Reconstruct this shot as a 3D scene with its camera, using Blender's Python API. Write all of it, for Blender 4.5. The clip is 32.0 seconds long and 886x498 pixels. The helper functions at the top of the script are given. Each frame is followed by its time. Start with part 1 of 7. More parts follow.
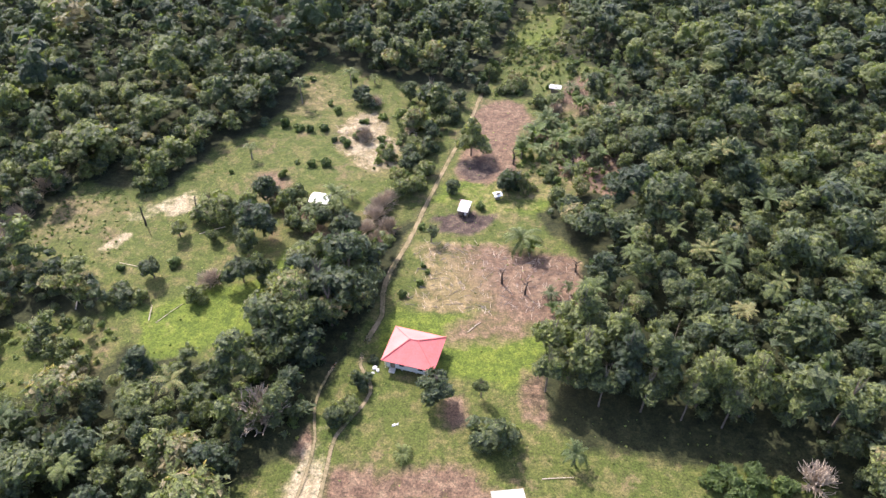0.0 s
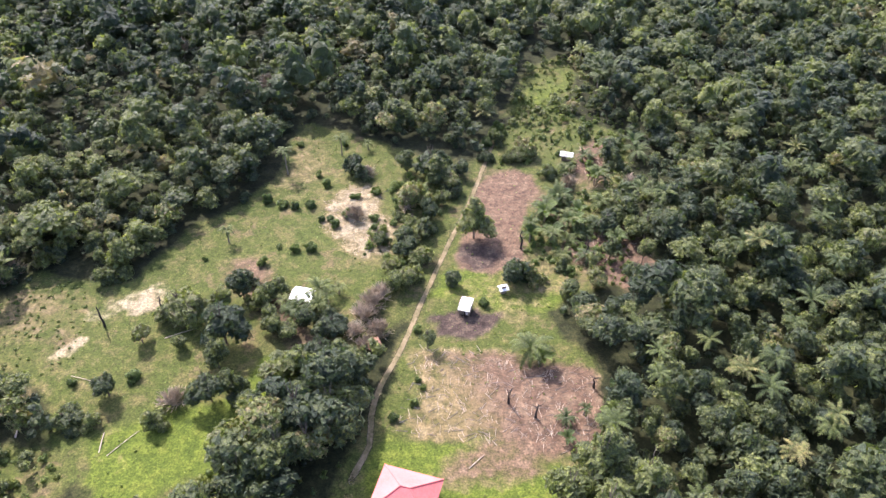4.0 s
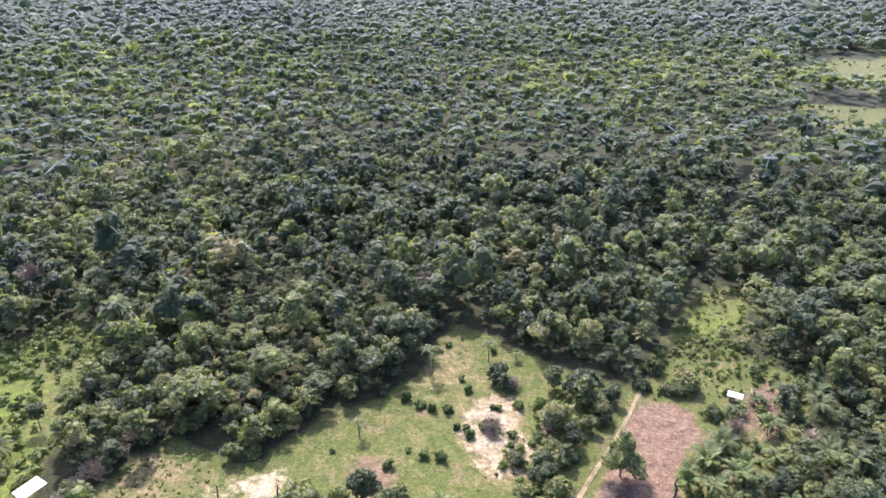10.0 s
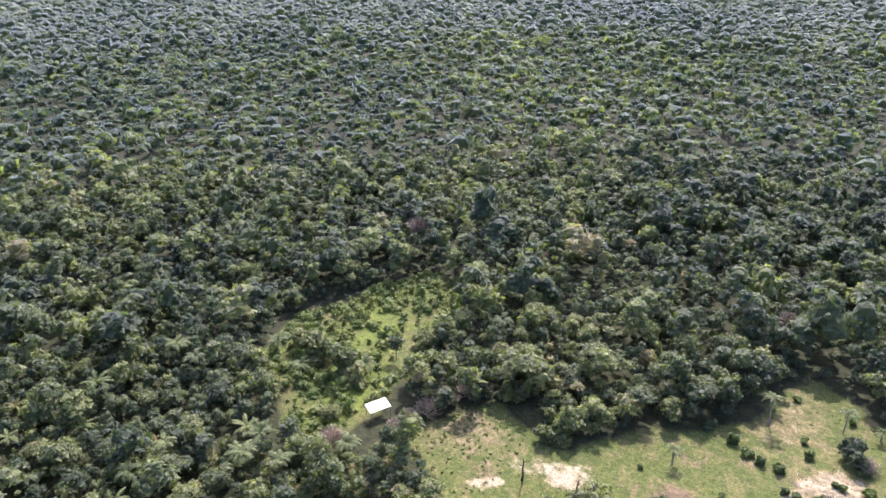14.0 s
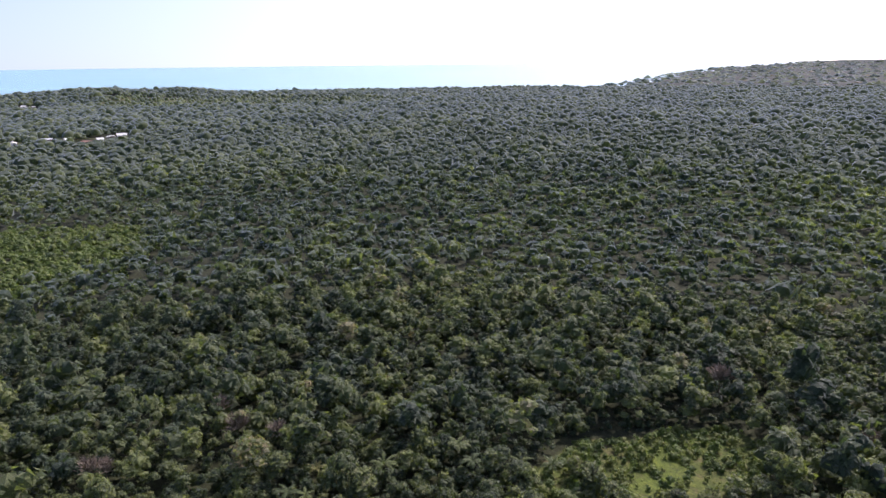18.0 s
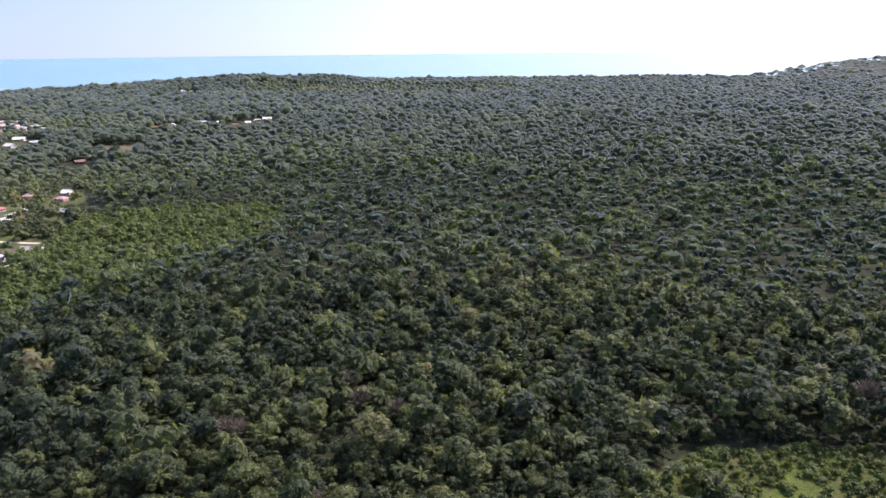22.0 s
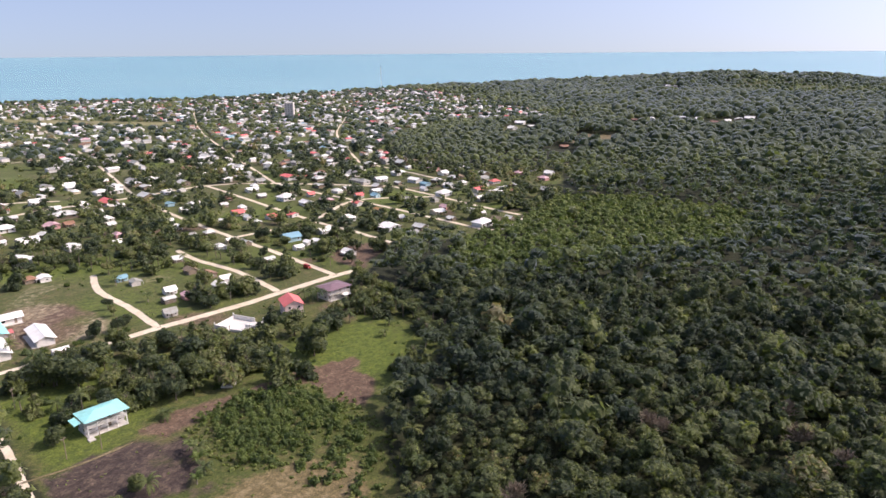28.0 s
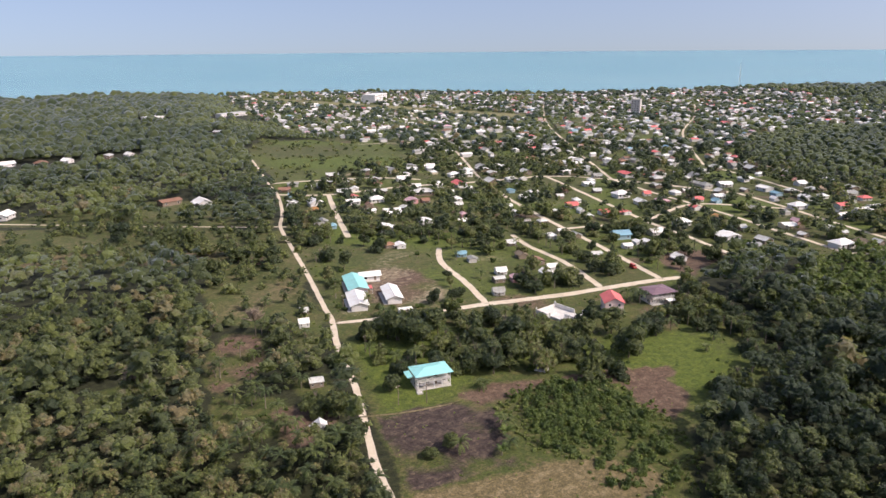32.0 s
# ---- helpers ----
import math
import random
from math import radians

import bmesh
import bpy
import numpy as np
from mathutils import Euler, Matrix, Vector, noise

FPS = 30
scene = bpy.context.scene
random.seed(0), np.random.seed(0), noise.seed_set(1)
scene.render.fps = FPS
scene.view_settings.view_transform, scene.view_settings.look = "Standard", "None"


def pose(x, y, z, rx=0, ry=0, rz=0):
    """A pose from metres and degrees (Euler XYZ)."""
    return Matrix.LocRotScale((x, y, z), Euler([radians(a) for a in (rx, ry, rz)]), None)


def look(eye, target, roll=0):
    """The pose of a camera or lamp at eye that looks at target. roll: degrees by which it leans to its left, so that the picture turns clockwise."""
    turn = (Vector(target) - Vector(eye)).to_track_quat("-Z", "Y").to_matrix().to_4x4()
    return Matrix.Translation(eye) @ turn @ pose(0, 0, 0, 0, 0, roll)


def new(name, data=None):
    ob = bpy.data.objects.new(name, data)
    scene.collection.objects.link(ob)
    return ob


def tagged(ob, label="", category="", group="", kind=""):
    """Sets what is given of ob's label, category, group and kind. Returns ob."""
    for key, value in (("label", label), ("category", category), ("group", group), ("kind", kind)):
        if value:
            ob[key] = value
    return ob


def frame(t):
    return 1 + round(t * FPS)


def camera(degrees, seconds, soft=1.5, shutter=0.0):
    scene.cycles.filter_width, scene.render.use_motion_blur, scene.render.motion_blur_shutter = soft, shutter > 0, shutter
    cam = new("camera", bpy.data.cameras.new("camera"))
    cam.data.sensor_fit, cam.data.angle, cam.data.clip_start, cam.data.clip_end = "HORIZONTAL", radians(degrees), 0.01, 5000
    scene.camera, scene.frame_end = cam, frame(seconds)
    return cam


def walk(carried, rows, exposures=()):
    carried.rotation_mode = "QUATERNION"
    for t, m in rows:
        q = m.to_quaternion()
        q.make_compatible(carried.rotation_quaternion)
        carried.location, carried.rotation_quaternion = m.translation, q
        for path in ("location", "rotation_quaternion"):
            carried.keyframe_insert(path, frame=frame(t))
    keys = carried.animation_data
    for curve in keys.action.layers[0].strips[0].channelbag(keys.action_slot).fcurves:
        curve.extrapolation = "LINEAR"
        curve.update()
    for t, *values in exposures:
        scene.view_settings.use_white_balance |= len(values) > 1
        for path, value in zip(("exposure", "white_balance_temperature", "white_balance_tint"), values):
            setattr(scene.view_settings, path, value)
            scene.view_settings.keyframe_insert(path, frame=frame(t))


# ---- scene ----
cam = camera(63.97, 32.0, soft=1.5)
PATH = [
    (0.0, pose(0.38, -32.32, 101.83, 47.10, -0.24, 2.25)),
    (0.5, pose(0.33, -29.14, 101.96, 47.08, -0.22, 2.30)),
    (1.0, pose(0.30, -26.05, 102.08, 47.04, -0.16, 2.33)),
    (1.5, pose(0.35, -22.99, 102.13, 47.07, -0.10, 2.36)),
    (2.0, pose(0.37, -19.83, 102.15, 47.06, -0.04, 2.36)),
    (2.5, pose(0.36, -16.74, 102.13, 47.10, 0.03, 2.35)),
    (3.5, pose(0.58, -10.45, 102.00, 47.50, 0.06, 2.47)),
    (4.5, pose(0.80, -4.16, 101.87, 49.65, 0.10, 2.58)),
    (5.0, pose(0.84, -2.03, 101.73, 51.39, 0.11, 2.67)),
    (5.5, pose(0.74, -1.04, 101.54, 53.61, 0.08, 2.72)),
    (6.0, pose(0.44, -0.49, 101.26, 56.26, 0.07, 2.99)),
    (6.5, pose(0.28, -0.32, 100.92, 59.25, 0.11, 4.64)),
    (7.0, pose(0.31, -0.23, 100.48, 62.62, 0.14, 6.58)),
    (7.5, pose(0.00, 0.00, 100.00, 64.40, 0.16, 9.34)),
    (8.0, pose(0.00, 0.00, 100.00, 64.35, 0.20, 10.79)),
    (8.5, pose(0.00, 0.00, 100.00, 64.33, 0.23, 12.21)),
    (9.0, pose(0.00, 0.00, 100.00, 64.34, 0.24, 13.66)),
    (9.5, pose(0.00, 0.00, 100.00, 64.38, 0.24, 15.10)),
    (10.0, pose(0.00, 0.00, 100.00, 64.44, 0.29, 16.75)),
    (10.5, pose(0.00, 0.00, 100.00, 64.51, 0.35, 20.22)),
    (11.0, pose(0.00, 0.00, 100.00, 64.57, 0.38, 24.61)),
    (11.5, pose(0.00, 0.00, 100.00, 64.64, 0.45, 28.68)),
    (12.0, pose(0.00, 0.00, 100.00, 64.69, 0.44, 32.60)),
    (12.5, pose(0.00, 0.00, 100.00, 64.72, 0.48, 36.31)),
    (13.0, pose(0.00, 0.00, 100.00, 64.74, 0.53, 40.05)),
    (13.5, pose(0.00, 0.00, 100.00, 64.75, 0.55, 43.84)),
    (14.0, pose(0.00, 0.00, 100.00, 64.76, 0.62, 47.60)),
    (14.5, pose(0.00, 0.00, 100.00, 64.76, 0.65, 51.51)),
    (15.5, pose(0.00, 0.00, 100.00, 65.70, 0.72, 58.67)),
    (16.5, pose(0.00, 0.00, 100.00, 70.82, 0.82, 65.10)),
    (17.0, pose(0.00, 0.00, 100.00, 74.95, 0.77, 69.03)),
    (17.5, pose(0.00, 0.00, 100.00, 75.52, 0.68, 71.80)),
    (18.0, pose(0.00, 0.00, 100.00, 75.10, 0.62, 72.83)),
    (18.5, pose(0.00, 0.00, 100.00, 74.33, 0.59, 72.84)),
    (19.0, pose(0.00, 0.00, 100.00, 74.29, 0.58, 72.98)),
    (19.5, pose(0.00, 0.00, 100.00, 74.27, 0.59, 73.48)),
    (20.0, pose(0.00, 0.00, 100.00, 74.26, 0.59, 75.28)),
    (20.5, pose(0.00, 0.00, 100.00, 74.26, 0.57, 77.25)),
    (21.0, pose(0.00, 0.00, 100.00, 74.28, 0.57, 79.24)),
    (21.5, pose(0.00, 0.00, 100.00, 74.29, 0.59, 81.20)),
    (22.0, pose(0.00, 0.00, 100.00, 74.29, 0.60, 83.27)),
    (22.5, pose(0.00, 0.00, 100.00, 74.29, 0.62, 85.53)),
    (23.0, pose(0.00, 0.00, 100.00, 74.28, 0.60, 87.96)),
    (23.5, pose(0.00, 0.00, 100.00, 74.28, 0.60, 90.74)),
    (24.0, pose(0.00, 0.00, 100.00, 74.28, 0.59, 94.01)),
    (24.5, pose(0.00, 0.00, 100.00, 74.29, 0.60, 97.26)),
    (25.0, pose(0.00, 0.00, 100.00, 74.30, 0.55, 100.56)),
    (25.5, pose(0.00, 0.00, 100.00, 74.27, 0.55, 103.80)),
    (27.5, pose(0.00, 0.00, 100.00, 74.28, 0.45, 116.89)),
    (28.0, pose(0.00, 0.00, 100.00, 74.28, 0.45, 120.16)),
    (28.5, pose(0.00, 0.00, 100.00, 74.25, 0.42, 123.40)),
    (29.0, pose(0.00, 0.00, 100.00, 74.23, 0.45, 126.61)),
    (29.5, pose(0.00, 0.00, 100.00, 74.21, 0.42, 129.89)),
    (30.0, pose(0.00, 0.00, 100.00, 74.18, 0.37, 133.15)),
    (30.5, pose(0.00, 0.00, 100.00, 74.17, 0.36, 136.50)),
    (31.0, pose(0.00, 0.00, 100.00, 74.16, 0.36, 140.11)),
    (31.5, pose(0.00, 0.00, 100.00, 74.16, 0.41, 143.68)),
    (32.0, pose(0.00, 0.00, 100.00, 74.17, 0.43, 147.17)),
]
walk(cam, PATH, exposures=[(0.0, 1.66, 6250, 21), (2.5, 1.70, 6230, 23), (5.0, 1.78, 6100, 25), (9.0, 1.94, 6000, 27), (14.5, 1.86, 6000, 28), (17.0, 0.95, 6100, 25), (18.0, 0.73, 6150, 26), (20.0, 0.8, 6120, 26), (25.0, 0.6, 6250, 26), (28.0, 0.52, 6550, 24), (32.0, 0.32, 6600, 21)])

# ---- world and sun: clear afternoon, sun ahead and to the left of the first view ----
SUN_YAW, SUN_UP = radians(34), radians(47)
SUN_WAY = Vector((-math.sin(SUN_YAW) * math.cos(SUN_UP), math.cos(SUN_YAW) * math.cos(SUN_UP), math.sin(SUN_UP)))
world = bpy.data.worlds.new("sky")
scene.world = world
world.use_nodes = True
sky = world.node_tree.nodes.new("ShaderNodeTexSky")
sky.sky_type, sky.sun_disc = "NISHITA", False
sky.sun_elevation, sky.sun_rotation = SUN_UP, -SUN_YAW
sky.air_density, sky.dust_density, sky.ozone_density = 0.9, 3.4, 1.0
way = world.node_tree.nodes.new("ShaderNodeTexCoord")
raise_z = world.node_tree.nodes.new("ShaderNodeVectorMath")
raise_z.inputs[1].default_value = (0, 0, 0.11)
world.node_tree.links.new(way.outputs["Generated"], raise_z.inputs[0])
world.node_tree.links.new(raise_z.outputs[0], sky.inputs[0])
back = world.node_tree.nodes["Background"]
back.inputs["Strength"].default_value = 0.15
world.node_tree.links.new(sky.outputs[0], back.inputs["Color"])
sun = new("sun", bpy.data.lights.new("sun", "SUN"))
sun.data.energy, sun.data.angle, sun.data.color = 2.9, radians(0.6), (1.0, 0.945, 0.86)
sun.matrix_world = look((0, 0, 300), Vector((0, 0, 300)) - SUN_WAY)

# ---- materials ----
def material(name, rough=0.8, metal=0.0, gloss=0.3):
    m = bpy.data.materials.new(name)
    m.use_nodes = True
    n = m.node_tree.nodes
    p = n["Principled BSDF"]
    p.inputs["Roughness"].default_value, p.inputs["Metallic"].default_value = rough, metal
    p.inputs["Specular IOR Level"].default_value = gloss
    return m, n, m.node_tree.links, p


def ramp(n, stops):
    r = n.new("ShaderNodeValToRGB")
    e = r.color_ramp.elements
    while len(e) < len(stops):
        e.new(0.5)
    for el, (at, c) in zip(e, stops):
        el.position, el.color = at, (*c, 1)
    return r


def noise_tex(n, l, scale, detail=4, rough=0.6, coord=None):
    t = n.new("ShaderNodeTexNoise")
    t.inputs["Scale"].default_value, t.inputs["Detail"].default_value, t.inputs["Roughness"].default_value = scale, detail, rough
    if coord:
        l.new(coord, t.inputs["Vector"])
    return t


def mix_rgb(n, l, fac, a, b, how="MIX"):
    m = n.new("ShaderNodeMix")
    m.data_type, m.blend_type = "RGBA", how
    for k, v in ((0, fac), (6, a), (7, b)):
        if isinstance(v, (int, float)):
            m.inputs[k].default_value = v
        elif isinstance(v, tuple):
            m.inputs[k].default_value = (*v, 1)
        else:
            l.new(v, m.inputs[k])
    return m.outputs[2]


def math_node(n, l, op, a, b=0.0):
    m = n.new("ShaderNodeMath")
    m.operation = op
    for k, v in enumerate((a, b)):
        if isinstance(v, (int, float)):
            m.inputs[k].default_value = v
        else:
            l.new(v, m.inputs[k])
    return m.outputs[0]


def world_coord(n):
    return n.new("ShaderNodeNewGeometry").outputs["Position"]


def attr(n, name):
    a = n.new("ShaderNodeAttribute")
    a.attribute_name = name
    return a.outputs["Fac"]


def leaf_material(name, stops, own=False, shine=0.45, through_light=0.4, haze_sheen=0.15, haze_tint=(0.90, 0.90, 0.80), vary=0.34, mottle=1.0, rough=0.5, relief_by=0.9):
    """Foliage: colour by tree, by tuft and by fine mottling; some light passes through the leaves. The tinted sheen
    stands in for distance haze.
    """
    m, n, l, p = material(name, rough, 0, shine)
    seed = math_node(n, l, "MULTIPLY", n.new("ShaderNodeObjectInfo").outputs["Random"], 0.78) if own else attr(n, "tint")
    isl = n.new("ShaderNodeNewGeometry").outputs["Random Per Island"]
    v = math_node(n, l, "ADD", seed, math_node(n, l, "MULTIPLY", math_node(n, l, "SUBTRACT", isl, 0.5), vary))
    base = ramp(n, stops)
    l.new(v, base.inputs[0])
    t = noise_tex(n, l, 3.2, 5, 0.8, world_coord(n))
    shade = ramp(n, [(at, tuple(0.95 + mottle * (v - 0.95) for v in c)) for at, c in ((0.34, (0.38, 0.40, 0.42)), (0.5, (0.9, 0.9, 0.88)), (0.66, (1.75, 1.7, 1.45)))])
    l.new(t.outputs[0], shade.inputs[0])
    col = mix_rgb(n, l, 1.0, base.outputs[0], shade.outputs[0], "MULTIPLY")
    l.new(col, p.inputs["Base Color"])
    p.inputs["Sheen Weight"].default_value, p.inputs["Sheen Roughness"].default_value = haze_sheen, 0.5
    p.inputs["Sheen Tint"].default_value = (*haze_tint, 1)
    fine = noise_tex(n, l, 3.4, 3, 0.7, world_coord(n))
    bp = n.new("ShaderNodeBump")
    bp.inputs["Strength"].default_value, bp.inputs["Distance"].default_value = relief_by, 0.35
    l.new(fine.outputs[0], bp.inputs["Height"])
    l.new(bp.outputs[0], p.inputs["Normal"])
    tr = n.new("ShaderNodeBsdfTranslucent")
    l.new(mix_rgb(n, l, 1.0, col, (1.3, 1.4, 0.7), "MULTIPLY"), tr.inputs["Color"])
    mx = n.new("ShaderNodeMixShader")
    mx.inputs[0].default_value = through_light
    l.new(p.outputs[0], mx.inputs[1])
    l.new(tr.outputs[0], mx.inputs[2])
    l.new(mx.outputs[0], n["Material Output"].inputs["Surface"])
    return m


FOREST = [(0.0, (0.038, 0.062, 0.033)), (0.22, (0.069, 0.097, 0.041)), (0.45, (0.112, 0.138, 0.053)), (0.62, (0.154, 0.183, 0.062)),
          (0.80, (0.196, 0.231, 0.070)), (0.93, (0.215, 0.212, 0.125)), (1.0, (0.265, 0.22, 0.115))]
BUSHY = [(0.0, (0.060, 0.098, 0.026)), (0.4, (0.100, 0.148, 0.034)), (0.75, (0.142, 0.192, 0.044)), (1.0, (0.20, 0.222, 0.065))]
PALMY = [(0.0, (0.060, 0.090, 0.030)), (0.5, (0.105, 0.138, 0.038)), (0.85, (0.15, 0.175, 0.052)), (1.0, (0.22, 0.20, 0.075))]
DRY = [(0.0, (0.34, 0.27, 0.20)), (0.5, (0.46, 0.37, 0.29)), (1.0, (0.58, 0.48, 0.39))]
m_leaf = leaf_material("forest_leaves", FOREST, haze_sheen=0.05, vary=0.55, mottle=1.4, rough=0.42)
# Farther leaves get more bluish sheen and less contrast: haze put into the material.
m_hazed_canopy = leaf_material("hazed_canopy_leaves", FOREST, False, 0.1, 0.5, 0.72, (0.74, 0.86, 1.0), 0.12, 0.5, 0.8, 0.5)
m_hazed_back = leaf_material("hazed_back_leaves", FOREST, False, 0.15, 0.5, 0.66, (0.76, 0.87, 1.0), 0.08, 0.5, 0.75, 0.6)
m_hazed_middle = leaf_material("hazed_middle_leaves", FOREST, False, 0.35, 0.45, 0.18, (0.82, 0.88, 0.92), 0.3, 0.85, 0.6, 0.8)
m_leaf_own = leaf_material("tree_leaves", FOREST, True, haze_sheen=0.05, vary=0.55, mottle=1.4, rough=0.42)
m_bush = leaf_material("bush_leaves", BUSHY, haze_sheen=0.05)
m_bush_own = leaf_material("shrub_leaves", BUSHY, True, haze_sheen=0.05)
m_palm = leaf_material("palm_leaves", PALMY, False, 0.3, 0.3, 0.08)
m_palm_own = leaf_material("palm_fronds", PALMY, True, 0.35, 0.3, 0.08)
m_dry_own = leaf_material("bare_twigs", DRY, True, 0.1, 0.1)
m_grey_own = leaf_material("grey_twigs", [(at, tuple(0.62 * v for v in c)) for at, c in DRY], True, 0.1, 0.1)


def rough_material(name, stops, scale, rough=0.9, bump=0.3, fine=6.0, gloss=0.2, metal=0.0):
    """A matt surface with variation at two scales and a little relief."""
    m, n, l, p = material(name, rough, metal, gloss)
    w = world_coord(n)
    a, b = noise_tex(n, l, scale, 5, 0.62, w), noise_tex(n, l, scale * fine, 4, 0.65, w)
    both = math_node(n, l, "ADD", math_node(n, l, "MULTIPLY", a.outputs[0], 0.6), math_node(n, l, "MULTIPLY", b.outputs[0], 0.4))
    r = ramp(n, stops)
    l.new(both, r.inputs[0])
    l.new(r.outputs[0], p.inputs["Base Color"])
    if bump:
        bp = n.new("ShaderNodeBump")
        bp.inputs["Strength"].default_value, bp.inputs["Distance"].default_value = bump, 0.1
        l.new(b.outputs[0], bp.inputs["Height"])
        l.new(bp.outputs[0], p.inputs["Normal"])
    return m


m_bark = rough_material("bark", [(0.35, (0.10, 0.075, 0.055)), (0.65, (0.24, 0.20, 0.16))], 2.0)
m_road = rough_material("pale_dirt", [(0.3, (0.46, 0.37, 0.25)), (0.5, (0.60, 0.52, 0.39)), (0.7, (0.70, 0.63, 0.51))], 0.25, 0.95, 0.3, 7)
m_track = rough_material("grassy_track", [(0.36, (0.085, 0.085, 0.035)), (0.5, (0.17, 0.138, 0.075)), (0.66, (0.29, 0.23, 0.145))], 0.5, 0.95, 0.3, 5)
m_wood = rough_material("weathered_wood", [(0.35, (0.15, 0.11, 0.08)), (0.65, (0.30, 0.25, 0.19))], 1.5)
m_concrete = rough_material("concrete", [(0.35, (0.42, 0.40, 0.36)), (0.65, (0.60, 0.57, 0.52))], 0.8)
m_stick = rough_material("bleached_sticks", [(0.35, (0.42, 0.34, 0.26)), (0.65, (0.66, 0.56, 0.45))], 2.0)
m_char = rough_material("charred_wood", [(0.35, (0.02, 0.018, 0.017)), (0.65, (0.07, 0.06, 0.055))], 1.0)


def paint(name, rgb, wear=0.25, rough=0.7):
    d = tuple(c * (1 - wear) for c in rgb)
    return rough_material(name, [(0.35, d), (0.6, rgb)], 0.45, rough, 0.08, 8, 0.3)


def tin(name, rgb, rust=0.3, rough=0.45):
    """Corrugated roofing: ribs along the slope as relief, streaks of weathering."""
    m, n, l, p = material(name, rough, 0.0, 0.3)
    tc = n.new("ShaderNodeTexCoord")
    w = noise_tex(n, l, 0.35, 5, 0.65, tc.outputs["Object"])
    s = noise_tex(n, l, 3.0, 4, 0.7, tc.outputs["Object"])
    r = ramp(n, [(0.28, tuple(c * (1 - rust) * k for c, k in zip(rgb, (1.0, 0.9, 0.8)))), (0.55, rgb), (0.8, tuple(min(1, c * 1.12) for c in rgb))])
    l.new(math_node(n, l, "ADD", math_node(n, l, "MULTIPLY", w.outputs[0], 0.6), math_node(n, l, "MULTIPLY", s.outputs[0], 0.4)), r.inputs[0])
    l.new(r.outputs[0], p.inputs["Base Color"])
    return m


ROOFS = {"white": tin("white_tin", (0.84, 0.845, 0.79), 0.15), "zinc": tin("zinc_tin", (0.60, 0.615, 0.57), 0.3), "grey": tin("grey_tin", (0.33, 0.335, 0.30), 0.35),
         "rust": tin("rusty_tin", (0.30, 0.17, 0.11), 0.4), "red": tin("red_tin", (0.70, 0.185, 0.17), 0.22, 0.62), "teal": tin("teal_tin", (0.30, 0.68, 0.64), 0.12),
         "blue": tin("blue_tin", (0.22, 0.40, 0.48), 0.25), "mauve": tin("mauve_tin", (0.23, 0.15, 0.17), 0.25), "pink": tin("pink_tin", (0.62, 0.40, 0.42), 0.45),
         "thatch": rough_material("palm_thatch", [(0.35, (0.16, 0.12, 0.08)), (0.65, (0.32, 0.26, 0.18))], 1.2)}
WALLS = {"white": paint("white_wall", (0.74, 0.72, 0.68)), "cream": paint("cream_wall", (0.68, 0.60, 0.42)), "pink": paint("pink_wall", (0.66, 0.36, 0.34)),
         "blue": paint("blue_wall", (0.36, 0.52, 0.58)), "green": paint("green_wall", (0.34, 0.48, 0.34)), "grey": m_concrete, "wood": m_wood,
         "yellow": paint("yellow_wall", (0.68, 0.52, 0.16))}
m_frame = paint("window_frame_paint", (0.70, 0.69, 0.66), 0.15)
m_glass, _n, _l, _p = material("window_glass", 0.08, 0.0, 0.6)
_p.inputs["Base Color"].default_value = (0.02, 0.025, 0.03, 1)


def worn_edges(m, lo=0.1, hi=0.75, scale=0.9):
    """Lets the ground show through a strip's ragged edges."""
    n, l = m.node_tree.nodes, m.node_tree.links
    t = noise_tex(n, l, scale, 5, 0.75, world_coord(n))
    v = math_node(n, l, "ADD", attr(n, "edge"), math_node(n, l, "MULTIPLY", math_node(n, l, "SUBTRACT", t.outputs[0], 0.5), 1.1))
    r = ramp(n, [(lo, (0, 0, 0)), (hi, (1, 1, 1))])
    l.new(v, r.inputs[0])
    mx, clear = n.new("ShaderNodeMixShader"), n.new("ShaderNodeBsdfTransparent")
    l.new(r.outputs[0], mx.inputs[0])
    l.new(clear.outputs[0], mx.inputs[1])
    l.new(n["Principled BSDF"].outputs[0], mx.inputs[2])
    l.new(mx.outputs[0], n["Material Output"].inputs["Surface"])


worn_edges(m_road, 0.05, 0.4, 1.2)
worn_edges(m_track, 0.3, 0.95, 2.4)

# ---- plan: land, clearings, roads ----
def yaw_of(x, y):
    return np.degrees(np.arctan2(-x, y)) % 360


COAST_YAW = [0, 40, 45, 47.5, 53, 56, 59, 62, 75, 90, 105, 112, 118, 125, 138, 150, 160, 180, 215, 240, 260, 360]
COAST_R = [9000, 9000, 5400, 4650, 4100, 3500, 2900, 2550, 2450, 2450, 2350, 2250, 2010, 1790, 1650, 1750, 1740, 1700, 1750, 2200, 9000, 9000]


def coast(x, y):
    """Metres from the shore, positive on land."""
    a = yaw_of(x, y)
    return np.interp(a, COAST_YAW, COAST_R) + 18 * np.sin(a * 1.7) + 10 * np.sin(a * 4.3) - np.hypot(x, y)


# Bends far sea and land upwards so the horizon fits the camera's view.
def lift(r):
    return 73.0 * np.clip((r - 2300) / 2600, 0, 1) ** 1.25


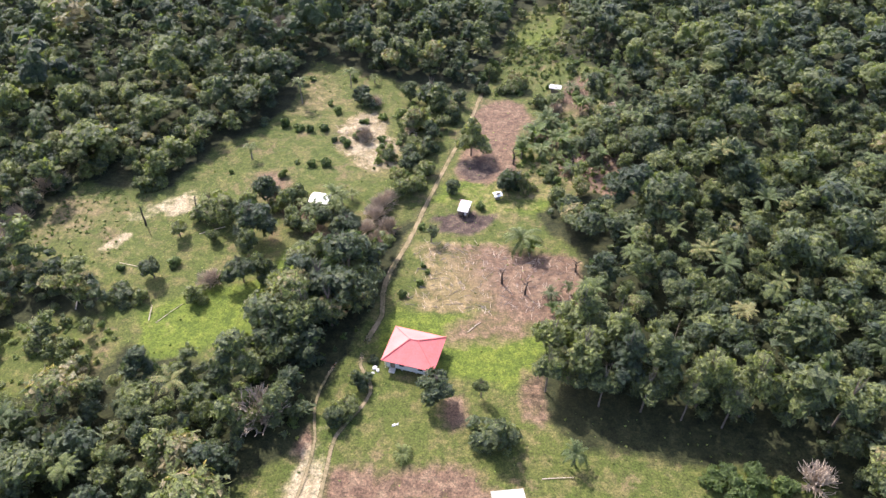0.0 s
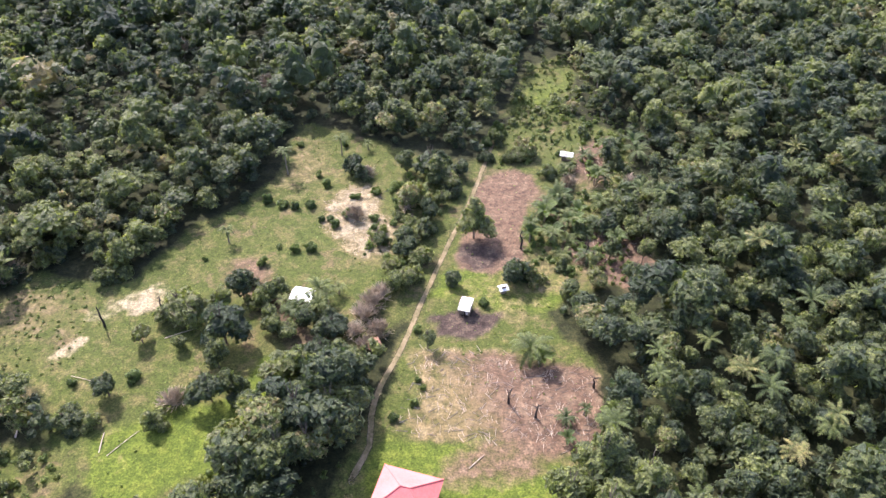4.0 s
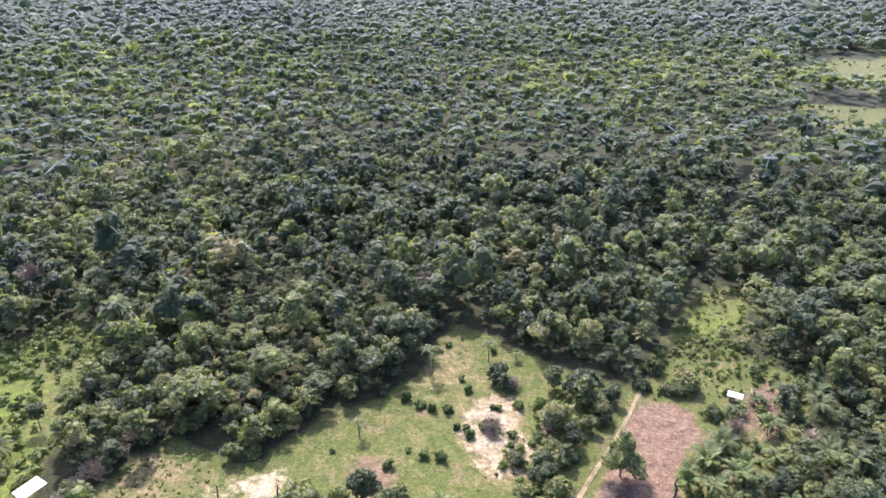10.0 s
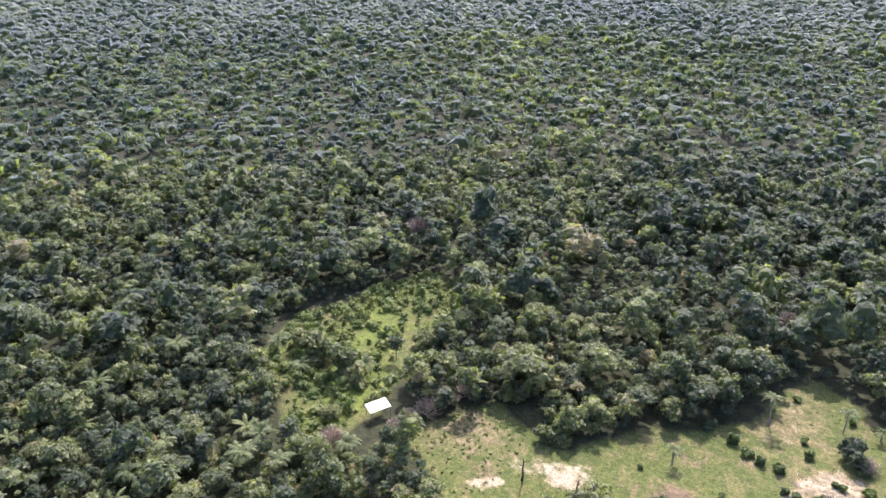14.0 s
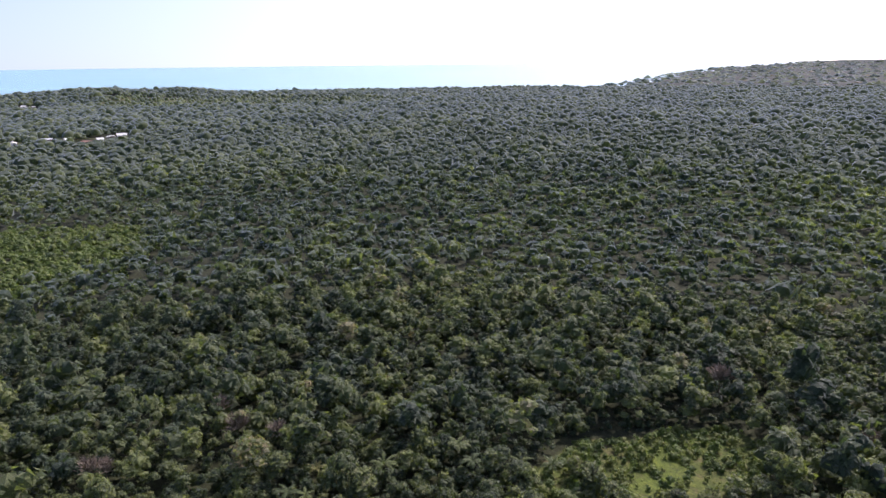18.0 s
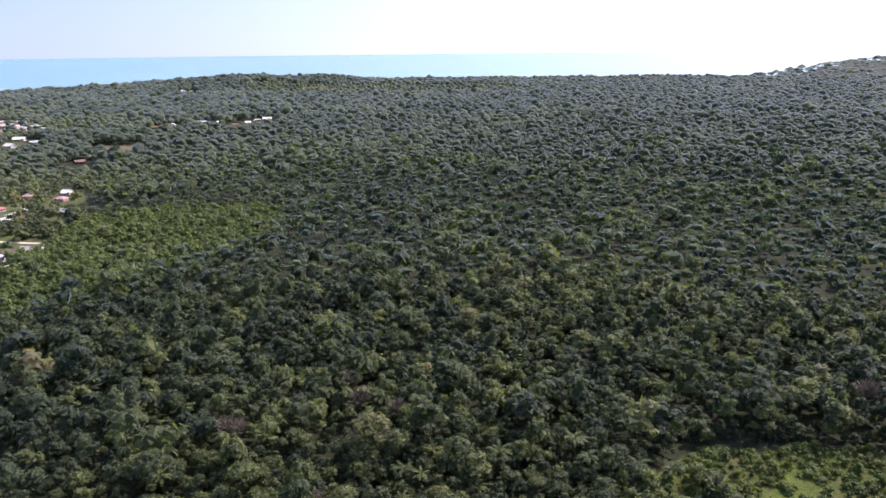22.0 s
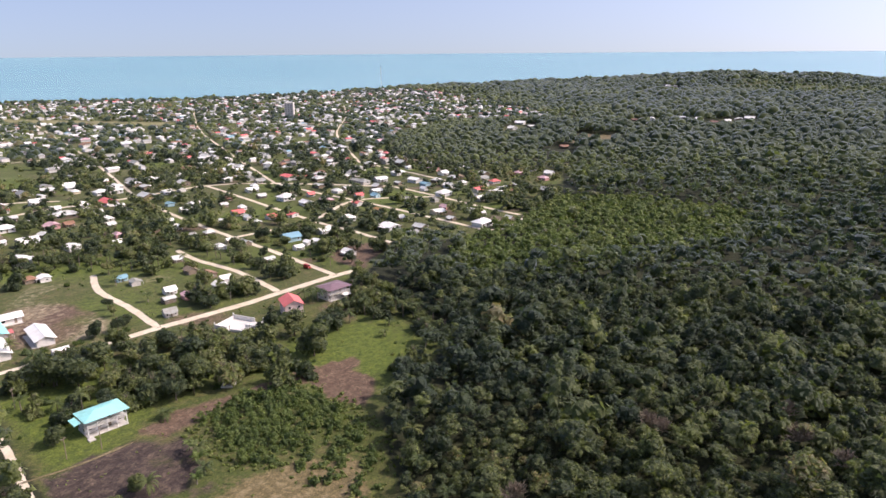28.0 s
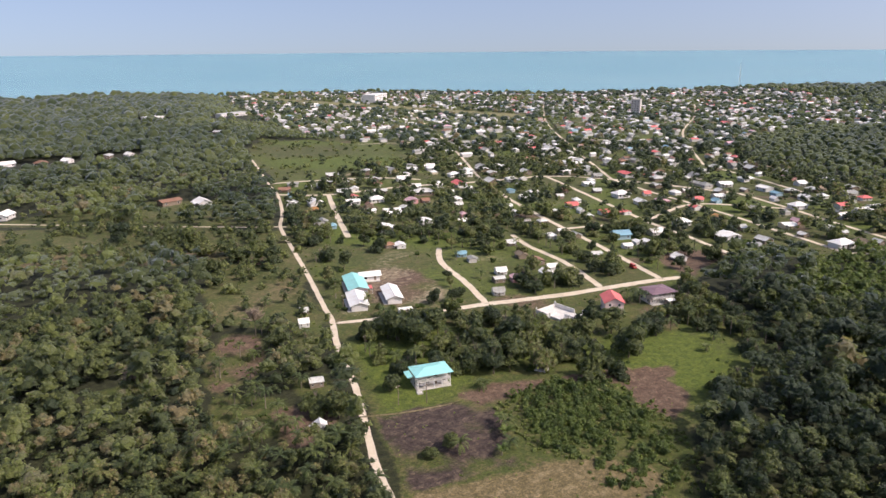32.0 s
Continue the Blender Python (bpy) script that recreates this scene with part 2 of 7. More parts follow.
def relief(x, y):
    """The lie of the land: flat round the clearings, low wooded hills by the shore; far land lifted to fit the camera's
    horizon.
    """
    x, y = np.asarray(x, float), np.asarray(y, float)
    a, r, c = yaw_of(x, y), np.hypot(x, y), coast(x, y)
    hill = 26 * np.exp(-((a - 99) / 6.5) ** 2) * np.exp(-((r - 2150) / 190) ** 2)
    hill += 15 * np.exp(-((a - 92) / 2.2) ** 2) * np.exp(-((r - 2250) / 90) ** 2)
    hill += 9 * np.exp(-((a - 122) / 10) ** 2) * np.exp(-((r - 1700) / 160) ** 2)
    far = 1.0 * lift(r) * np.where((a < 70) | (a > 250), 1, 0.0)
    return np.where(c > 0, hill + far, np.maximum(-6, c * 0.05))


def inside(poly, x, y):
    """Signed metres to a polygon's edge, positive inside."""
    x, y = np.asarray(x, float), np.asarray(y, float)
    d, odd = np.full(x.shape, 1e9), np.zeros(x.shape, bool)
    for (ax, ay), (bx, by) in zip(poly, poly[1:] + poly[:1]):
        ex, ey = bx - ax, by - ay
        k = np.clip(((x - ax) * ex + (y - ay) * ey) / (ex * ex + ey * ey + 1e-9), 0, 1)
        d = np.minimum(d, np.hypot(x - ax - k * ex, y - ay - k * ey))
        cross = (ay > y) != (by > y)
        odd ^= cross & (x < ax + (y - ay) * ex / (ey if abs(ey) > 1e-9 else 1e-9))
    return np.where(odd, d, -d)


def along(line, x, y):
    """Metres from a polyline."""
    x, y = np.asarray(x, float), np.asarray(y, float)
    d = np.full(x.shape, 1e9)
    for (ax, ay), (bx, by) in zip(line, line[1:]):
        ex, ey = bx - ax, by - ay
        k = np.clip(((x - ax) * ex + (y - ay) * ey) / (ex * ex + ey * ey), 0, 1)
        d = np.minimum(d, np.hypot(x - ax - k * ex, y - ay - k * ey))
    return d


ORCHARD = [(2, 140), (-8, 142), (-21, 146), (-35, 154), (-45, 159), (-46, 139), (-50, 122), (-61, 113), (-64, 103), (-68, 95), (-76, 93), (-88, 97), (-95, 81),
           (-97, 72), (-87, 70), (-80, 70), (-73, 66), (-69, 58), (-62, 50), (-55, 46), (-40, 46), (-34, 62), (-20, 76), (-10, 88), (-4, 108)]
YARD = [(6, 150), (16, 166), (29, 163), (41, 157), (40, 132), (30, 117), (37, 102), (30, 98), (18, 91), (19, 83), (26, 76), (22, 59), (16, 50), (12, 42), (16, 38.5), (28, 38.5), (42, 35), (60, 32),
        (60, 8), (10, 4), (-34, 8), (-33, 24), (-24, 30), (-22, 44), (-17, 56), (-14, 68), (-8, 90), (-4, 108), (2, 135)]
GLADE = [(10, 163), (15, 186), (28, 201), (32, 190), (27, 167), (19, 164)]
SHELTER_GREEN = [(-146, 67), (-154, 84), (-151, 96), (-148, 127), (-133, 132), (-120, 117), (-121, 102), (-112, 92), (-105, 75), (-104, 58), (-112, 55), (-124, 62)]
SHELTER_GAP = [(-106, 80), (-97, 78), (-95, 58), (-106, 57)]
WEST_GREENS = [[(-38, -170), (-58, -165), (-63, -187), (-45, -199)], [(-45, -200), (-62, -203), (-76, -238), (-64, -246), (-49, -226)], [(-82, -226), (-79, -214), (-88, -212), (-97, -236), (-100, -254), (-92, -254)], [(-66, -176), (-77, -176), (-81, -196), (-70, -196)],
               [(-52, -158), (-68, -156), (-74, -174), (-58, -182)], [(-12, -205), (-30, -210), (-34, -224), (-14, -222)]]
SW_SCRUB = [(-88, 50), (-80, 54), (-73, 56), (-63, 53), (-61, 45), (-66, 40), (-78, 36), (-90, 40)]
WEST_WOODS = [(-60, -105), (-90, -215), (-76, -230), (-72, -262), (-40, -300), (-60, -480), (-170, -540), (60, -560), (160, -300), (80, -120), (0, -70)]
YOUNG_WOOD = [(-262, -140), (-300, -158), (-335, -179), (-400, -190), (-445, -172), (-470, -122), (-464, -72), (-425, -45), (-362, -62), (-340, -92), (-300, -116)]
FAR_PASTURE = [(95, 575), (200, 640), (260, 640), (255, 490), (150, 478), (108, 490)]
FAR_FIELD = [(72, 440), (190, 450), (230, 440), (215, 366), (84, 372)]
TOWN = [(-66, -112), (-95, -215), (-105, -255), (-140, -385), (-185, -540), (-255, -560), (-320, -650), (-330, -1000), (-450, -1640), (-900, -1500), (-1100, -1240), (-1430, -1040),
        (-1440, -900), (-1370, -740), (-1240, -590), (-1080, -430), (-1000, -390), (-960, -470), (-880, -520), (-790, -500), (-720, -485), (-590, -405), (-535, -290), (-575, -215), (-460, -172), (-335, -179), (-305, -206), (-250, -190), (-226, -140), (-205, -116),
        (-175, -112), (-150, -108), (-140, -100), (-112, -78), (-70, -96)]
SCRUB = [(12, -480), (-54, -448), (-101, -405), (-136, -381), (-127, -333), (-106, -275), (-100, -236), (-80, -240), (-60, -262), (-72, -306), (-84, -335), (-41, -358), (12, -392)]
SOUTH_GREEN = [(-268, -800), (-314, -760), (-375, -680), (-320, -552), (-241, -538), (-190, -545), (-215, -700)]
SLASH = [(-12, 61), (-9, 67), (-9, 79), (-2, 80), (10, 79), (25, 75), (25, 62), (20, 57), (14, 59), (-5, 59.5)]
BROWN = [(4, 134), (12, 138), (17, 131), (12, 113), (13, 106), (7, 99), (-2, 103), (0, 112), (2, 125)]
THINNED = [(20, 107), (24, 113), (29, 117), (36, 114), (42, 108), (42, 99), (34, 95), (28, 98)]
BROWN_EAST = [(16, 122), (24, 108), (36, 100), (42, 108), (34, 122), (38, 150), (28, 152), (24, 132)]
ASH_1 = [(-1, 109), (4, 111), (8, 107), (7, 102), (1, 102)]
ASH_2 = [(-6, 88), (2, 90), (9, 89), (4, 83), (-2, 82), (-7, 85)]
PALE = [(-33, 122), (-28, 131), (-19, 127), (-19, 119), (-13, 116), (-16, 105), (-24, 104), (-29, 110), (-33, 113)]
SAND_YARD = [(-75, 83), (-69, 93), (-61, 97), (-57, 92), (-60, 86), (-69, 82)]
SAND_HEAP = [(-68, 87), (-67, 91), (-63, 90.5), (-62, 87), (-65, 85)]
SAND_SMALL = [(-76, 73), (-72, 79), (-69.5, 78.5), (-71, 75), (-73, 72)]
BARE_SOUTH = [(-22, 10), (-19, 26), (-9, 27.5), (4, 26.5), (12, 21), (26, 10), (10, 2)]
BURNT = [(-81, -162), (-104, -158), (-113, -148), (-107, -133), (-97, -126), (-106, -118), (-89, -121), (-72, -127), (-73, -139)]
FALLOW = [(-70, -126), (-88, -121), (-118, -113), (-128, -100), (-112, -84), (-72, -98)]
PLOUGHED = [(-163, -140), (-168, -128), (-166, -121), (-150, -114), (-147, -124), (-153, -138)]
RED_LANE = [(-107, -161), (-124.5, -158), (-142, -151.5), (-161, -145), (-176, -139), (-172, -131), (-156, -137), (-140, -148), (-124, -150), (-109, -151)]
GREEN_SLOPE = [(-134, -157.5), (-159, -152), (-188, -158), (-211, -141), (-198, -126), (-176, -122), (-172, -136), (-160, -145)]
SCHOOL_YARD = [(-148, -302), (-157, -293), (-163, -272), (-158, -241), (-150, -231), (-128, -234), (-121, -246), (-136, -279)]
ROUGH_WEST = [(-152, -450), (-137, -400), (-100, -410), (-40, -456), (10, -492), (-60, -520), (-130, -490)]
SCHOOL_GREEN = [(-124, -286), (-112, -243), (-138, -238), (-158, -262), (-150, -296)]
PLOT = [(-256, -192), (-262, -215), (-270, -226), (-292, -228), (-308, -212), (-290, -204), (-270, -199)]
ROAD_PAD = [(-245, -534), (-270, -526), (-268, -517), (-246, -525)]
DIRT_PAD = [(-30, 8), (-28, 20), (-27.5, 24), (-24.5, 29), (-23.5, 34), (-21.5, 33.5), (-19.7, 31), (-18, 25.5), (-18, 18), (-19, 8)]
MARSH = [(-1700, 390), (-1640, 180), (-1670, -60), (-1730, -270), (-2040, -290), (-2070, -100), (-2040, 430)]
BARE_SPOTS = [[(-3, 40), (2.5, 40.5), (4, 35.5), (2.3, 33), (-2.5, 34)], [(11, 48), (15, 45), (15.5, 33), (11.5, 33)], [(-25, 33), (-22.6, 33), (-22, 29), (-25, 26.5), (-27, 28)]]
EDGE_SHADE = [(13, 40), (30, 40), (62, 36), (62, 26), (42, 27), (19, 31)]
LAWN = [(-1, 60), (14, 59), (18, 52), (10, 42), (-2, 44), (-14, 50), (-12, 60)]
LUSH_GREENS = [[(-8, 95), (0, 102), (10, 100), (24, 101), (18, 90), (9, 90), (-2, 92)], [(-55, 46), (-62, 58), (-40, 66), (-34, 76), (-27, 72), (-38, 50)]]

ROADS = {  # name: width, kind, line
    "road_main": (1.9, "pale", [(-240, -806), (-205, -640), (-180, -531), (-170, -483), (-153, -428), (-139, -394), (-134, -376), (-125, -336), (-118, -306), (-112, -281), (-107, -261), (-104, -249), (-101, -236), (-94, -217), (-90, -203), (-86, -188), (-83, -178), (-78, -164), (-73, -150), (-69, -138), (-65, -120), (-64, -110)]),
    "house_drive": (1.2, "track", [(-75.5, -164.5), (-80.3, -162.5), (-89.7, -158.7), (-100.5, -156.6), (-107.0, -155.5)]),
    "road_link": (2.4, "pale", [(-101, -233), (-113, -229), (-128, -226), (-145, -221)]),
    "road_front": (3.6, "pale", [(-145, -221), (-161, -218), (-195, -209), (-212, -206), (-243, -200), (-258, -195)]),
    "road_school": (2.7, "pale", [(-161, -218), (-170, -248), (-177, -277), (-190, -300)]),
    "road_lane_1": (2.7, "pale", [(-214, -207), (-226, -243), (-231, -278), (-238, -300)]),
    "road_lane_2": (2.7, "pale", [(-244, -200), (-258, -245), (-271, -293), (-293, -367), (-320, -440)]),
    "road_lane_3": (2.7, "pale", [(-302, -203), (-314, -241), (-324, -282), (-350, -357), (-375, -430)]),
    "road_lane_4": (2.7, "pale", [(-352, -176), (-360, -202), (-373, -248), (-385, -294), (-393, -335), (-408, -390)]),
    "road_lane_5": (2.7, "pale", [(-398, -176), (-410, -214), (-424, -250), (-440, -300)]),
    "road_lane_6": (2.7, "pale", [(-478, -270), (-508, -344), (-525, -395)]),
    "road_edge": (2.7, "pale", [(-352, -176), (-368, -169), (-398, -172)]),
    "road_cross_1": (3.8, "pale", [(-168, -484), (-200, -462), (-262, -457), (-318, -441), (-375, -430), (-408, -390), (-440, -300)]),
    "road_cross_2": (3.0, "pale", [(-200, -462), (-178, -400), (-160, -345)]),
    "road_cross_3": (3.0, "pale", [(-271, -293), (-324, -282), (-385, -294), (-424, -250)]),
    "road_cross_4": (3.0, "pale", [(-180, -527), (-212, -520), (-240, -514), (-268, -496), (-285, -475)]),
    "road_west": (1.8, "pale", [(-141, -387), (-97, -418), (0, -492), (80, -550)]),
    "road_town_1": (2.2, "pale", [(-408, -390), (-520, -560), (-660, -760), (-860, -1000)]),
    "road_town_2": (2.2, "pale", [(-320, -441), (-420, -640), (-520, -860), (-640, -1120)]),
    "road_town_3": (2.2, "pale", [(-525, -395), (-700, -560), (-900, -700), (-1100, -860)]),
    "road_town_4": (2.2, "pale", [(-340, -700), (-480, -640), (-600, -560), (-720, -500)]),
    "road_town_5": (2.2, "pale", [(-380, -900), (-560, -820), (-740, -700), (-860, -640)]),
    "airstrip": (34.0, "strip", [(-500, -1480), (-545, -1348), (-690, -855)]),
    "track_north": (1.25, "track", [(10, 162), (6, 146), (1, 124), (-3, 110), (-7, 95), (-11, 79), (-14, 70), (-14.8, 64), (-14.4, 58), (-16.1, 53), (-16.7, 50.3)]),
    "footpath": (0.8, "track", [(-16.7, 50.3), (-17.1, 46), (-15.3, 43), (-14.6, 40), (-16.5, 36), (-19.2, 31.5), (-19.9, 26), (-20.1, 20), (-21, 12)]),
    "footpath_west": (0.6, "track", [(-20.9, 47.5), (-22.4, 43.8), (-23.8, 37.2), (-22.6, 30.7), (-22.9, 24.6), (-23.7, 20), (-25, 10)]),
    "forest_ride": (1.8, "ride", [(10, 162), (22, 220), (40, 300), (70, 440), (95, 540)]),
}
FAR_FALLOW = [(-761, -280), (-839, -289), (-832, -250), (-769, -215), (-731, -227)]
HAMLET = [(-905, -404), (-872, -374), (-839, -385), (-1017, -278), (-1035, -258), (-1077, -227), (-1066, -200), (-1026, -170), (-1058, -159), (-1085, -148), (-1105, -137), (-701, -263), (-1878, -433), (-1870, -412),
          (-13, -745), (-41, -737), (-62, -740), (-97, -748), (-118, -753), (-98, -492), (-116, -477), (-245, -897), (-3, -507)]

# ---- where the single plants stand: x, y, crown radius, height of the crown's foot ----
YARD_TREES = [(2.1, 111.2, 4.4, 4.5), (10.8, 98.6, 4.1, 1), (-6.1, 79.5, 1.6, 3), (-2.1, 96, 2.3, 1), (7.5, 149.2, 2.6, 1), (4.9, 141.1, 2.1, 1), (14.4, 143.2, 4, 1), (10.9, 141.4, 2.5, 0.5),
    (36.4, 139.4, 3.4, 1), (35.2, 142.5, 2.9, 3), (31.5, 115.3, 3.5, 2), (37.2, 112.8, 3.5, 2), (34.1, 125.1, 3.2, 1.5), (14.6, 97.5, 2.7, 1), (20.6, 101.8, 2.1, 0.5), (27.4, 97.3, 3, 1.5),
    (21, 94, 2.7, 1), (19.5, 135.2, 2.5, 1), (-3.2, 39.4, 3.4, 4), (4.5, 40.1, 1.7, 3), (7, 31.1, 4.2, 2.5), (-18.4, 36.5, 2.6, 1), (-19.8, 33.5, 2.3, 1), (-16.3, 41.3, 2.4, 1.5),
    (-14.9, 46.9, 1.2, 0.3)]
ORCHARD_TREES = [(-61.2, 66.1, 2.7, 2.5), (-59.7, 78.3, 2.3, 2.5), (-50.7, 60.4, 2.9, 1), (-66.1, 60.1, 3.3, 1), (-42.9, 65.7, 3.7, 4), (-54.6, 85.6, 4.6, 3), (-51, 83, 3.9, 3), (-43.9, 78.7, 4.8, 5),
    (-52.3, 77.6, 2, 1), (-43.6, 94.9, 2, 1), (-38.8, 90.3, 2.5, 1), (-35.9, 82, 2.6, 2), (-32.4, 81.1, 2.8, 2), (-24.3, 82.6, 3.2, 2), (-25, 132.1, 2.7, 1.5), (-27.9, 135, 3, 2),
    (-17.6, 108.5, 2.2, 1), (-61.9, 60.1, 2.1, 1), (-43.7, 73.1, 2.8, 3)]
TRACK_TREES = [(-10.9, 96.4, 3.2, 1.5), (-14.1, 94.4, 2.9, 1.5), (-9.1, 102.9, 3.3, 1.5), (-12.4, 108.2, 3.4, 1), (-8.6, 112.6, 3.2, 1), (-14.8, 117.4, 2, 0.5), (-12.1, 122.1, 4.6, 2), (-5.8, 130.8, 5.1, 2),
    (-8.7, 135.1, 5.4, 3), (-14.5, 135.6, 3, 2), (-3.3, 127.2, 3.1, 1), (-28.6, 72, 4.5, 3), (-22.7, 68, 5, 4), (-21, 74.7, 3.7, 2), (-24.3, 62.6, 4.5, 4), (-17.5, 65, 3.7, 3),
    (-35.1, 63.9, 3.6, 2), (-38.9, 67.3, 3.1, 2), (-32.2, 61.2, 3.8, 3), (-31.8, 69, 3.5, 2), (-25.4, 76.3, 3.6, 2)]
TALL_TRACK_TREES = [(-22.5, 66.5, 5.6, 6.5), (-26.0, 60.0, 6.0, 6.5), (-27.5, 53.0, 5.4, 5.5), (-31.5, 56.5, 5.6, 5.0), (-20.8, 61.5, 4.8, 6.0), (-33.0, 49.0, 5.0, 4.0), (-23.5, 55.0, 4.6, 5.5), (-17.8, 70.0, 3.8, 4.5)]
ORCHARD_SHRUBS = [(-39, 120.1, 1.3), (-35.7, 120.6, 1.6), (-33.3, 129.1, 1.5), (-36.3, 105.6, 1.5), (-45.8, 122.2, 1.6), (-42.1, 120.3, 1.6), (-21.1, 126.4, 1.6), (-40.1, 106.3, 0.9),
    (-42.4, 101.1, 1.4), (-54.8, 101.5, 0.7), (-28.8, 114.1, 1.4), (-26.6, 117.6, 1.8), (-30.3, 115.9, 1.3), (-16.6, 129.2, 1.9), (-32.2, 115.8, 1.1), (-31.3, 146.2, 1.2),
    (-20.4, 116.7, 1.5), (-15.8, 115, 1.1), (-25.3, 124.6, 1.2), (-36, 132.8, 1.1), (-42.8, 145.7, 1.3), (-48.5, 66.9, 1.3), (-58.1, 70.1, 1.8), (-68.7, 68.4, 1.1),
    (-8.4, 83.5, 1.3), (-6.4, 70.1, 0.8), (-7.6, 66.7, 1), (-7.5, 71.8, 0.8), (-11, 63.4, 1.2)]
YELLOW_SHRUBS = [(-32.8, 105.8, 1.7), (4.5, 90.8, 1.3), (33.6, 117.2, 1.5), (-26.6, 124.5, 1), (8.3, 154.5, 2.1), (5.3, 147.8, 2), (30.5, 138, 2)]
DRY_BUSHES = [(-17.9, 89.4, 2.6), (-16.1, 92.4, 2.2), (-18.8, 86.5, 2.4), (-20.1, 82.3, 1.9), (-15.6, 82.5, 2.3), (-17.6, 79, 1.9), (-24.8, 116.9, 2.3), (-23.8, 133.3, 1.9),
    (-13.3, 121, 1.8), (-49.3, 64.9, 2.3), (24.4, 131, 2.2), (39, 131.7, 2.2), (25.4, 104.4, 1.4), (-96.2, 81.5, 2.8), (-96.9, 87.3, 2.9), (-95.1, 92.8, 2.9),
    (-93.3, 95.6, 2.4), (-96.1, 73.3, 2.5), (-99.8, 72.5, 2.3), (-97, 77.2, 2.3), (-101.9, 57.6, 2.9), (-102.9, 61, 2.7), (-101.9, 53.5, 2.4), (-32.5, 34.3, 4),
    (-35.8, 35.8, 2.4), (56.2, 25.7, 2.9)]
PALMS = [(-43.6, 133.1, 2.4, 7), (-31.6, 141.9, 2.3, 5), (-51.3, 107.6, 1.9, 3.5), (-25.3, 144.7, 1.7, 2), (21.2, 123.5, 3.9, 3), (17.7, 119.4, 3.3, 2.5), (23, 115.8, 3.3, 2.5), (14.3, 112.3, 2.2, 4),
    (18.9, 110.2, 2.7, 3), (31.5, 133.1, 3, 3), (42.2, 142.8, 3.8, 3), (13, 77.8, 4.3, 3), (-32.2, 86.6, 3.1, 2), (-28.3, 91.4, 3.1, 3), (-29.4, 88.8, 2.4, 2), (18.2, 63.9, 2, 1.5),
    (21.5, 65.7, 1.4, 2), (19.2, 28, 2.5, 3), (-8.1, 28.1, 2.1, 0.6)]
SHELTER_PALMS = [(-144.5, 63.7, 3.3, 3), (-141.3, 70.9, 3.3, 3), (-118, 81, 3.1, 3), (-128.5, 69.5, 3.1, 3), (-97.5, 61.2, 3.2, 3), (-103.4, 90.1, 3, 2), (-67, 113.1, 2, 2)]
SHELTER_TREES = [(-138, 76.7, 3.9, 2), (-130.7, 76.5, 4.9, 3), (-122.1, 77.6, 4.5, 3), (-109.1, 64.9, 2.8, 2), (-116, 77, 2.7, 1.5), (-87.8, 100.1, 4.5, 1), (-117.6, 90.3, 2.6, 4), (-71.6, 98.1, 4.3, 1.5),
    (-72.8, 94.7, 3.2, 1), (-117.8, 99.8, 3.5, 2)]
GROVE_TREES = [(-115.5, -198.2, 6, 3), (-125.3, -203.9, 5.8, 3), (-112.5, -206.2, 6.1, 3), (-104.2, -183.9, 3.7, 1), (-91.7, -173.3, 3.5, 1), (-121.8, -170.7, 5.9, 3), (-128.9, -171, 6.4, 3), (-128.6, -183.6, 5.9, 3),
    (-135, -166.9, 6, 3), (-151.1, -179.1, 5.7, 3), (-142.2, -179.1, 6, 3), (-138.4, -159.5, 5.6, 3), (-153.3, -165.4, 5.9, 3), (-153.4, -159.9, 5.4, 2)]
GROVE_TREES_2 = [(-166, -176.5, 5, 2), (-170, -150.4, 6.7, 3), (-184, -158.2, 5, 2), (-179.5, -167.5, 5.9, 3), (-167.5, -169.3, 4.9, 2), (-198.6, -163.8, 4.4, 1.5), (-210.5, -166.8, 4.6, 2), (-180.5, -180, 4.8, 2),
    (-137.2, -195.9, 5.2, 2), (-141.4, -213.3, 4.8, 2), (-148.9, -197.9, 4.3, 2), (-98.7, -193.8, 3.4, 1), (-104.3, -213, 3.7, 1), (-88.9, -136.2, 2.7, 1), (-83.1, -135.3, 2.4, 1), (-67.9, -173.3, 5, 2),
    (-71.9, -166.8, 5, 2), (-69.3, -154.1, 4.4, 2)]
TOWN_PALMS = [(-116.3, -159.1, 3.2, 2), (-211, -189.4, 4.8, 4), (-212.6, -184.2, 4.8, 4), (-90.3, -133.1, 3.3, 3), (-106.8, -135.5, 3.5, 3), (-102.4, -128.2, 2.8, 2), (-103.3, -189.7, 3, 3), (-119.3, -228.2, 4, 3),
    (-195.6, -159.9, 3, 2), (-195.4, -139, 2.5, 2), (-205.5, -143.9, 2.6, 2), (-76.5, -237.9, 4.3, 3), (-36.9, -271.1, 4.6, 4), (-70.5, -212.7, 4.3, 3), (-24.6, -266.4, 5.5, 4), (-7.5, -170.8, 4.1, 5)]
SNAGS = [(-68.5, 81.9, 0.4, 5.5), (-57.2, 83.8, 0.3, 7), (8.7, 67.5, 0.3, 4), (13.2, 64.7, 0.3, 3.5), (23.8, 71.5, 0.2, 3), (12.3, 108.1, 0.2, 5), (26.3, 107, 0.2, 4)]
TANGLE = [(-120, -150), (-137, -152), (-151, -139), (-146, -126), (-145, -117), (-134, -97), (-125, -84), (-113, -84), (-110, -97), (-115, -113), (-109, -121), (-116, -137)]

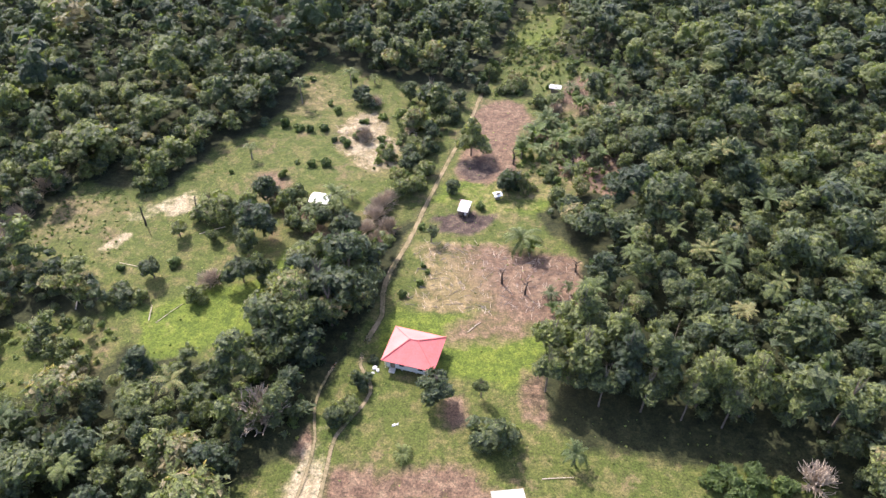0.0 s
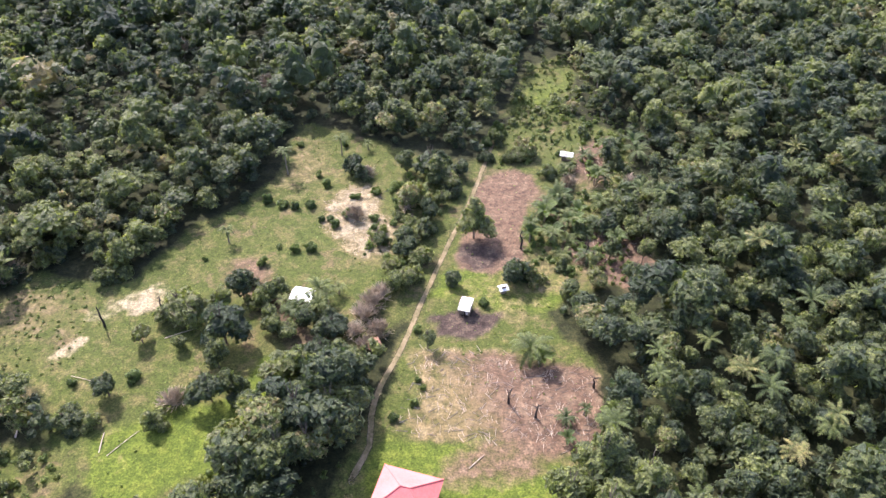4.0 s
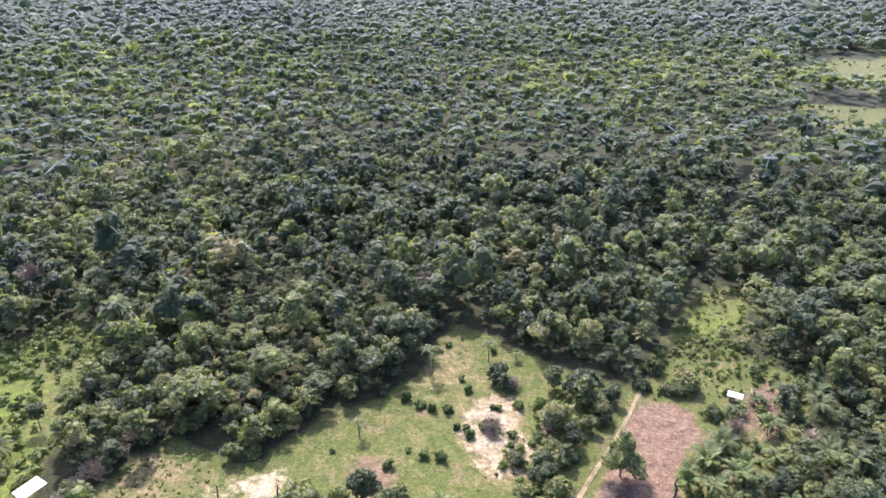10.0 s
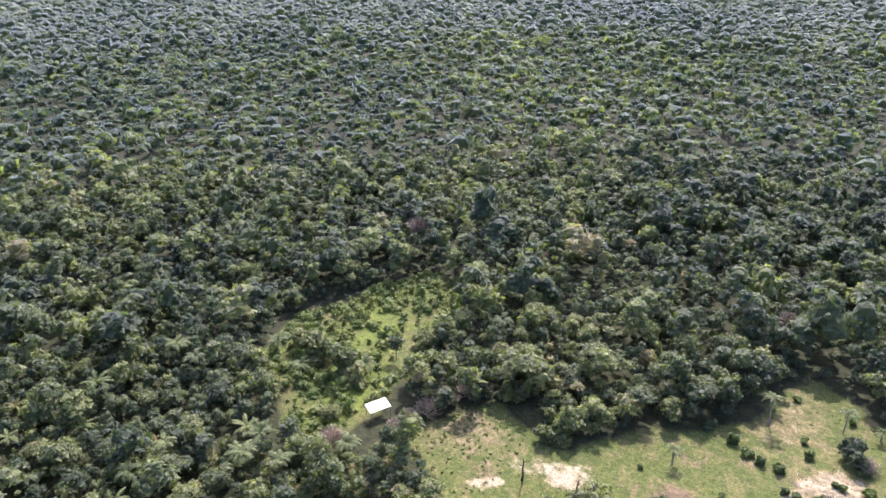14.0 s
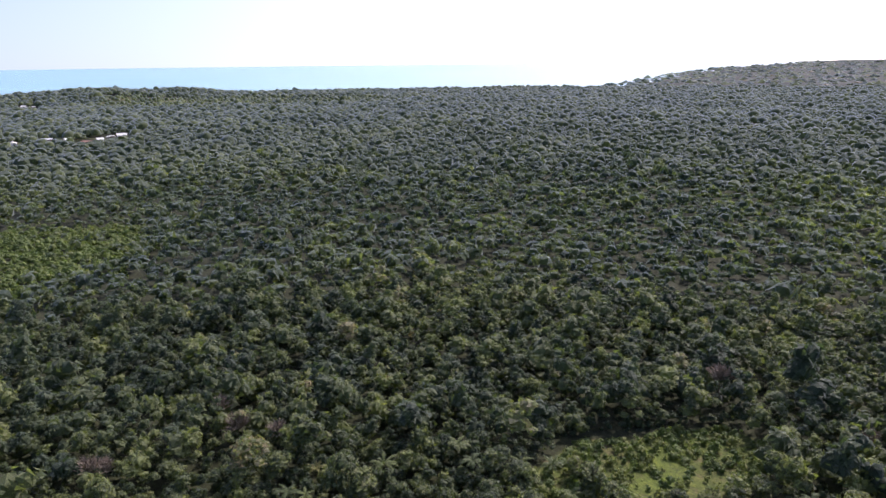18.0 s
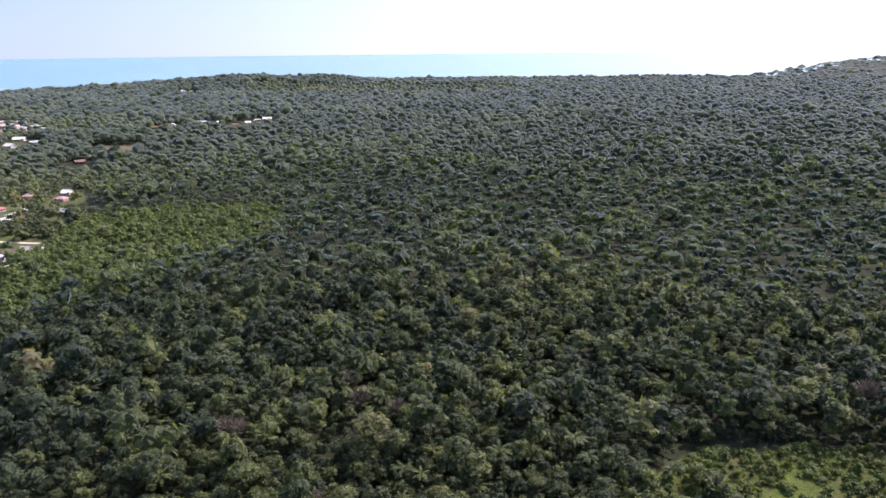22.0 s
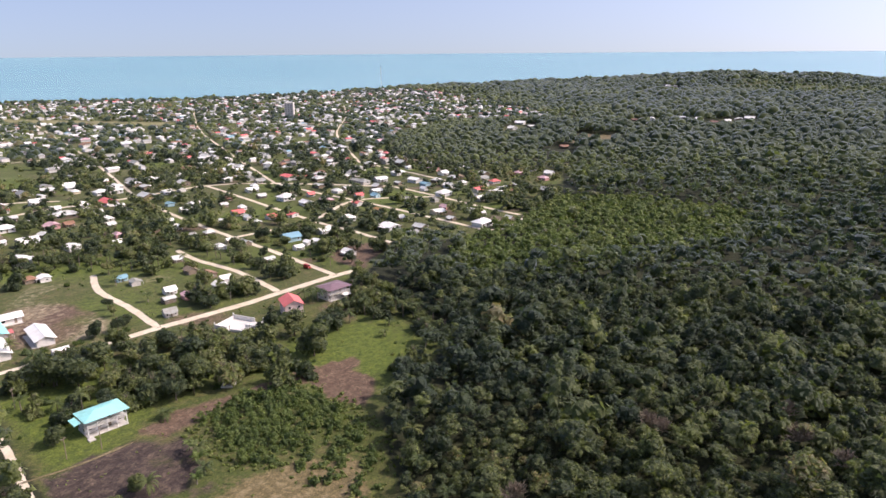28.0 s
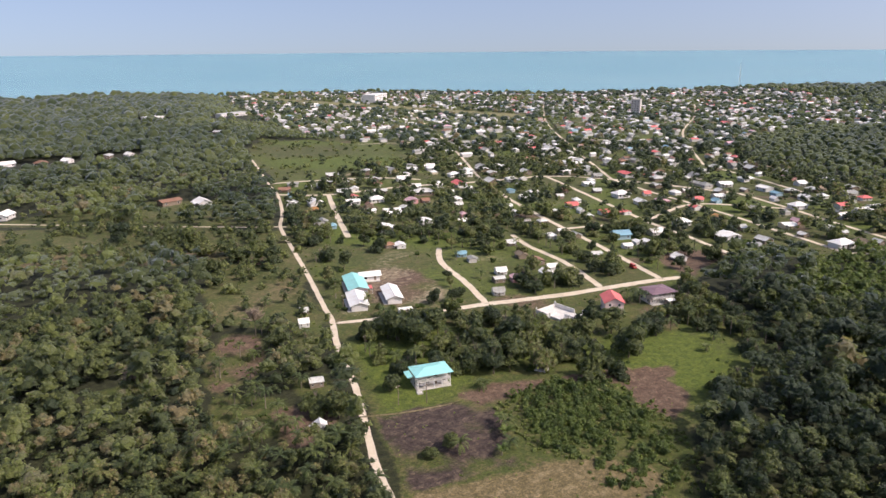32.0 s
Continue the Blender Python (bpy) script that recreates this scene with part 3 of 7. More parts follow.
# ---- houses of the near streets: x, y, length, roof ----
HOUSES_1A = [(-191, -507, 8.8, "grey"), (-207, -490, 7.8, "grey"), (-222, -464, 7.5, "white"), (-232, -444, 9.8, "zinc"), (-200, -422, 9.9, "white"), (-199, -393, 5.5, "white"), (-160, -380, 8.8, "grey"),
    (-183, -346, 11.6, "white"), (-169, -315, 5.5, "rust"), (-293, -433, 12.7, "red"), (-292, -420, 5.8, "white"), (-241, -352, 5.5, "pink"), (-191, -281, 5.5, "blue"), (-270, -478, 9.8, "white"),
    (-232, -490, 7.9, "zinc"), (-90, -237, 4.2, "white"), (-74.5, -189, 4.6, "zinc")]
HOUSES_1B = [(-198, -492, 6.0, "white"), (-210, -460, 8.2, "zinc"), (-245, -472, 6.0, "red"), (-255, -423, 16.1, "zinc"), (-205, -409, 5.5, "rust"), (-170, -416, 5.5, "yellow"), (-162, -370, 5.5, "blue"),
    (-174, -312, 6.5, "white"), (-212, -349, 8.7, "white"), (-272, -414, 5.5, "white"), (-254, -376, 5.5, "zinc"), (-230, -337, 5.5, "white"), (-190, -270, 5.5, "grey"), (-285, -498, 6.5, "white"),
    (-95, -249, 3.6, "zinc"), (-102, -325, 5.5, "thatch"), (-64.6, -163, 3.6, "white")]
HOUSES_2A = [(-283, -398, 7.2, "white"), (-311, -394, 6.5, "blue"), (-304, -372, 5.5, "white"), (-313, -333, 8.2, "red"), (-307, -318, 5.5, "white"), (-301, -305, 6.3, "zinc"), (-327, -300, 7.2, "red"),
    (-361, -359, 6.6, "zinc"), (-263, -287, 5.5, "cream"), (-282, -261, 10.1, "blue"), (-270, -245, 5.5, "white"), (-224, -283, 5.5, "zinc"), (-260, -315, 6.0, "grey"), (-214, -250, 7.7, "rust"),
    (-182, -238, 5.5, "zinc"), (-172, -225, 5.5, "grey"), (-213, -238, 5.5, "white"), (-367, -446, 10.3, "zinc")]
HOUSES_2B = [(-319, -428, 11.3, "zinc"), (-318, -377, 9.6, "white"), (-326, -359, 5.5, "zinc"), (-327, -343, 6.2, "white"), (-293, -325, 5.5, "cream"), (-316, -307, 7.2, "red"), (-363, -338, 11.3, "white"),
    (-251, -282, 6.2, "white"), (-262, -275, 6.3, "zinc"), (-246, -243, 5.7, "zinc"), (-279, -246, 5.5, "white"), (-269, -310, 6.1, "zinc"), (-214, -262, 6.2, "thatch"), (-190, -247, 5.5, "white"),
    (-189, -235, 5.5, "pink"), (-205, -233, 6.2, "white"), (-210, -220, 5.5, "white")]
HOUSES_3A = [(-426, -392, 14.0, "red"), (-382, -332, 5.8, "red"), (-412, -323, 5.9, "zinc"), (-373, -284, 6.9, "red"), (-359, -256, 8.6, "yellow"), (-303, -255, 8.4, "white"), (-282, -234, 5.5, "cream"),
    (-327, -226, 11.1, "white"), (-337, -212, 7.9, "zinc"), (-317, -210, 5.5, "zinc"), (-390, -226, 6.6, "pink"), (-361, -184, 11.3, "white"), (-381, -176, 5.5, "zinc"), (-407, -244, 5.5, "grey"),
    (-431, -226, 6.3, "grey"), (-437, -271, 5.5, "white"), (-516, -310, 9.7, "pink"), (-531, -368, 10.4, "grey")]
HOUSES_3B = [(-394, -362, 7.8, "white"), (-401, -323, 7.5, "white"), (-395, -299, 6.4, "red"), (-401, -289, 6.4, "blue"), (-333, -262, 9.7, "white"), (-284, -244, 5.5, "white"), (-275, -216, 7.0, "white"),
    (-351, -235, 5.5, "zinc"), (-325, -209, 5.7, "grey"), (-377, -224, 8.6, "cream"), (-365, -207, 5.5, "zinc"), (-373, -179, 8.8, "thatch"), (-428, -249, 10.5, "white"), (-425, -219, 7.8, "white"),
    (-455, -281, 7.8, "blue"), (-472, -281, 8.0, "zinc"), (-485, -326, 10.4, "white"), (-128, -227, 5.5, "white")]

# ---- helpers for meshes ----
def np_mesh(name, verts, tris, smooth=False, **attrs):
    """A mesh from arrays of vertices and triangles (or quads), with float attributes on the points."""
    verts, tris = np.asarray(verts, np.float32), np.asarray(tris, np.int32)
    k = tris.shape[1]
    me = bpy.data.meshes.new(name)
    me.vertices.add(len(verts))
    me.vertices.foreach_set("co", verts.ravel())
    me.loops.add(tris.size)
    me.loops.foreach_set("vertex_index", tris.ravel())
    me.polygons.add(len(tris))
    me.polygons.foreach_set("loop_start", np.arange(0, tris.size, k, dtype=np.int32))
    me.polygons.foreach_set("use_smooth", np.full(len(tris), smooth))
    for key, values in attrs.items():
        me.attributes.new(key, "FLOAT", "POINT").data.foreach_set("value", np.asarray(values, np.float32))
    me.update(calc_edges=True)
    return me


def place(name, me, mat, parent=None, label="", category="", group="", kind="", at=None):
    ob = new(name, me)
    if mat and not me.materials:
        me.materials.append(mat)
    if parent:
        ob.parent = parent
    if at is not None:
        ob.matrix_basis = at
    return tagged(ob, label, category, group, kind)


def bm_mesh(name, bm):
    bmesh.ops.recalc_face_normals(bm, faces=bm.faces)
    me = bpy.data.meshes.new(name)
    bm.to_mesh(me)
    bm.free()
    return me


def part(name, bm, mat, parent, label=""):
    return place(name, bm_mesh(name, bm), mat, parent, label)


def thing(name, label, category, at=None, group=""):
    ob = tagged(new(name), label, category, group)
    ob.empty_display_size = 0.5
    if at is not None:
        ob.matrix_basis = at
    return ob


def box(bm, x0, y0, z0, x1, y1, z1, bevel=0.0):
    c = bmesh.ops.create_cube(bm, size=1.0, matrix=Matrix.Translation(((x0 + x1) / 2, (y0 + y1) / 2, (z0 + z1) / 2)) @ Matrix.Diagonal((x1 - x0, y1 - y0, z1 - z0, 1)))
    if bevel:
        edges = list({e for v in c["verts"] for e in v.link_edges})
        bmesh.ops.bevel(bm, geom=edges, offset=bevel, segments=1, affect="EDGES")
    return bm


def boxed(*dims, bevel=0.0):
    return box(bmesh.new(), *dims, bevel=bevel)


def slab(bm, ring, thick):
    """A sheet over a ring of points, thickened downwards."""
    top = [bm.verts.new(p) for p in ring]
    low = [bm.verts.new((p[0], p[1], p[2] - thick)) for p in ring]
    bm.faces.new(top)
    bm.faces.new(low[::-1])
    for i in range(len(ring)):
        j = (i + 1) % len(ring)
        bm.faces.new((top[i], low[i], low[j], top[j]))
    return bm


def rod(bm, a, b, r0, r1, sides=6):
    a, b = Vector(a), Vector(b)
    q = (b - a).to_track_quat("Z", "Y").to_matrix()
    lo = [bm.verts.new(a + q @ Vector((r0 * math.cos(2 * math.pi * i / sides), r0 * math.sin(2 * math.pi * i / sides), 0))) for i in range(sides)]
    hi = [bm.verts.new(b + q @ Vector((r1 * math.cos(2 * math.pi * i / sides), r1 * math.sin(2 * math.pi * i / sides), 0))) for i in range(sides)]
    for i in range(sides):
        j = (i + 1) % sides
        bm.faces.new((lo[i], lo[j], hi[j], hi[i]))
    bm.faces.new(hi)
    return bm


def wob(x, y, s, k=0.0):
    """Smooth wandering noise from sines, -1 to 1."""
    return (np.sin(x / s + 1.7 * np.sin(y / s * 0.9 + k)) + np.sin(y / s * 1.13 + 1.9 * np.sin(x / s * 0.77 + 2.1 + k)) + np.sin((x + y) / s * 0.61 + k * 1.3)) / 3


def step(d, soft):
    return np.clip(d / soft + 0.5, 0, 1)


# ---- ground ----
def axis(lo, hi, cell, end_lo, end_hi):
    a = list(np.arange(lo, hi + 0.1, cell))
    for end, side in ((end_lo, -1), (end_hi, 1)):
        c, p, more = cell, (a[0] if side < 0 else a[-1]), []
        while abs(p) < abs(end):
            c = min(c * 1.12, 140)
            p += side * c
            more.append(p)
        a = more[::-1] + a if side < 0 else a + more
    return np.array(a)


gx, gy = axis(-420, 70, 3.0, -4950, 4950), axis(-480, 215, 3.0, -4950, 4950)
GX, GY = np.meshgrid(gx, gy)
GR = np.hypot(GX, GY)
ex, ey = GX + 1.6 * wob(GX, GY, 3.1), GY + 1.6 * wob(GY, GX, 2.7, 1.0)


def zone(polys, soft=2.5):
    m = np.zeros(GX.shape)
    for q in polys:
        m = np.maximum(m, step(inside(q, ex, ey), soft))
    return m


opened = zone([ROUGH_WEST, THINNED, SW_SCRUB, ORCHARD, YARD, GLADE, SHELTER_GREEN, FAR_PASTURE, FAR_FIELD, TOWN, SCRUB, SOUTH_GREEN, MARSH, FAR_FALLOW] + WEST_GREENS, 5)
opened = np.maximum(opened, 0.8 * zone([[(-920, -290), (-1000, -110), (-1130, -110), (-1110, -290)], [(-770, -400), (-800, -330), (-900, -350), (-930, -420)]], 20))
# Litter under the edge trees; its dark colour also paints their shadow strip.
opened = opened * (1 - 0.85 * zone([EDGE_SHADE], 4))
soil = np.maximum(zone([SLASH], 3) * np.clip(0.58 + 0.022 * (GX - 4) + 0.3 * wob(GX, GY, 6.0, 3.0), 0.05, 0.95), zone([BROWN, PLOUGHED, RED_LANE], 3))
soil = np.maximum(soil, zone([SCHOOL_YARD], 5) * np.clip(0.5 + 0.4 * wob(GX, GY, 8.0, 1.0), 0, 0.8))
soil = np.maximum(soil, zone([PLOT, WEST_GREENS[4]], 3) * 0.75)
soil = np.maximum(soil, zone([WEST_GREENS[1]], 4) * np.clip(0.6 + 0.5 * wob(GX, GY, 4.0, 2.0), 0, 0.9))
soil = np.maximum(soil, zone([THINNED, [(30, 153), (39, 155), (39, 143), (33, 140), (28, 143)]], 3) * np.clip(0.8 + 0.3 * wob(GX, GY, 4.0, 1.0), 0.3, 1.0))
soil = np.maximum(soil, zone([BROWN_EAST], 6) * np.clip(0.45 + 0.5 * wob(GX, GY, 5.0, 1.0), 0, 0.8))
soil = np.maximum(soil, np.maximum(zone([BARE_SOUTH], 7) * np.clip(0.8 + 0.35 * wob(GX, GY, 4.0, 2.0), 0.2, 1.0), zone(BARE_SPOTS, 3) * 0.85))
soil = np.maximum(soil, zone([ORCHARD, YARD], 8) * np.clip(wob(GX, GY, 7.0, 2.0) * 1.6 - 0.62, 0, 0.6))
soil = np.maximum(soil, zone([TOWN], 8) * np.clip(wob(GX, GY, 11.0, 3.0) * 1.5 - 0.72, 0, 0.6))
burnt = np.maximum(zone([ASH_1, ASH_2], 2.5), zone([BURNT], 3) * np.clip(0.75 + 0.6 * wob(GX, GY, 4.0, 5.0), 0, 1))
pale = np.maximum(zone([SAND_HEAP, SAND_SMALL], 1.5), np.maximum(zone([SAND_YARD], 3) * 0.5, zone([PALE], 4) * 0.56))
pale = np.maximum(pale, np.maximum(np.maximum(zone([SCHOOL_YARD], 6) * np.clip(0.42 + 0.35 * wob(GX, GY, 9.0, 2.0), 0, 0.7), zone([ROAD_PAD], 5)), zone([DIRT_PAD], 3) * np.clip(0.6 + 0.3 * wob(GX, GY, 2.5, 2.0), 0.2, 0.85)))
pale = np.maximum(pale, zone([TOWN], 10) * np.clip(wob(GX, GY, 9.0, 1.0) * 1.3 - 0.55, 0, 0.42))
dry = np.maximum(zone([FALLOW, FAR_FALLOW], 3), np.maximum(zone([SLASH], 3) * np.clip(0.68 + 0.35 * wob(GX, GY, 5.0, 1.0), 0, 0.9), zone([[(-98, 50), (-98, 65), (-95, 81), (-88, 97), (-76, 93), (-66, 88), (-72, 66), (-82, 56)]], 4) * np.clip(0.3 + 0.4 * wob(GX, GY, 5.0, 6.0), 0.05, 0.6)))
dry = np.maximum(dry, zone([ORCHARD, YARD], 6) * np.clip(0.12 + 0.5 * wob(GX, GY, 13.0, 2.5), 0, 0.55))
dry = np.maximum(dry, zone([PALE], 5) * 0.85)
dry = np.maximum(dry, zone([SCRUB], 8) * np.clip(0.3 + 0.6 * wob(GX, GY, 14.0, 1.0), 0, 1))
lush = np.maximum(1.6 * zone(LUSH_GREENS + [LAWN], 5), 0.6 * zone([GLADE, SHELTER_GREEN], 5)) * np.clip(0.75 + 0.4 * wob(GX, GY, 6.0, 4.0), 0, 1)
lush = np.maximum(lush, zone([GREEN_SLOPE], 8) * np.clip(0.4 + 0.4 * wob(GX, GY, 7.0, 2.0), 0, 0.8))
lush = np.maximum(lush, zone([TOWN], 10) * np.clip(0.42 + 0.45 * wob(GX, GY, 17.0, 5.0), 0, 0.9))
dry = np.maximum(dry, zone([MARSH], 40) * np.clip(0.18 + 0.45 * wob(GX, GY, 70.0, 2.0), 0, 0.5))
lush = np.maximum(lush, zone([SOUTH_GREEN], 20) * np.clip(0.55 + 0.5 * wob(GX, GY, 30.0, 4.0), 0.1, 0.95))
gz = relief(GX, GY) + np.where(GR < 1500, 0.12 * wob(GX, GY, 9.0), 0)
hump = zone([SAND_HEAP], 4) * 0.9
gz = gz + hump
iv = np.arange(GX.size).reshape(GX.shape)
quads = np.stack([iv[:-1, :-1], iv[:-1, 1:], iv[1:, 1:], iv[1:, :-1]], -1).reshape(-1, 4)
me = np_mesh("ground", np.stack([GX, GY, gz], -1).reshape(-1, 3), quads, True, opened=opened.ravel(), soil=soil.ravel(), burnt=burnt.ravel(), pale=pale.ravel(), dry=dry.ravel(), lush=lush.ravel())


def ground_material():
    m, n, l, p = material("ground", 0.95, 0, 0.15)
    w = world_coord(n)
    big, mid, fine = noise_tex(n, l, 0.045, 4, 0.6, w), noise_tex(n, l, 0.4, 6, 0.68, w), noise_tex(n, l, 3.0, 4, 0.7, w)

    def ragged(name, push=0.55):
        a = math_node(n, l, "ADD", attr(n, name), math_node(n, l, "MULTIPLY", math_node(n, l, "SUBTRACT", mid.outputs[0], 0.5), push))
        r = ramp(n, [(0.35, (0, 0, 0)), (0.65, (1, 1, 1))])
        l.new(a, r.inputs[0])
        return math_node(n, l, "MULTIPLY", r.outputs[0], math_node(n, l, "MINIMUM", math_node(n, l, "MULTIPLY", attr(n, name), 4.0), 1.0))

    def stops(tex, a, b, c):
        r = ramp(n, [(0.34, a), (0.5, b), (0.66, c)])
        l.new(tex.outputs[0], r.inputs[0])
        return r.outputs[0]

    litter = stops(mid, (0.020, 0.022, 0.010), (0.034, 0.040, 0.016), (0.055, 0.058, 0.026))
    grass = mix_rgb(n, l, 0.5, stops(mid, (0.046, 0.068, 0.016), (0.088, 0.110, 0.027), (0.150, 0.146, 0.054)), stops(big, (0.064, 0.094, 0.022), (0.094, 0.114, 0.031), (0.135, 0.128, 0.055)))
    patch, spot = noise_tex(n, l, 0.22, 5, 0.7, w), noise_tex(n, l, 0.13, 5, 0.75, w)

    def over(tex, a, b, most):
        r = ramp(n, [(a, (0, 0, 0)), (b, (most,) * 3)])
        l.new(tex.outputs[0], r.inputs[0])
        return r.outputs[0]

    grass = mix_rgb(n, l, over(patch, 0.50, 0.60, 0.55), grass, (0.185, 0.155, 0.076))
    grass = mix_rgb(n, l, over(spot, 0.57, 0.63, 0.6), grass, (0.20, 0.145, 0.095))
    weed = noise_tex(n, l, 0.31, 5, 0.72, w)
    grass = mix_rgb(n, l, over(weed, 0.52, 0.61, 0.72), grass, (0.070, 0.098, 0.022))
    green = stops(mid, (0.072, 0.108, 0.019), (0.110, 0.152, 0.025), (0.158, 0.190, 0.036))
    straw = stops(mid, (0.12, 0.105, 0.048), (0.20, 0.16, 0.085), (0.30, 0.24, 0.145))
    earth = stops(mid, (0.100, 0.064, 0.048), (0.162, 0.108, 0.080), (0.245, 0.176, 0.128))
    sand = stops(mid, (0.26, 0.21, 0.14), (0.36, 0.30, 0.21), (0.47, 0.41, 0.305))
    ash = stops(mid, (0.042, 0.030, 0.029), (0.082, 0.060, 0.053), (0.165, 0.125, 0.10))
    # Litter covers the forest floor and darkens the EDGE_SHADE strip as shade.
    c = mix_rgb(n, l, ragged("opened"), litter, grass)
    for name, colour, push in (("lush", green, 0.6), ("dry", straw, 0.9), ("soil", earth, 0.7), ("burnt", ash, 0.8), ("pale", sand, 0.8)):
        c = mix_rgb(n, l, ragged(name, push), c, colour)
    speck = ramp(n, [(0.30, (0.33, 0.36, 0.34)), (0.70, (1.32, 1.26, 1.16))])
    l.new(fine.outputs[0], speck.inputs[0])
    tuft = ramp(n, [(0.36, (0.58, 0.62, 0.60)), (0.64, (1.22, 1.18, 1.10))])
    l.new(noise_tex(n, l, 1.05, 5, 0.75, w).outputs[0], tuft.inputs[0])
    c = mix_rgb(n, l, 1.0, c, tuft.outputs[0], "MULTIPLY")
    l.new(mix_rgb(n, l, 1.0, c, speck.outputs[0], "MULTIPLY"), p.inputs["Base Color"])
    bp = n.new("ShaderNodeBump")
    bp.inputs["Strength"].default_value, bp.inputs["Distance"].default_value = 0.6, 0.5
    l.new(mid.outputs[0], bp.inputs["Height"])
    l.new(bp.outputs[0], p.inputs["Normal"])
    # Faint bluish sheen imitates haze at grazing angles.
    p.inputs["Sheen Weight"].default_value, p.inputs["Sheen Roughness"].default_value = 0.06, 0.5
    p.inputs["Sheen Tint"].default_value = (0.85, 0.92, 1.0, 1)
    return m


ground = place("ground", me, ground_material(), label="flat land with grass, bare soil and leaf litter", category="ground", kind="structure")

# ---- sea ----
ring_r = np.array([1200, 1700, 2000, 2300] + list(np.linspace(2450, 4960, 26)))
ring_a = np.radians(np.arange(20, 261, 2.0))
RR, AA = np.meshgrid(ring_r, ring_a)
sx, sy, sz = -RR * np.sin(AA), RR * np.cos(AA), lift(RR) - 1.0
iv = np.arange(RR.size).reshape(RR.shape)
quads = np.stack([iv[:-1, :-1], iv[1:, :-1], iv[1:, 1:], iv[:-1, 1:]], -1).reshape(-1, 4)
m_sea, n, l, p = material("sea_water", 0.2, 0, 0.38)
w = world_coord(n)
a, b = noise_tex(n, l, 0.0016, 4, 0.6, w), noise_tex(n, l, 0.08, 3, 0.6, w)
r = ramp(n, [(0.35, (0.13, 0.33, 0.34)), (0.65, (0.18, 0.385, 0.38))])
l.new(a.outputs[0], r.inputs[0])
l.new(r.outputs[0], p.inputs["Base Color"])
bp = n.new("ShaderNodeBump")
bp.inputs["Strength"].default_value, bp.inputs["Distance"].default_value = 0.25, 0.5
l.new(b.outputs[0], bp.inputs["Height"])
l.new(bp.outputs[0], p.inputs["Normal"])
place("sea", np_mesh("sea", np.stack([sx, sy, sz], -1).reshape(-1, 3), quads, True), m_sea, label="calm turquoise sea reaching the horizon", category="sea", kind="structure")


# ---- roads ----
def ribbon(line, width, seed):
    """A strip with wandering edges along a polyline, slightly crowned."""
    pts = [Vector((*q, 0)) for q in line]
    fine = []
    for i in range(len(pts) - 1):
        p0, p1, p2, p3 = pts[max(i - 1, 0)], pts[i], pts[i + 1], pts[min(i + 2, len(pts) - 1)]
        k = max(2, int((p2 - p1).length / 3))
        for j in range(k):
            t = j / k
            fine.append(0.5 * ((2 * p1) + (p2 - p0) * t + (2 * p0 - 5 * p1 + 4 * p2 - p3) * t * t + (3 * p1 - p0 - 3 * p2 + p3) * t ** 3))
    fine.append(pts[-1])
    rnd = random.Random(seed)
    rows = []
    for i, q in enumerate(fine):
        d = (fine[min(i + 1, len(fine) - 1)] - fine[max(i - 1, 0)]).normalized()
        s = Vector((-d.y, d.x, 0))
        wl, wr = (width / 2 * (1 + rnd.uniform(-0.12, 0.12)) for _ in range(2))
        z = float(relief(q.x, q.y)) + 0.12 * float(wob(q.x, q.y, 9.0))
        rows.append([(*(q + s * k)[:2], z + h) for k, h in ((wl * 1.3, 0.015), (wl * 0.6, 0.04), (-wr * 0.6, 0.04), (-wr * 1.3, 0.015))])
    verts = [v for r_ in rows for v in r_]
    faces = [(4 * i + j, 4 * i + j + 1, 4 * i + j + 5, 4 * i + j + 4) for i in range(len(rows) - 1) for j in range(3)]
    return verts, faces


m_strip = rough_material("grass_airstrip", [(0.35, (0.14, 0.15, 0.06)), (0.65, (0.27, 0.24, 0.13))], 0.1)
for k, (name, (width, sort, line)) in enumerate(ROADS.items()):
    if sort == "ride":
        continue
    v, f = ribbon(line, width, k)
    lift_z = 0.012 * (k % 9)
    v = [(x, y, z + lift_z) for x, y, z in v]
    place(name, np_mesh(name, v, f, True, edge=(np.tile([0.0, 1.0, 1.0, 0.0], (len(v) // 4, 1)) * np.clip(np.minimum(np.arange(len(v) // 4), np.arange(len(v) // 4)[::-1]) / 2 + 0.1, 0, 1)[:, None]).ravel()), {"pale": m_road, "track": m_track, "strip": m_strip}[sort], kind="structure", category="airstrip" if sort == "strip" else "road",
          label={"pale": "pale unpaved dirt road", "track": "narrow dirt track with grassy edges", "strip": "long mown grass airstrip"}[sort])

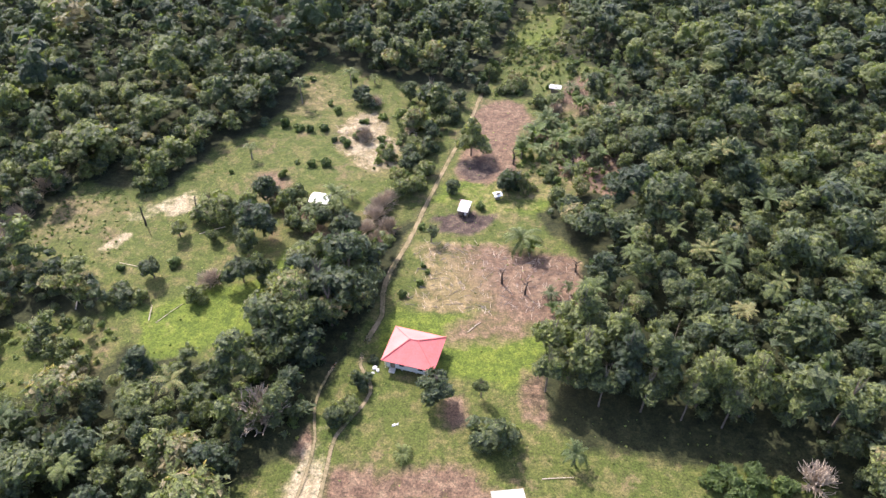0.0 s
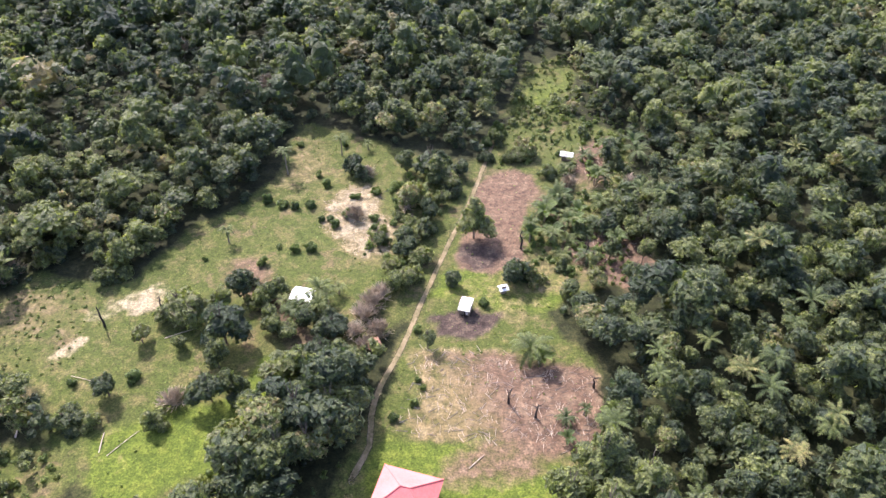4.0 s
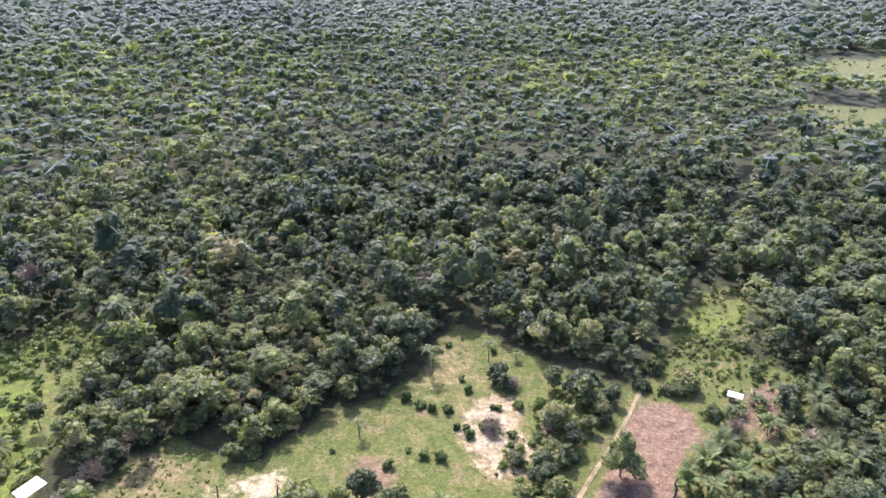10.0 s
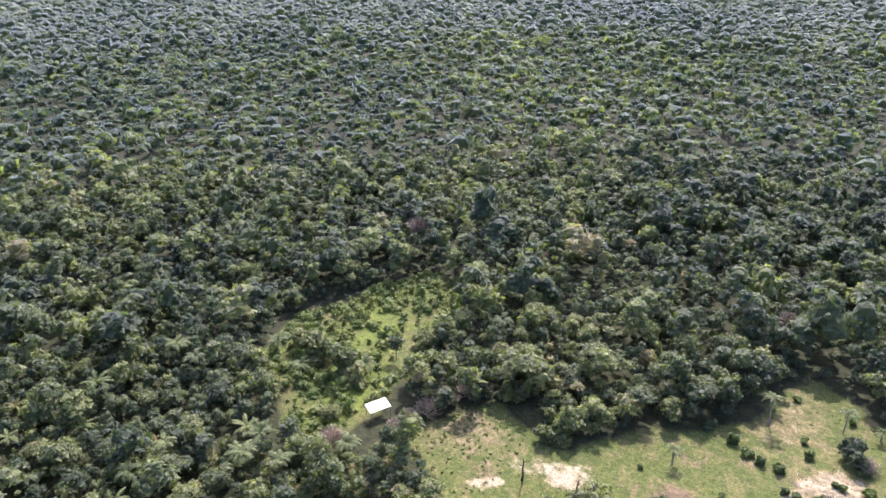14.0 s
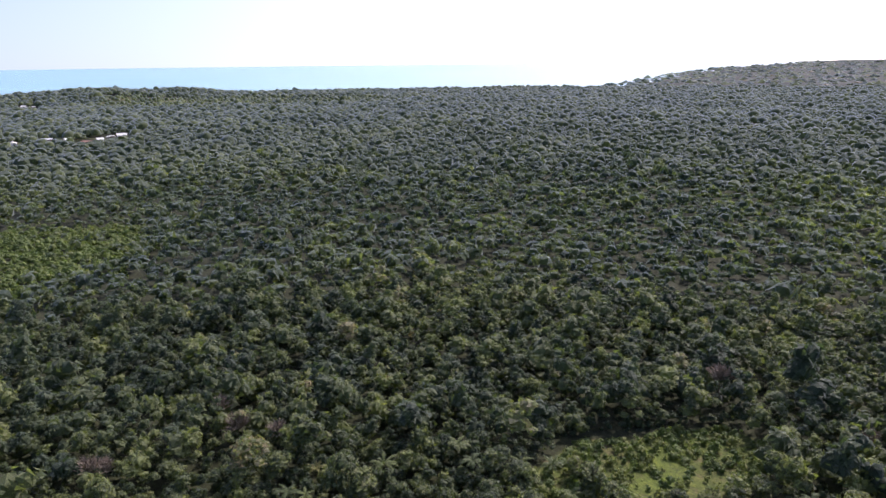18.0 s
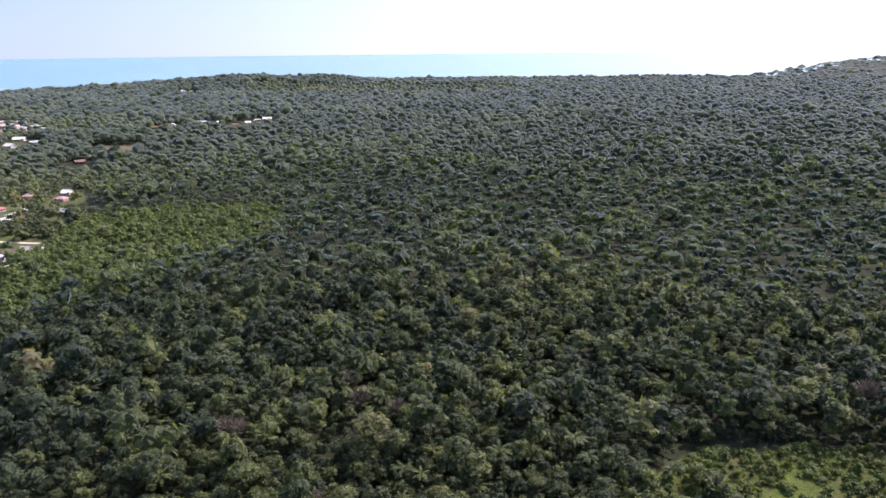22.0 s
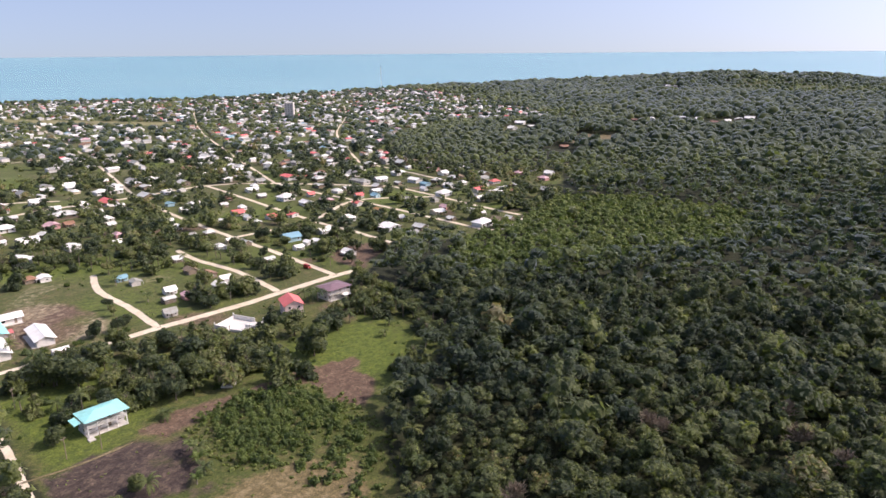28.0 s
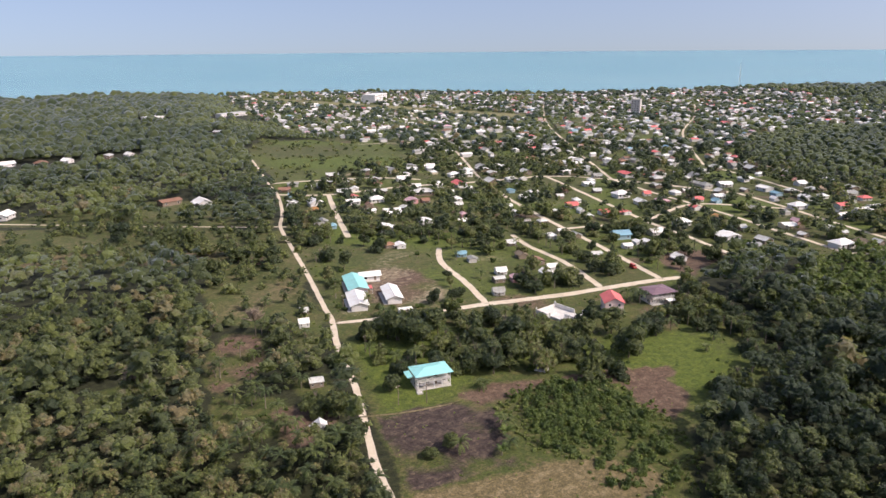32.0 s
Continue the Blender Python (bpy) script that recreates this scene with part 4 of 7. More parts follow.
# ---- foliage ----
def tufts(rng, balls, count, size, top_only=-0.25, bend=0.25, flat=0.35, pointed=False, reach=(0.86, 1.08)):
    """Leaf tufts over a cluster of balls: each a small bent four-sided leaf patch, leaning at random off the ball's surface."""
    balls = np.asarray(balls, float)
    area = balls[:, 3] ** 2
    pick = rng.choice(len(balls), count * 4, p=area / area.sum())
    d = rng.normal(size=(count * 4, 3))
    d /= np.linalg.norm(d, axis=1)[:, None]
    q = balls[pick, :3] + d * balls[pick, 3:4] * rng.uniform(*reach, (count * 4, 1)) * np.array([1, 1, 0.85])
    keep = d[:, 2] > top_only
    for b in balls:
        keep &= np.linalg.norm((q - b[:3]) / np.array([1, 1, 0.85]), axis=1) > b[3] * 0.82
    q, d = q[keep][:count], d[keep][:count]
    n = d * (1 - 0.5 * flat) + rng.normal(scale=0.42, size=d.shape) + np.array([0, 0, flat])
    n /= np.linalg.norm(n, axis=1)[:, None]
    u = np.cross(n, rng.normal(size=n.shape))
    u /= np.linalg.norm(u, axis=1)[:, None]
    w = np.cross(n, u)
    s = size * (0.5 + 1.15 * rng.random((len(q), 1)) ** 1.6)
    a = rng.uniform(0.55, 1.0, (len(q), 1))
    if pointed:
        v = np.stack([q + u * s * 1.35, q - u * s * 0.7 + w * s * a * 0.75 - n * s * bend, q - u * s * 0.7 - w * s * a * 0.75 - n * s * bend], 1).reshape(-1, 3)
        return v, np.arange(len(q) * 3).reshape(-1, 3)
    c = [q + u * s, q + w * s * a - n * s * bend, q - u * s * rng.uniform(0.7, 1.1, (len(q), 1)), q - w * s * a - n * s * bend]
    v = np.stack(c, 1).reshape(-1, 3)
    i = np.arange(len(q))[:, None] * 4
    return v, np.concatenate([i + [0, 1, 2], i + [0, 2, 3]])


def ball_mesh(rng, balls, level=1, shrink=0.9, rough=0.12):
    """Lumpy inner masses that keep a crown from being seen through."""
    vs, fs, k = [], [], 0
    for b in balls:
        bm = bmesh.new()
        bmesh.ops.create_icosphere(bm, subdivisions=level, radius=1.0)
        v = np.array([x.co for x in bm.verts])
        f = np.array([[x.index for x in q.verts] for q in bm.faces])
        bm.free()
        v = v * (1 + rng.normal(scale=rough, size=(len(v), 1))) * b[3] * shrink * np.array([1, 1, 0.85]) + b[:3]
        vs.append(v)
        fs.append(f + k)
        k += len(v)
    return np.concatenate(vs), np.concatenate(fs)


def join(*meshes):
    vs, fs, k = [], [], 0
    for v, f in meshes:
        vs.append(v)
        fs.append(np.asarray(f) + k)
        k += len(v)
    return np.concatenate(vs), np.concatenate(fs)


def crown_balls(rng, r, n, flat=0.7, deep=0.0):
    """Uneven lobes of a crown of radius r, with its base at z 0: leaning, lopsided, small ones over large ones."""
    out = [(0, 0, r * 0.42, r * 0.55)]
    lean = rng.uniform(-0.22, 0.22, 2) * r
    wide = rng.uniform(0.82, 1.12)
    for i in range(n):
        a, e = i * 2.4 + rng.uniform(-0.7, 0.7), rng.uniform(0, 1)
        k = r * rng.choice([0.2, 0.28, 0.36, 0.44]) * rng.uniform(0.85, 1.15) * (1.1 - 0.25 * e)
        d = max(r - k * 0.75, 0.2) * (1 - 0.62 * e ** 1.4) * rng.uniform(0.72, 1.08)
        z = r * (0.26 - deep * (1 - e) + 1.0 * e * flat) + rng.uniform(-0.12, 0.12) * r
        out.append((d * math.cos(a) * wide + lean[0] * e, d * math.sin(a) / wide + lean[1] * e, z, k))
    return out


def crown(seed, r, lobes, count, size, level, flat=0.7, core=0.86, lie=0.35, deep=0.15):
    rng = np.random.default_rng(seed)
    balls = crown_balls(rng, r, lobes, flat, deep)
    return join(ball_mesh(rng, balls[:max(1, 8 * level)], max(level, 1), core, 0.16), tufts(rng, balls, count, size, -0.6, flat=lie, pointed=True))


def frond_set(seed, n, length, droop, leaflets, width):
    """Palm fronds: an arched midrib with leaflets along both sides."""
    rng = np.random.default_rng(seed)
    vs, fs = [], []
    for i in range(n):
        a = i * 2.399 + rng.uniform(-0.2, 0.2)
        up = rng.uniform(0.15, 1.25)
        L = length * rng.uniform(0.8, 1.1)
        out, side = np.array([math.cos(a), math.sin(a), 0]), np.array([-math.sin(a), math.cos(a), 0])
        t = np.linspace(0.06, 1, leaflets)
        ang = up - droop * t ** 1.3
        seg = np.stack([np.cos(ang), np.sin(ang)], 1) * (L / leaflets)
        rib = np.cumsum(seg, 0)
        rib = out * rib[:, :1] + np.array([0, 0, 1]) * rib[:, 1:]
        for j in range(leaflets):
            w = width * L * math.sin(math.pi * min(1, 0.12 + 0.86 * t[j])) ** 0.7
            ahead = (rib[min(j + 1, leaflets - 1)] - rib[max(j - 1, 0)])
            ahead /= np.linalg.norm(ahead) + 1e-9
            for s in (1, -1):
                tip = rib[j] + side * s * w + ahead * w * 0.55 + np.array([0, 0, -0.28 * w])
                k = len(vs)
                b = ahead * L / leaflets * 0.55
                vs += [rib[j] - b, rib[j] + b, tip]
                fs.append((k, k + 1, k + 2))
    return np.array(vs), np.array(fs)


def bake(name, templates, pick, pos, turn, wide, tall, tint):
    """One mesh from many placed templates."""
    vs, fs, ts, k = [], [], [], 0
    for i, (tv, tf) in enumerate(templates):
        s = pick == i
        m = int(s.sum())
        if not m:
            continue
        c, n_ = np.cos(turn[s])[:, None], np.sin(turn[s])[:, None]
        x = (tv[None, :, 0] * c - tv[None, :, 1] * n_) * wide[s][:, None] + pos[s, 0:1]
        y = (tv[None, :, 0] * n_ + tv[None, :, 1] * c) * wide[s][:, None] + pos[s, 1:2]
        z = tv[None, :, 2] * tall[s][:, None] + pos[s, 2:3]
        vs.append(np.stack([x, y, z], -1).reshape(-1, 3))
        fs.append((tf[None] + (np.arange(m) * len(tv))[:, None, None] + k).reshape(-1, 3))
        ts.append(np.repeat(tint[s], len(tv)))
        k += m * len(tv)
    return np_mesh(name, np.concatenate(vs), np.concatenate(fs), False, tint=np.concatenate(ts))


# where trees grow
ROAD_CLEAR = [(line, width) for width, sort, line in ROADS.values()]


def on_road(x, y, extra=2.0, names=None):
    m = np.zeros(np.shape(x), bool)
    for line, width in [ROADS[k][2::-2] for k in names] if names else ROAD_CLEAR:
        m |= along(line, x, y) < width / 2 + extra
    return m


def spots(rng, cell, keep):
    """Jittered grid of spots in the seen sector, kept where keep(x, y) allows."""
    r_max = keep[1]
    a = np.arange(-r_max, r_max, cell)
    X, Y = (q.ravel() for q in np.meshgrid(a, a))
    X, Y = X + rng.uniform(-0.45, 0.45, X.shape) * cell, Y + rng.uniform(-0.45, 0.45, Y.shape) * cell
    R = np.hypot(X, Y)
    A = yaw_of(X, Y)
    s = (R >= keep[0]) & (R < r_max) & ((A < 194) & ((R < 600) | (A < 185)) | (A > 318) & (R < 1150) | ((R < 200) & (A > 285)) | (R < 105))
    return X[s], Y[s], R[s], A[s]


rng = np.random.default_rng(11)
OPEN_POLYS = [THINNED, SW_SCRUB, SHELTER_GAP, FAR_FALLOW, ORCHARD, YARD, GLADE, SHELTER_GREEN, FAR_PASTURE, FAR_FIELD]


def dense(x, y):
    """Closed forest: off the clearings, the town, the roads and the sea."""
    m = coast(x, y) > 12
    jx, jy = x + 2.5 * wob(x, y, 7.0), y + 2.5 * wob(y, x, 6.0, 1.0)
    for q in OPEN_POLYS + WEST_GREENS + [TOWN, SCRUB, SOUTH_GREEN]:
        m &= inside(q, jx, jy) < -2.0
    for hx, hy in HAMLET + [(-205, -1130), (-228, -1125), (-312, -1125), (-348, -1112)]:
        d = math.hypot(hx, hy)
        out, side = ((x - hx) * hx + (y - hy) * hy) / d, ((x - hx) * hy - (y - hy) * hx) / d
        m &= (np.abs(side) > 15 + 4 * np.sin(out / 9)) | (out > 13) | (out < -0.085 * d)
    return m & ~on_road(x, y, 1.2)


def young(x, y):
    """Lower, lighter growth beside the town edge, by the fallow field and west of the track."""
    zones = ((YOUNG_WOOD, 30, 1.0), ([(-112, -78), (-150, -108), (-118, -40), (-70, -60)], 20, 0.8), ([(-120, -10), (-22, -10), (-20, 42), (-40, 46), (-60, 50), (-70, 62), (-86, 74), (-110, 70)], 14, 0.18))
    zones += ((WEST_WOODS, 16, 0.3), (MARSH, 60, 0.8))
    m = np.zeros(np.shape(x))
    for poly, soft, most in zones:
        m = np.maximum(m, most * step(inside(poly, x, y), soft))
    far_edge = (np.hypot(x, y) > 560) * 0.9 * np.clip(1 + inside(TOWN, x, y) / 110, 0, 1)
    return np.clip(np.maximum(m * np.clip(0.75 + 0.5 * wob(x, y, 13.0, 2.0), 0.2, 1), far_edge), 0, 1)


def west(x, y):
    """Olive woods west of the road, tinted lighter to give a sunlit look, and darker woods towards the coast."""
    return 0.26 * step(inside(WEST_WOODS, x, y) + 10, 40) - 0.1 * step(inside([(-70, 60), (-75, -50), (-118, -60), (-200, -125), (-330, -60), (-520, 0), (-600, 300), (-300, 300)], x, y) + 15, 50)


def dome(seed):
    """A low lumpy treetop seen from far off."""
    g = np.random.default_rng(seed)
    a = np.arange(5) * math.pi * 0.4
    rings = [(0.94, -0.25), (0.72, 0.48)]
    v = [(rr * math.cos(q + 0.5 * k) * g.uniform(0.74, 1.2), rr * math.sin(q + 0.5 * k) * g.uniform(0.74, 1.2), z * g.uniform(0.65, 1.3)) for k, (rr, z) in enumerate(rings) for q in a] + [(g.uniform(-0.2, 0.2), g.uniform(-0.2, 0.2), g.uniform(0.62, 0.92))]
    f = []
    for i in range(5):
        j = (i + 1) % 5
        f += [(i, j, 5 + i), (j, 5 + j, 5 + i), (5 + i, 5 + j, 10)]
    return np.array(v), np.array(f)


def lobed(seed, lobes, count, size, flat, lie=0.4, deep=0.55, reach=(0.86, 1.08), core=0.9):
    """A treetop of several domed lobes with leaf tufts over them."""
    g = np.random.default_rng(seed)
    balls = crown_balls(g, 1.0, lobes, flat, deep)
    pieces = []
    for k, (bx, by, bz, br) in enumerate(balls):
        v, f = dome(seed * 31 + k)
        pieces.append((v * br * core * np.array([1.0, 1.0, 1.15]) + np.array([bx, by, bz - 0.05 * br]), f))
    if count:
        pieces.append(tufts(g, balls, count, size, -0.35, flat=lie, pointed=True, reach=reach))
    return join(*pieces)


crowns_near = [lobed(s, n, 310, 0.13, f, 0.3, d, (0.84, 1.28), 0.82) for s, n, f, d in ((1, 11, 0.75, 0.9), (2, 13, 1.05, 1.1), (3, 9, 0.55, 0.7), (4, 12, 0.85, 1.0), (5, 10, 0.7, 0.6), (6, 13, 1.25, 1.2), (7, 8, 0.5, 0.5), (8, 12, 0.95, 1.3))]
crowns_mid = [lobed(s, n, 104, 0.135, f, 0.35, d, (0.85, 1.2), 0.88) for s, n, f, d in ((11, 6, 0.7, 0.7), (12, 7, 1.05, 0.9), (13, 5, 0.55, 0.6), (14, 6, 0.85, 0.8), (15, 7, 1.2, 1.0), (16, 5, 0.65, 0.5))]
crowns_far = [lobed(s, n - 1, 16, 0.28, f, 0.3, d) for s, n, f, d in ((21, 3, 0.7, 0.6), (22, 3, 1.05, 0.7), (23, 2, 0.6, 0.5), (24, 3, 0.85, 0.6), (25, 3, 1.1, 0.8), (26, 2, 0.5, 0.4))]
crowns_low = [dome(s) for s in range(5)]
crowns_fill = [lobed(s, n, 46, 0.17, f, 0.3, d, (0.85, 1.2), 0.86) for s, n, f, d in ((41, 4, 0.7, 0.6), (42, 3, 1.0, 0.8), (43, 4, 0.6, 0.5), (44, 3, 0.85, 0.7))]


def shaggy(seed):
    """A small far treetop: a dome with a few leafy clumps standing off it."""
    g = np.random.default_rng(seed)
    return join(dome(seed), tufts(g, [(0, 0, 0, 0.86), (g.uniform(-0.3, 0.3), g.uniform(-0.3, 0.3), 0.45, 0.45)], 8, 0.36, -0.1, flat=0.2, pointed=True))


crowns_edge = [shaggy(s) for s in range(101, 107)]
palms_mid = [frond_set(s, 15, 1.0, d, 9, 0.17) for s, d in ((31, 1.5), (32, 1.15), (33, 1.8), (34, 1.0))]


def grow(name, mat, templates, x, y, radius, height, tint, label, category="forest", sunk=0.0, smooth=False, tall=(0.62, 1.08)):
    k = len(x)
    z = relief(x, y) + height - sunk
    me = bake(name, templates, rng.integers(0, len(templates), k), np.stack([x, y, z], 1), rng.uniform(0, 6.28, k), radius, radius * rng.uniform(*tall, k), tint)
    me.polygons.foreach_set("use_smooth", np.full(len(me.polygons), smooth))
    return place(name, me, mat, label=label, category=category, kind="stuff")


def tint_of(x, y, k):
    return np.clip(0.37 + 0.27 * wob(x, y, 60.0, 2.0) + 0.14 * wob(x, y, 17.0, 1.0) + rng.normal(scale=0.25, size=k) + np.where(rng.random(k) > 0.993, 0.4, 0), 0, 1)


# near forest
NEAR, MIDDLE, FAR_MID, FAR = 165.0, 300.0, 620.0, 2450.0
x, y, r, a = spots(rng, 4.1, (0, NEAR))
s = dense(x, y)
x, y, r = x[s], y[s], r[s]
is_palm = rng.random(len(x)) < np.where(inside(WEST_WOODS, x, y) > 0, 0.2, np.where(x > -5, 0.11, 0.05))
yg = young(x, y)
big = rng.random(len(x)) > 0.94
hgt = (rng.uniform(3.8, 8.2, len(x)) + 1.8 * wob(x, y, 30.0) + np.where(big, rng.uniform(2.0, 5.0, len(x)), 0)) * (1 - 0.6 * yg)
grand = step(inside([(-120, 0), (-30, 0), (-22, 40), (-45, 44), (-60, 36), (-90, 36), (-120, 40)], x, y), 8)
rad = (1 + 0.3 * grand) * (1.4 + 2.4 * rng.random(len(x)) ** 1.6 + np.where(big, 2.1, 0)) * (1 - 0.4 * yg)
tnt = np.clip(tint_of(x, y, len(x)) + 0.3 * yg + west(x, y), 0, 0.93)
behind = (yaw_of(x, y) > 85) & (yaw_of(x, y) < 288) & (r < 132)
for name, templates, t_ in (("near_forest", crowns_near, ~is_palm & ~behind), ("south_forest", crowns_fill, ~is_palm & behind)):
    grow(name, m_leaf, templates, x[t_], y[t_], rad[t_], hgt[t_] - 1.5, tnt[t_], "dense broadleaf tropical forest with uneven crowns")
grow("forest_palms", m_palm, palms_mid, x[is_palm], y[is_palm], rng.uniform(2.4, 3.8, int(is_palm.sum())), hgt[is_palm] + 1.2, rng.random(int(is_palm.sum())) ** 1.3, "feathery palms scattered through the forest", "palms")
x2, y2, r2, a2 = spots(rng, 4.6, (0, MIDDLE))
s = dense(x2, y2)
x2, y2 = x2[s], y2[s]
for name, templates, s in (("undergrowth", crowns_fill, np.hypot(x2, y2) < 205), ("deep_undergrowth", crowns_edge, np.hypot(x2, y2) >= 205)):
    k = int(s.sum())
    grow(name, m_leaf, templates, x2[s], y2[s], rng.uniform(1.7, 2.9, k), rng.uniform(0.0, 3.2, k) * (1 - 0.6 * young(x2[s], y2[s])), np.clip(rng.random(k) * 0.35 + 0.4 * young(x2[s], y2[s]), 0, 1), "dark leafy undergrowth beneath the trees", "undergrowth")


def belt(name, lo, hi, cell, templates, r_lo, r_hi, label, mat=None, smooth=False, uneven=1.0):
    inner, outer = (0.0 if lo == NEAR else 0.04 if lo == MIDDLE else 0.11), (0.0 if hi == FAR else 0.04 if hi == MIDDLE else 0.11)
    x, y, r, a = spots(rng, cell, (lo * (1 - 2.2 * inner), hi * (1 + 2.2 * outer)))
    n = rng.normal(size=len(x)) + 0.4 * wob(x, y, 70.0, 3.0)
    s = dense(x, y) & (r * (1 + inner * n) >= lo) & (r * (1 + outer * n) < hi) & ((r < 1150) | ((a > 25) & (a < 186)))
    x, y, r = x[s], y[s], r[s]
    s = ((rng.random(len(x)) > 0.8) | (inside(YOUNG_WOOD, x, y) < -4)) & ((rng.random(len(x)) > 0.6) | (inside(MARSH, x, y) < 0))
    x, y, r = x[s], y[s], r[s]
    thin = rng.random(len(x)) < np.clip(1.3 - r / 3200, 0.55, 1)
    x, y, r = x[thin], y[thin], r[thin]
    yg = young(x, y)
    big = rng.random(len(x)) > 0.88
    size = r_lo + (r_hi - r_lo) * rng.random(len(x)) ** 1.5 + np.where(big, rng.uniform(1.2, 3.0, len(x)), 0)
    ob = grow(name, mat or m_leaf, templates, x, y, size * (1 - 0.42 * yg) * (1 + np.maximum(r - 600, 0) / 5000), (6.0 + uneven * rng.uniform(-2.5, 2.5, len(x)) + np.where(big, uneven * rng.uniform(1.5, 4.5, len(x)), 0)) * (1 - 0.72 * yg) + 1.8 * (1 - 0.7 * yg) * wob(x, y, 40.0), np.clip(0.36 + (tint_of(x, y, len(x)) - 0.36) * (0.45 if lo > 600 else 0.6 if lo > 250 else 1.0) + 0.3 * yg + west(x, y), 0, 1), label, "forest", 0.0, smooth, (0.62, 1.08) if lo < 600 else (0.8, 1.2))
    return ob


# Haze is imitated belt by belt: more leaf sheen, flatter tints and heights.
belt("middle_forest", NEAR, MIDDLE, 5.4, crowns_mid, 1.9, 5.0, "closed tropical forest canopy of many greens", m_hazed_middle)
belt("back_forest", MIDDLE, FAR_MID, 7.0, crowns_far, 3.4, 6.4, "closed tropical forest canopy further off", m_hazed_back, False, 0.9)
belt("far_forest", FAR_MID, 1100.0, 6.3, crowns_low, 2.9, 4.8, "distant forest canopy of small crowns", m_hazed_back, False, 0.6)
belt("shore_forest", 1100.0, FAR, 10.8, crowns_low, 4.8, 8.0, "distant forest canopy reaching the shore", m_hazed_canopy, True, 0.5)
# low bright regrowth by the town's edge
a = np.arange(-500, -200, 4.4)
x, y = (q.ravel() for q in np.meshgrid(a, np.arange(-220, -30, 4.4)))
x, y = x + rng.uniform(-2.4, 2.4, x.size), y + rng.uniform(-2.4, 2.4, x.size)
s = (inside(YOUNG_WOOD, x + 7 * wob(x, y, 11.0), y + 7 * wob(y, x, 9.0)) > -12) & dense(x, y)
x, y = x[s], y[s]
grow("regrowth", m_bush, crowns_fill, x, y, 2.5 + 2.4 * rng.random(len(x)) ** 1.6, rng.uniform(0.2, 1.8, len(x)) + 1.2 * wob(x, y, 15.0), np.clip(0.66 + 0.12 * wob(x, y, 20.0) + rng.normal(scale=0.1, size=len(x)), 0, 1), "low bright green regrowth beside the town", "thicket")
# woods along the far shore to the north
x, y, r, a = spots(rng, 34.0, (FAR, 4850.0))
s = (a > 24) & (a < 64) & (coast(x, y) > 25)
x, y = x[s], y[s]
grow("shore_woods", m_hazed_canopy, crowns_low, x, y, rng.uniform(19, 26, len(x)), rng.uniform(-15, -9, len(x)), tint_of(x, y, len(x)), "hazy woods along the far shore")

# ---- single trees, shrubs and palms ----
def mesh_of(name, vf, mat):
    me = np_mesh(name, *vf)
    me.materials.append(mat)
    return me


def trunk_mesh(seed):
    """A tapered, slightly bent trunk of height 1 that parts into limbs above."""
    rnd = random.Random(seed)
    bm = bmesh.new()
    p, r = Vector((0, 0, -0.06)), 0.17
    for i in range(3):
        q = Vector((rnd.uniform(-0.05, 0.05), rnd.uniform(-0.05, 0.05), (i + 1) / 3 * 0.9))
        rod(bm, p, q, r, r * 0.8, 7)
        p, r = q, r * 0.8
    for i in range(5):
        a = i * 1.26 + rnd.uniform(-0.3, 0.3)
        rod(bm, p, p + Vector((math.cos(a) * 0.5, math.sin(a) * 0.5, rnd.uniform(0.25, 0.6))), r * 0.6, r * 0.15, 5)
    me = bm_mesh("trunk", bm)
    me.materials.append(m_bark)
    return me


def twig_mesh(seed, n=52, mat=None):
    """A leafless bush: many forking twigs from one foot."""
    rnd = random.Random(seed)
    bm = bmesh.new()
    for i in range(n):
        a, e = i * 2.4, rnd.uniform(0.25, 1.35)
        d = Vector((math.cos(a) * math.cos(e), math.sin(a) * math.cos(e), math.sin(e)))
        p = d * rnd.uniform(0.5, 0.75)
        rod(bm, d * 0.05, p, 0.045, 0.03, 3)
        for _ in range(4):
            t = (d + Vector((rnd.uniform(-0.9, 0.9), rnd.uniform(-0.9, 0.9), rnd.uniform(-0.3, 0.9)))).normalized()
            q = p + t * rnd.uniform(0.2, 0.42)
            rod(bm, p, q, 0.032, 0.020, 3)
            rod(bm, q, q + (t + Vector((rnd.uniform(-0.7, 0.7), rnd.uniform(-0.7, 0.7), 0.2))) * 0.2, 0.022, 0.012, 3)
    me = bm_mesh("twigs", bm)
    me.materials.append(mat or m_dry_own)
    return me


TRUNKS = [trunk_mesh(s) for s in (1, 2, 3)]
CROWNS = [mesh_of("crown", crown(40 + i, 1.0, 9, 640, 0.108, 1, f, 0.82), m_leaf_own) for i, f in enumerate((0.7, 0.95, 0.55, 1.1, 0.8, 0.65))]
BUSHES = [mesh_of("foliage", crown(60 + i, 1.0, 6, 380, 0.14, 1, f, 0.82), m_bush_own) for i, f in enumerate((0.8, 1.0, 0.65))]
TWIGS = [twig_mesh(s) for s in (5, 6, 7)]
BARE_CROWNS = [twig_mesh(s, 34, m_grey_own) for s in (8, 9)]
FRONDS = [mesh_of("fronds", frond_set(70 + i, 17, 1.0, d, 15, 0.17), m_palm_own) for i, d in enumerate((1.5, 1.9, 1.25))]
m_palm_trunk = rough_material("palm_trunk", [(0.35, (0.16, 0.13, 0.10)), (0.65, (0.30, 0.26, 0.21))], 3.0)


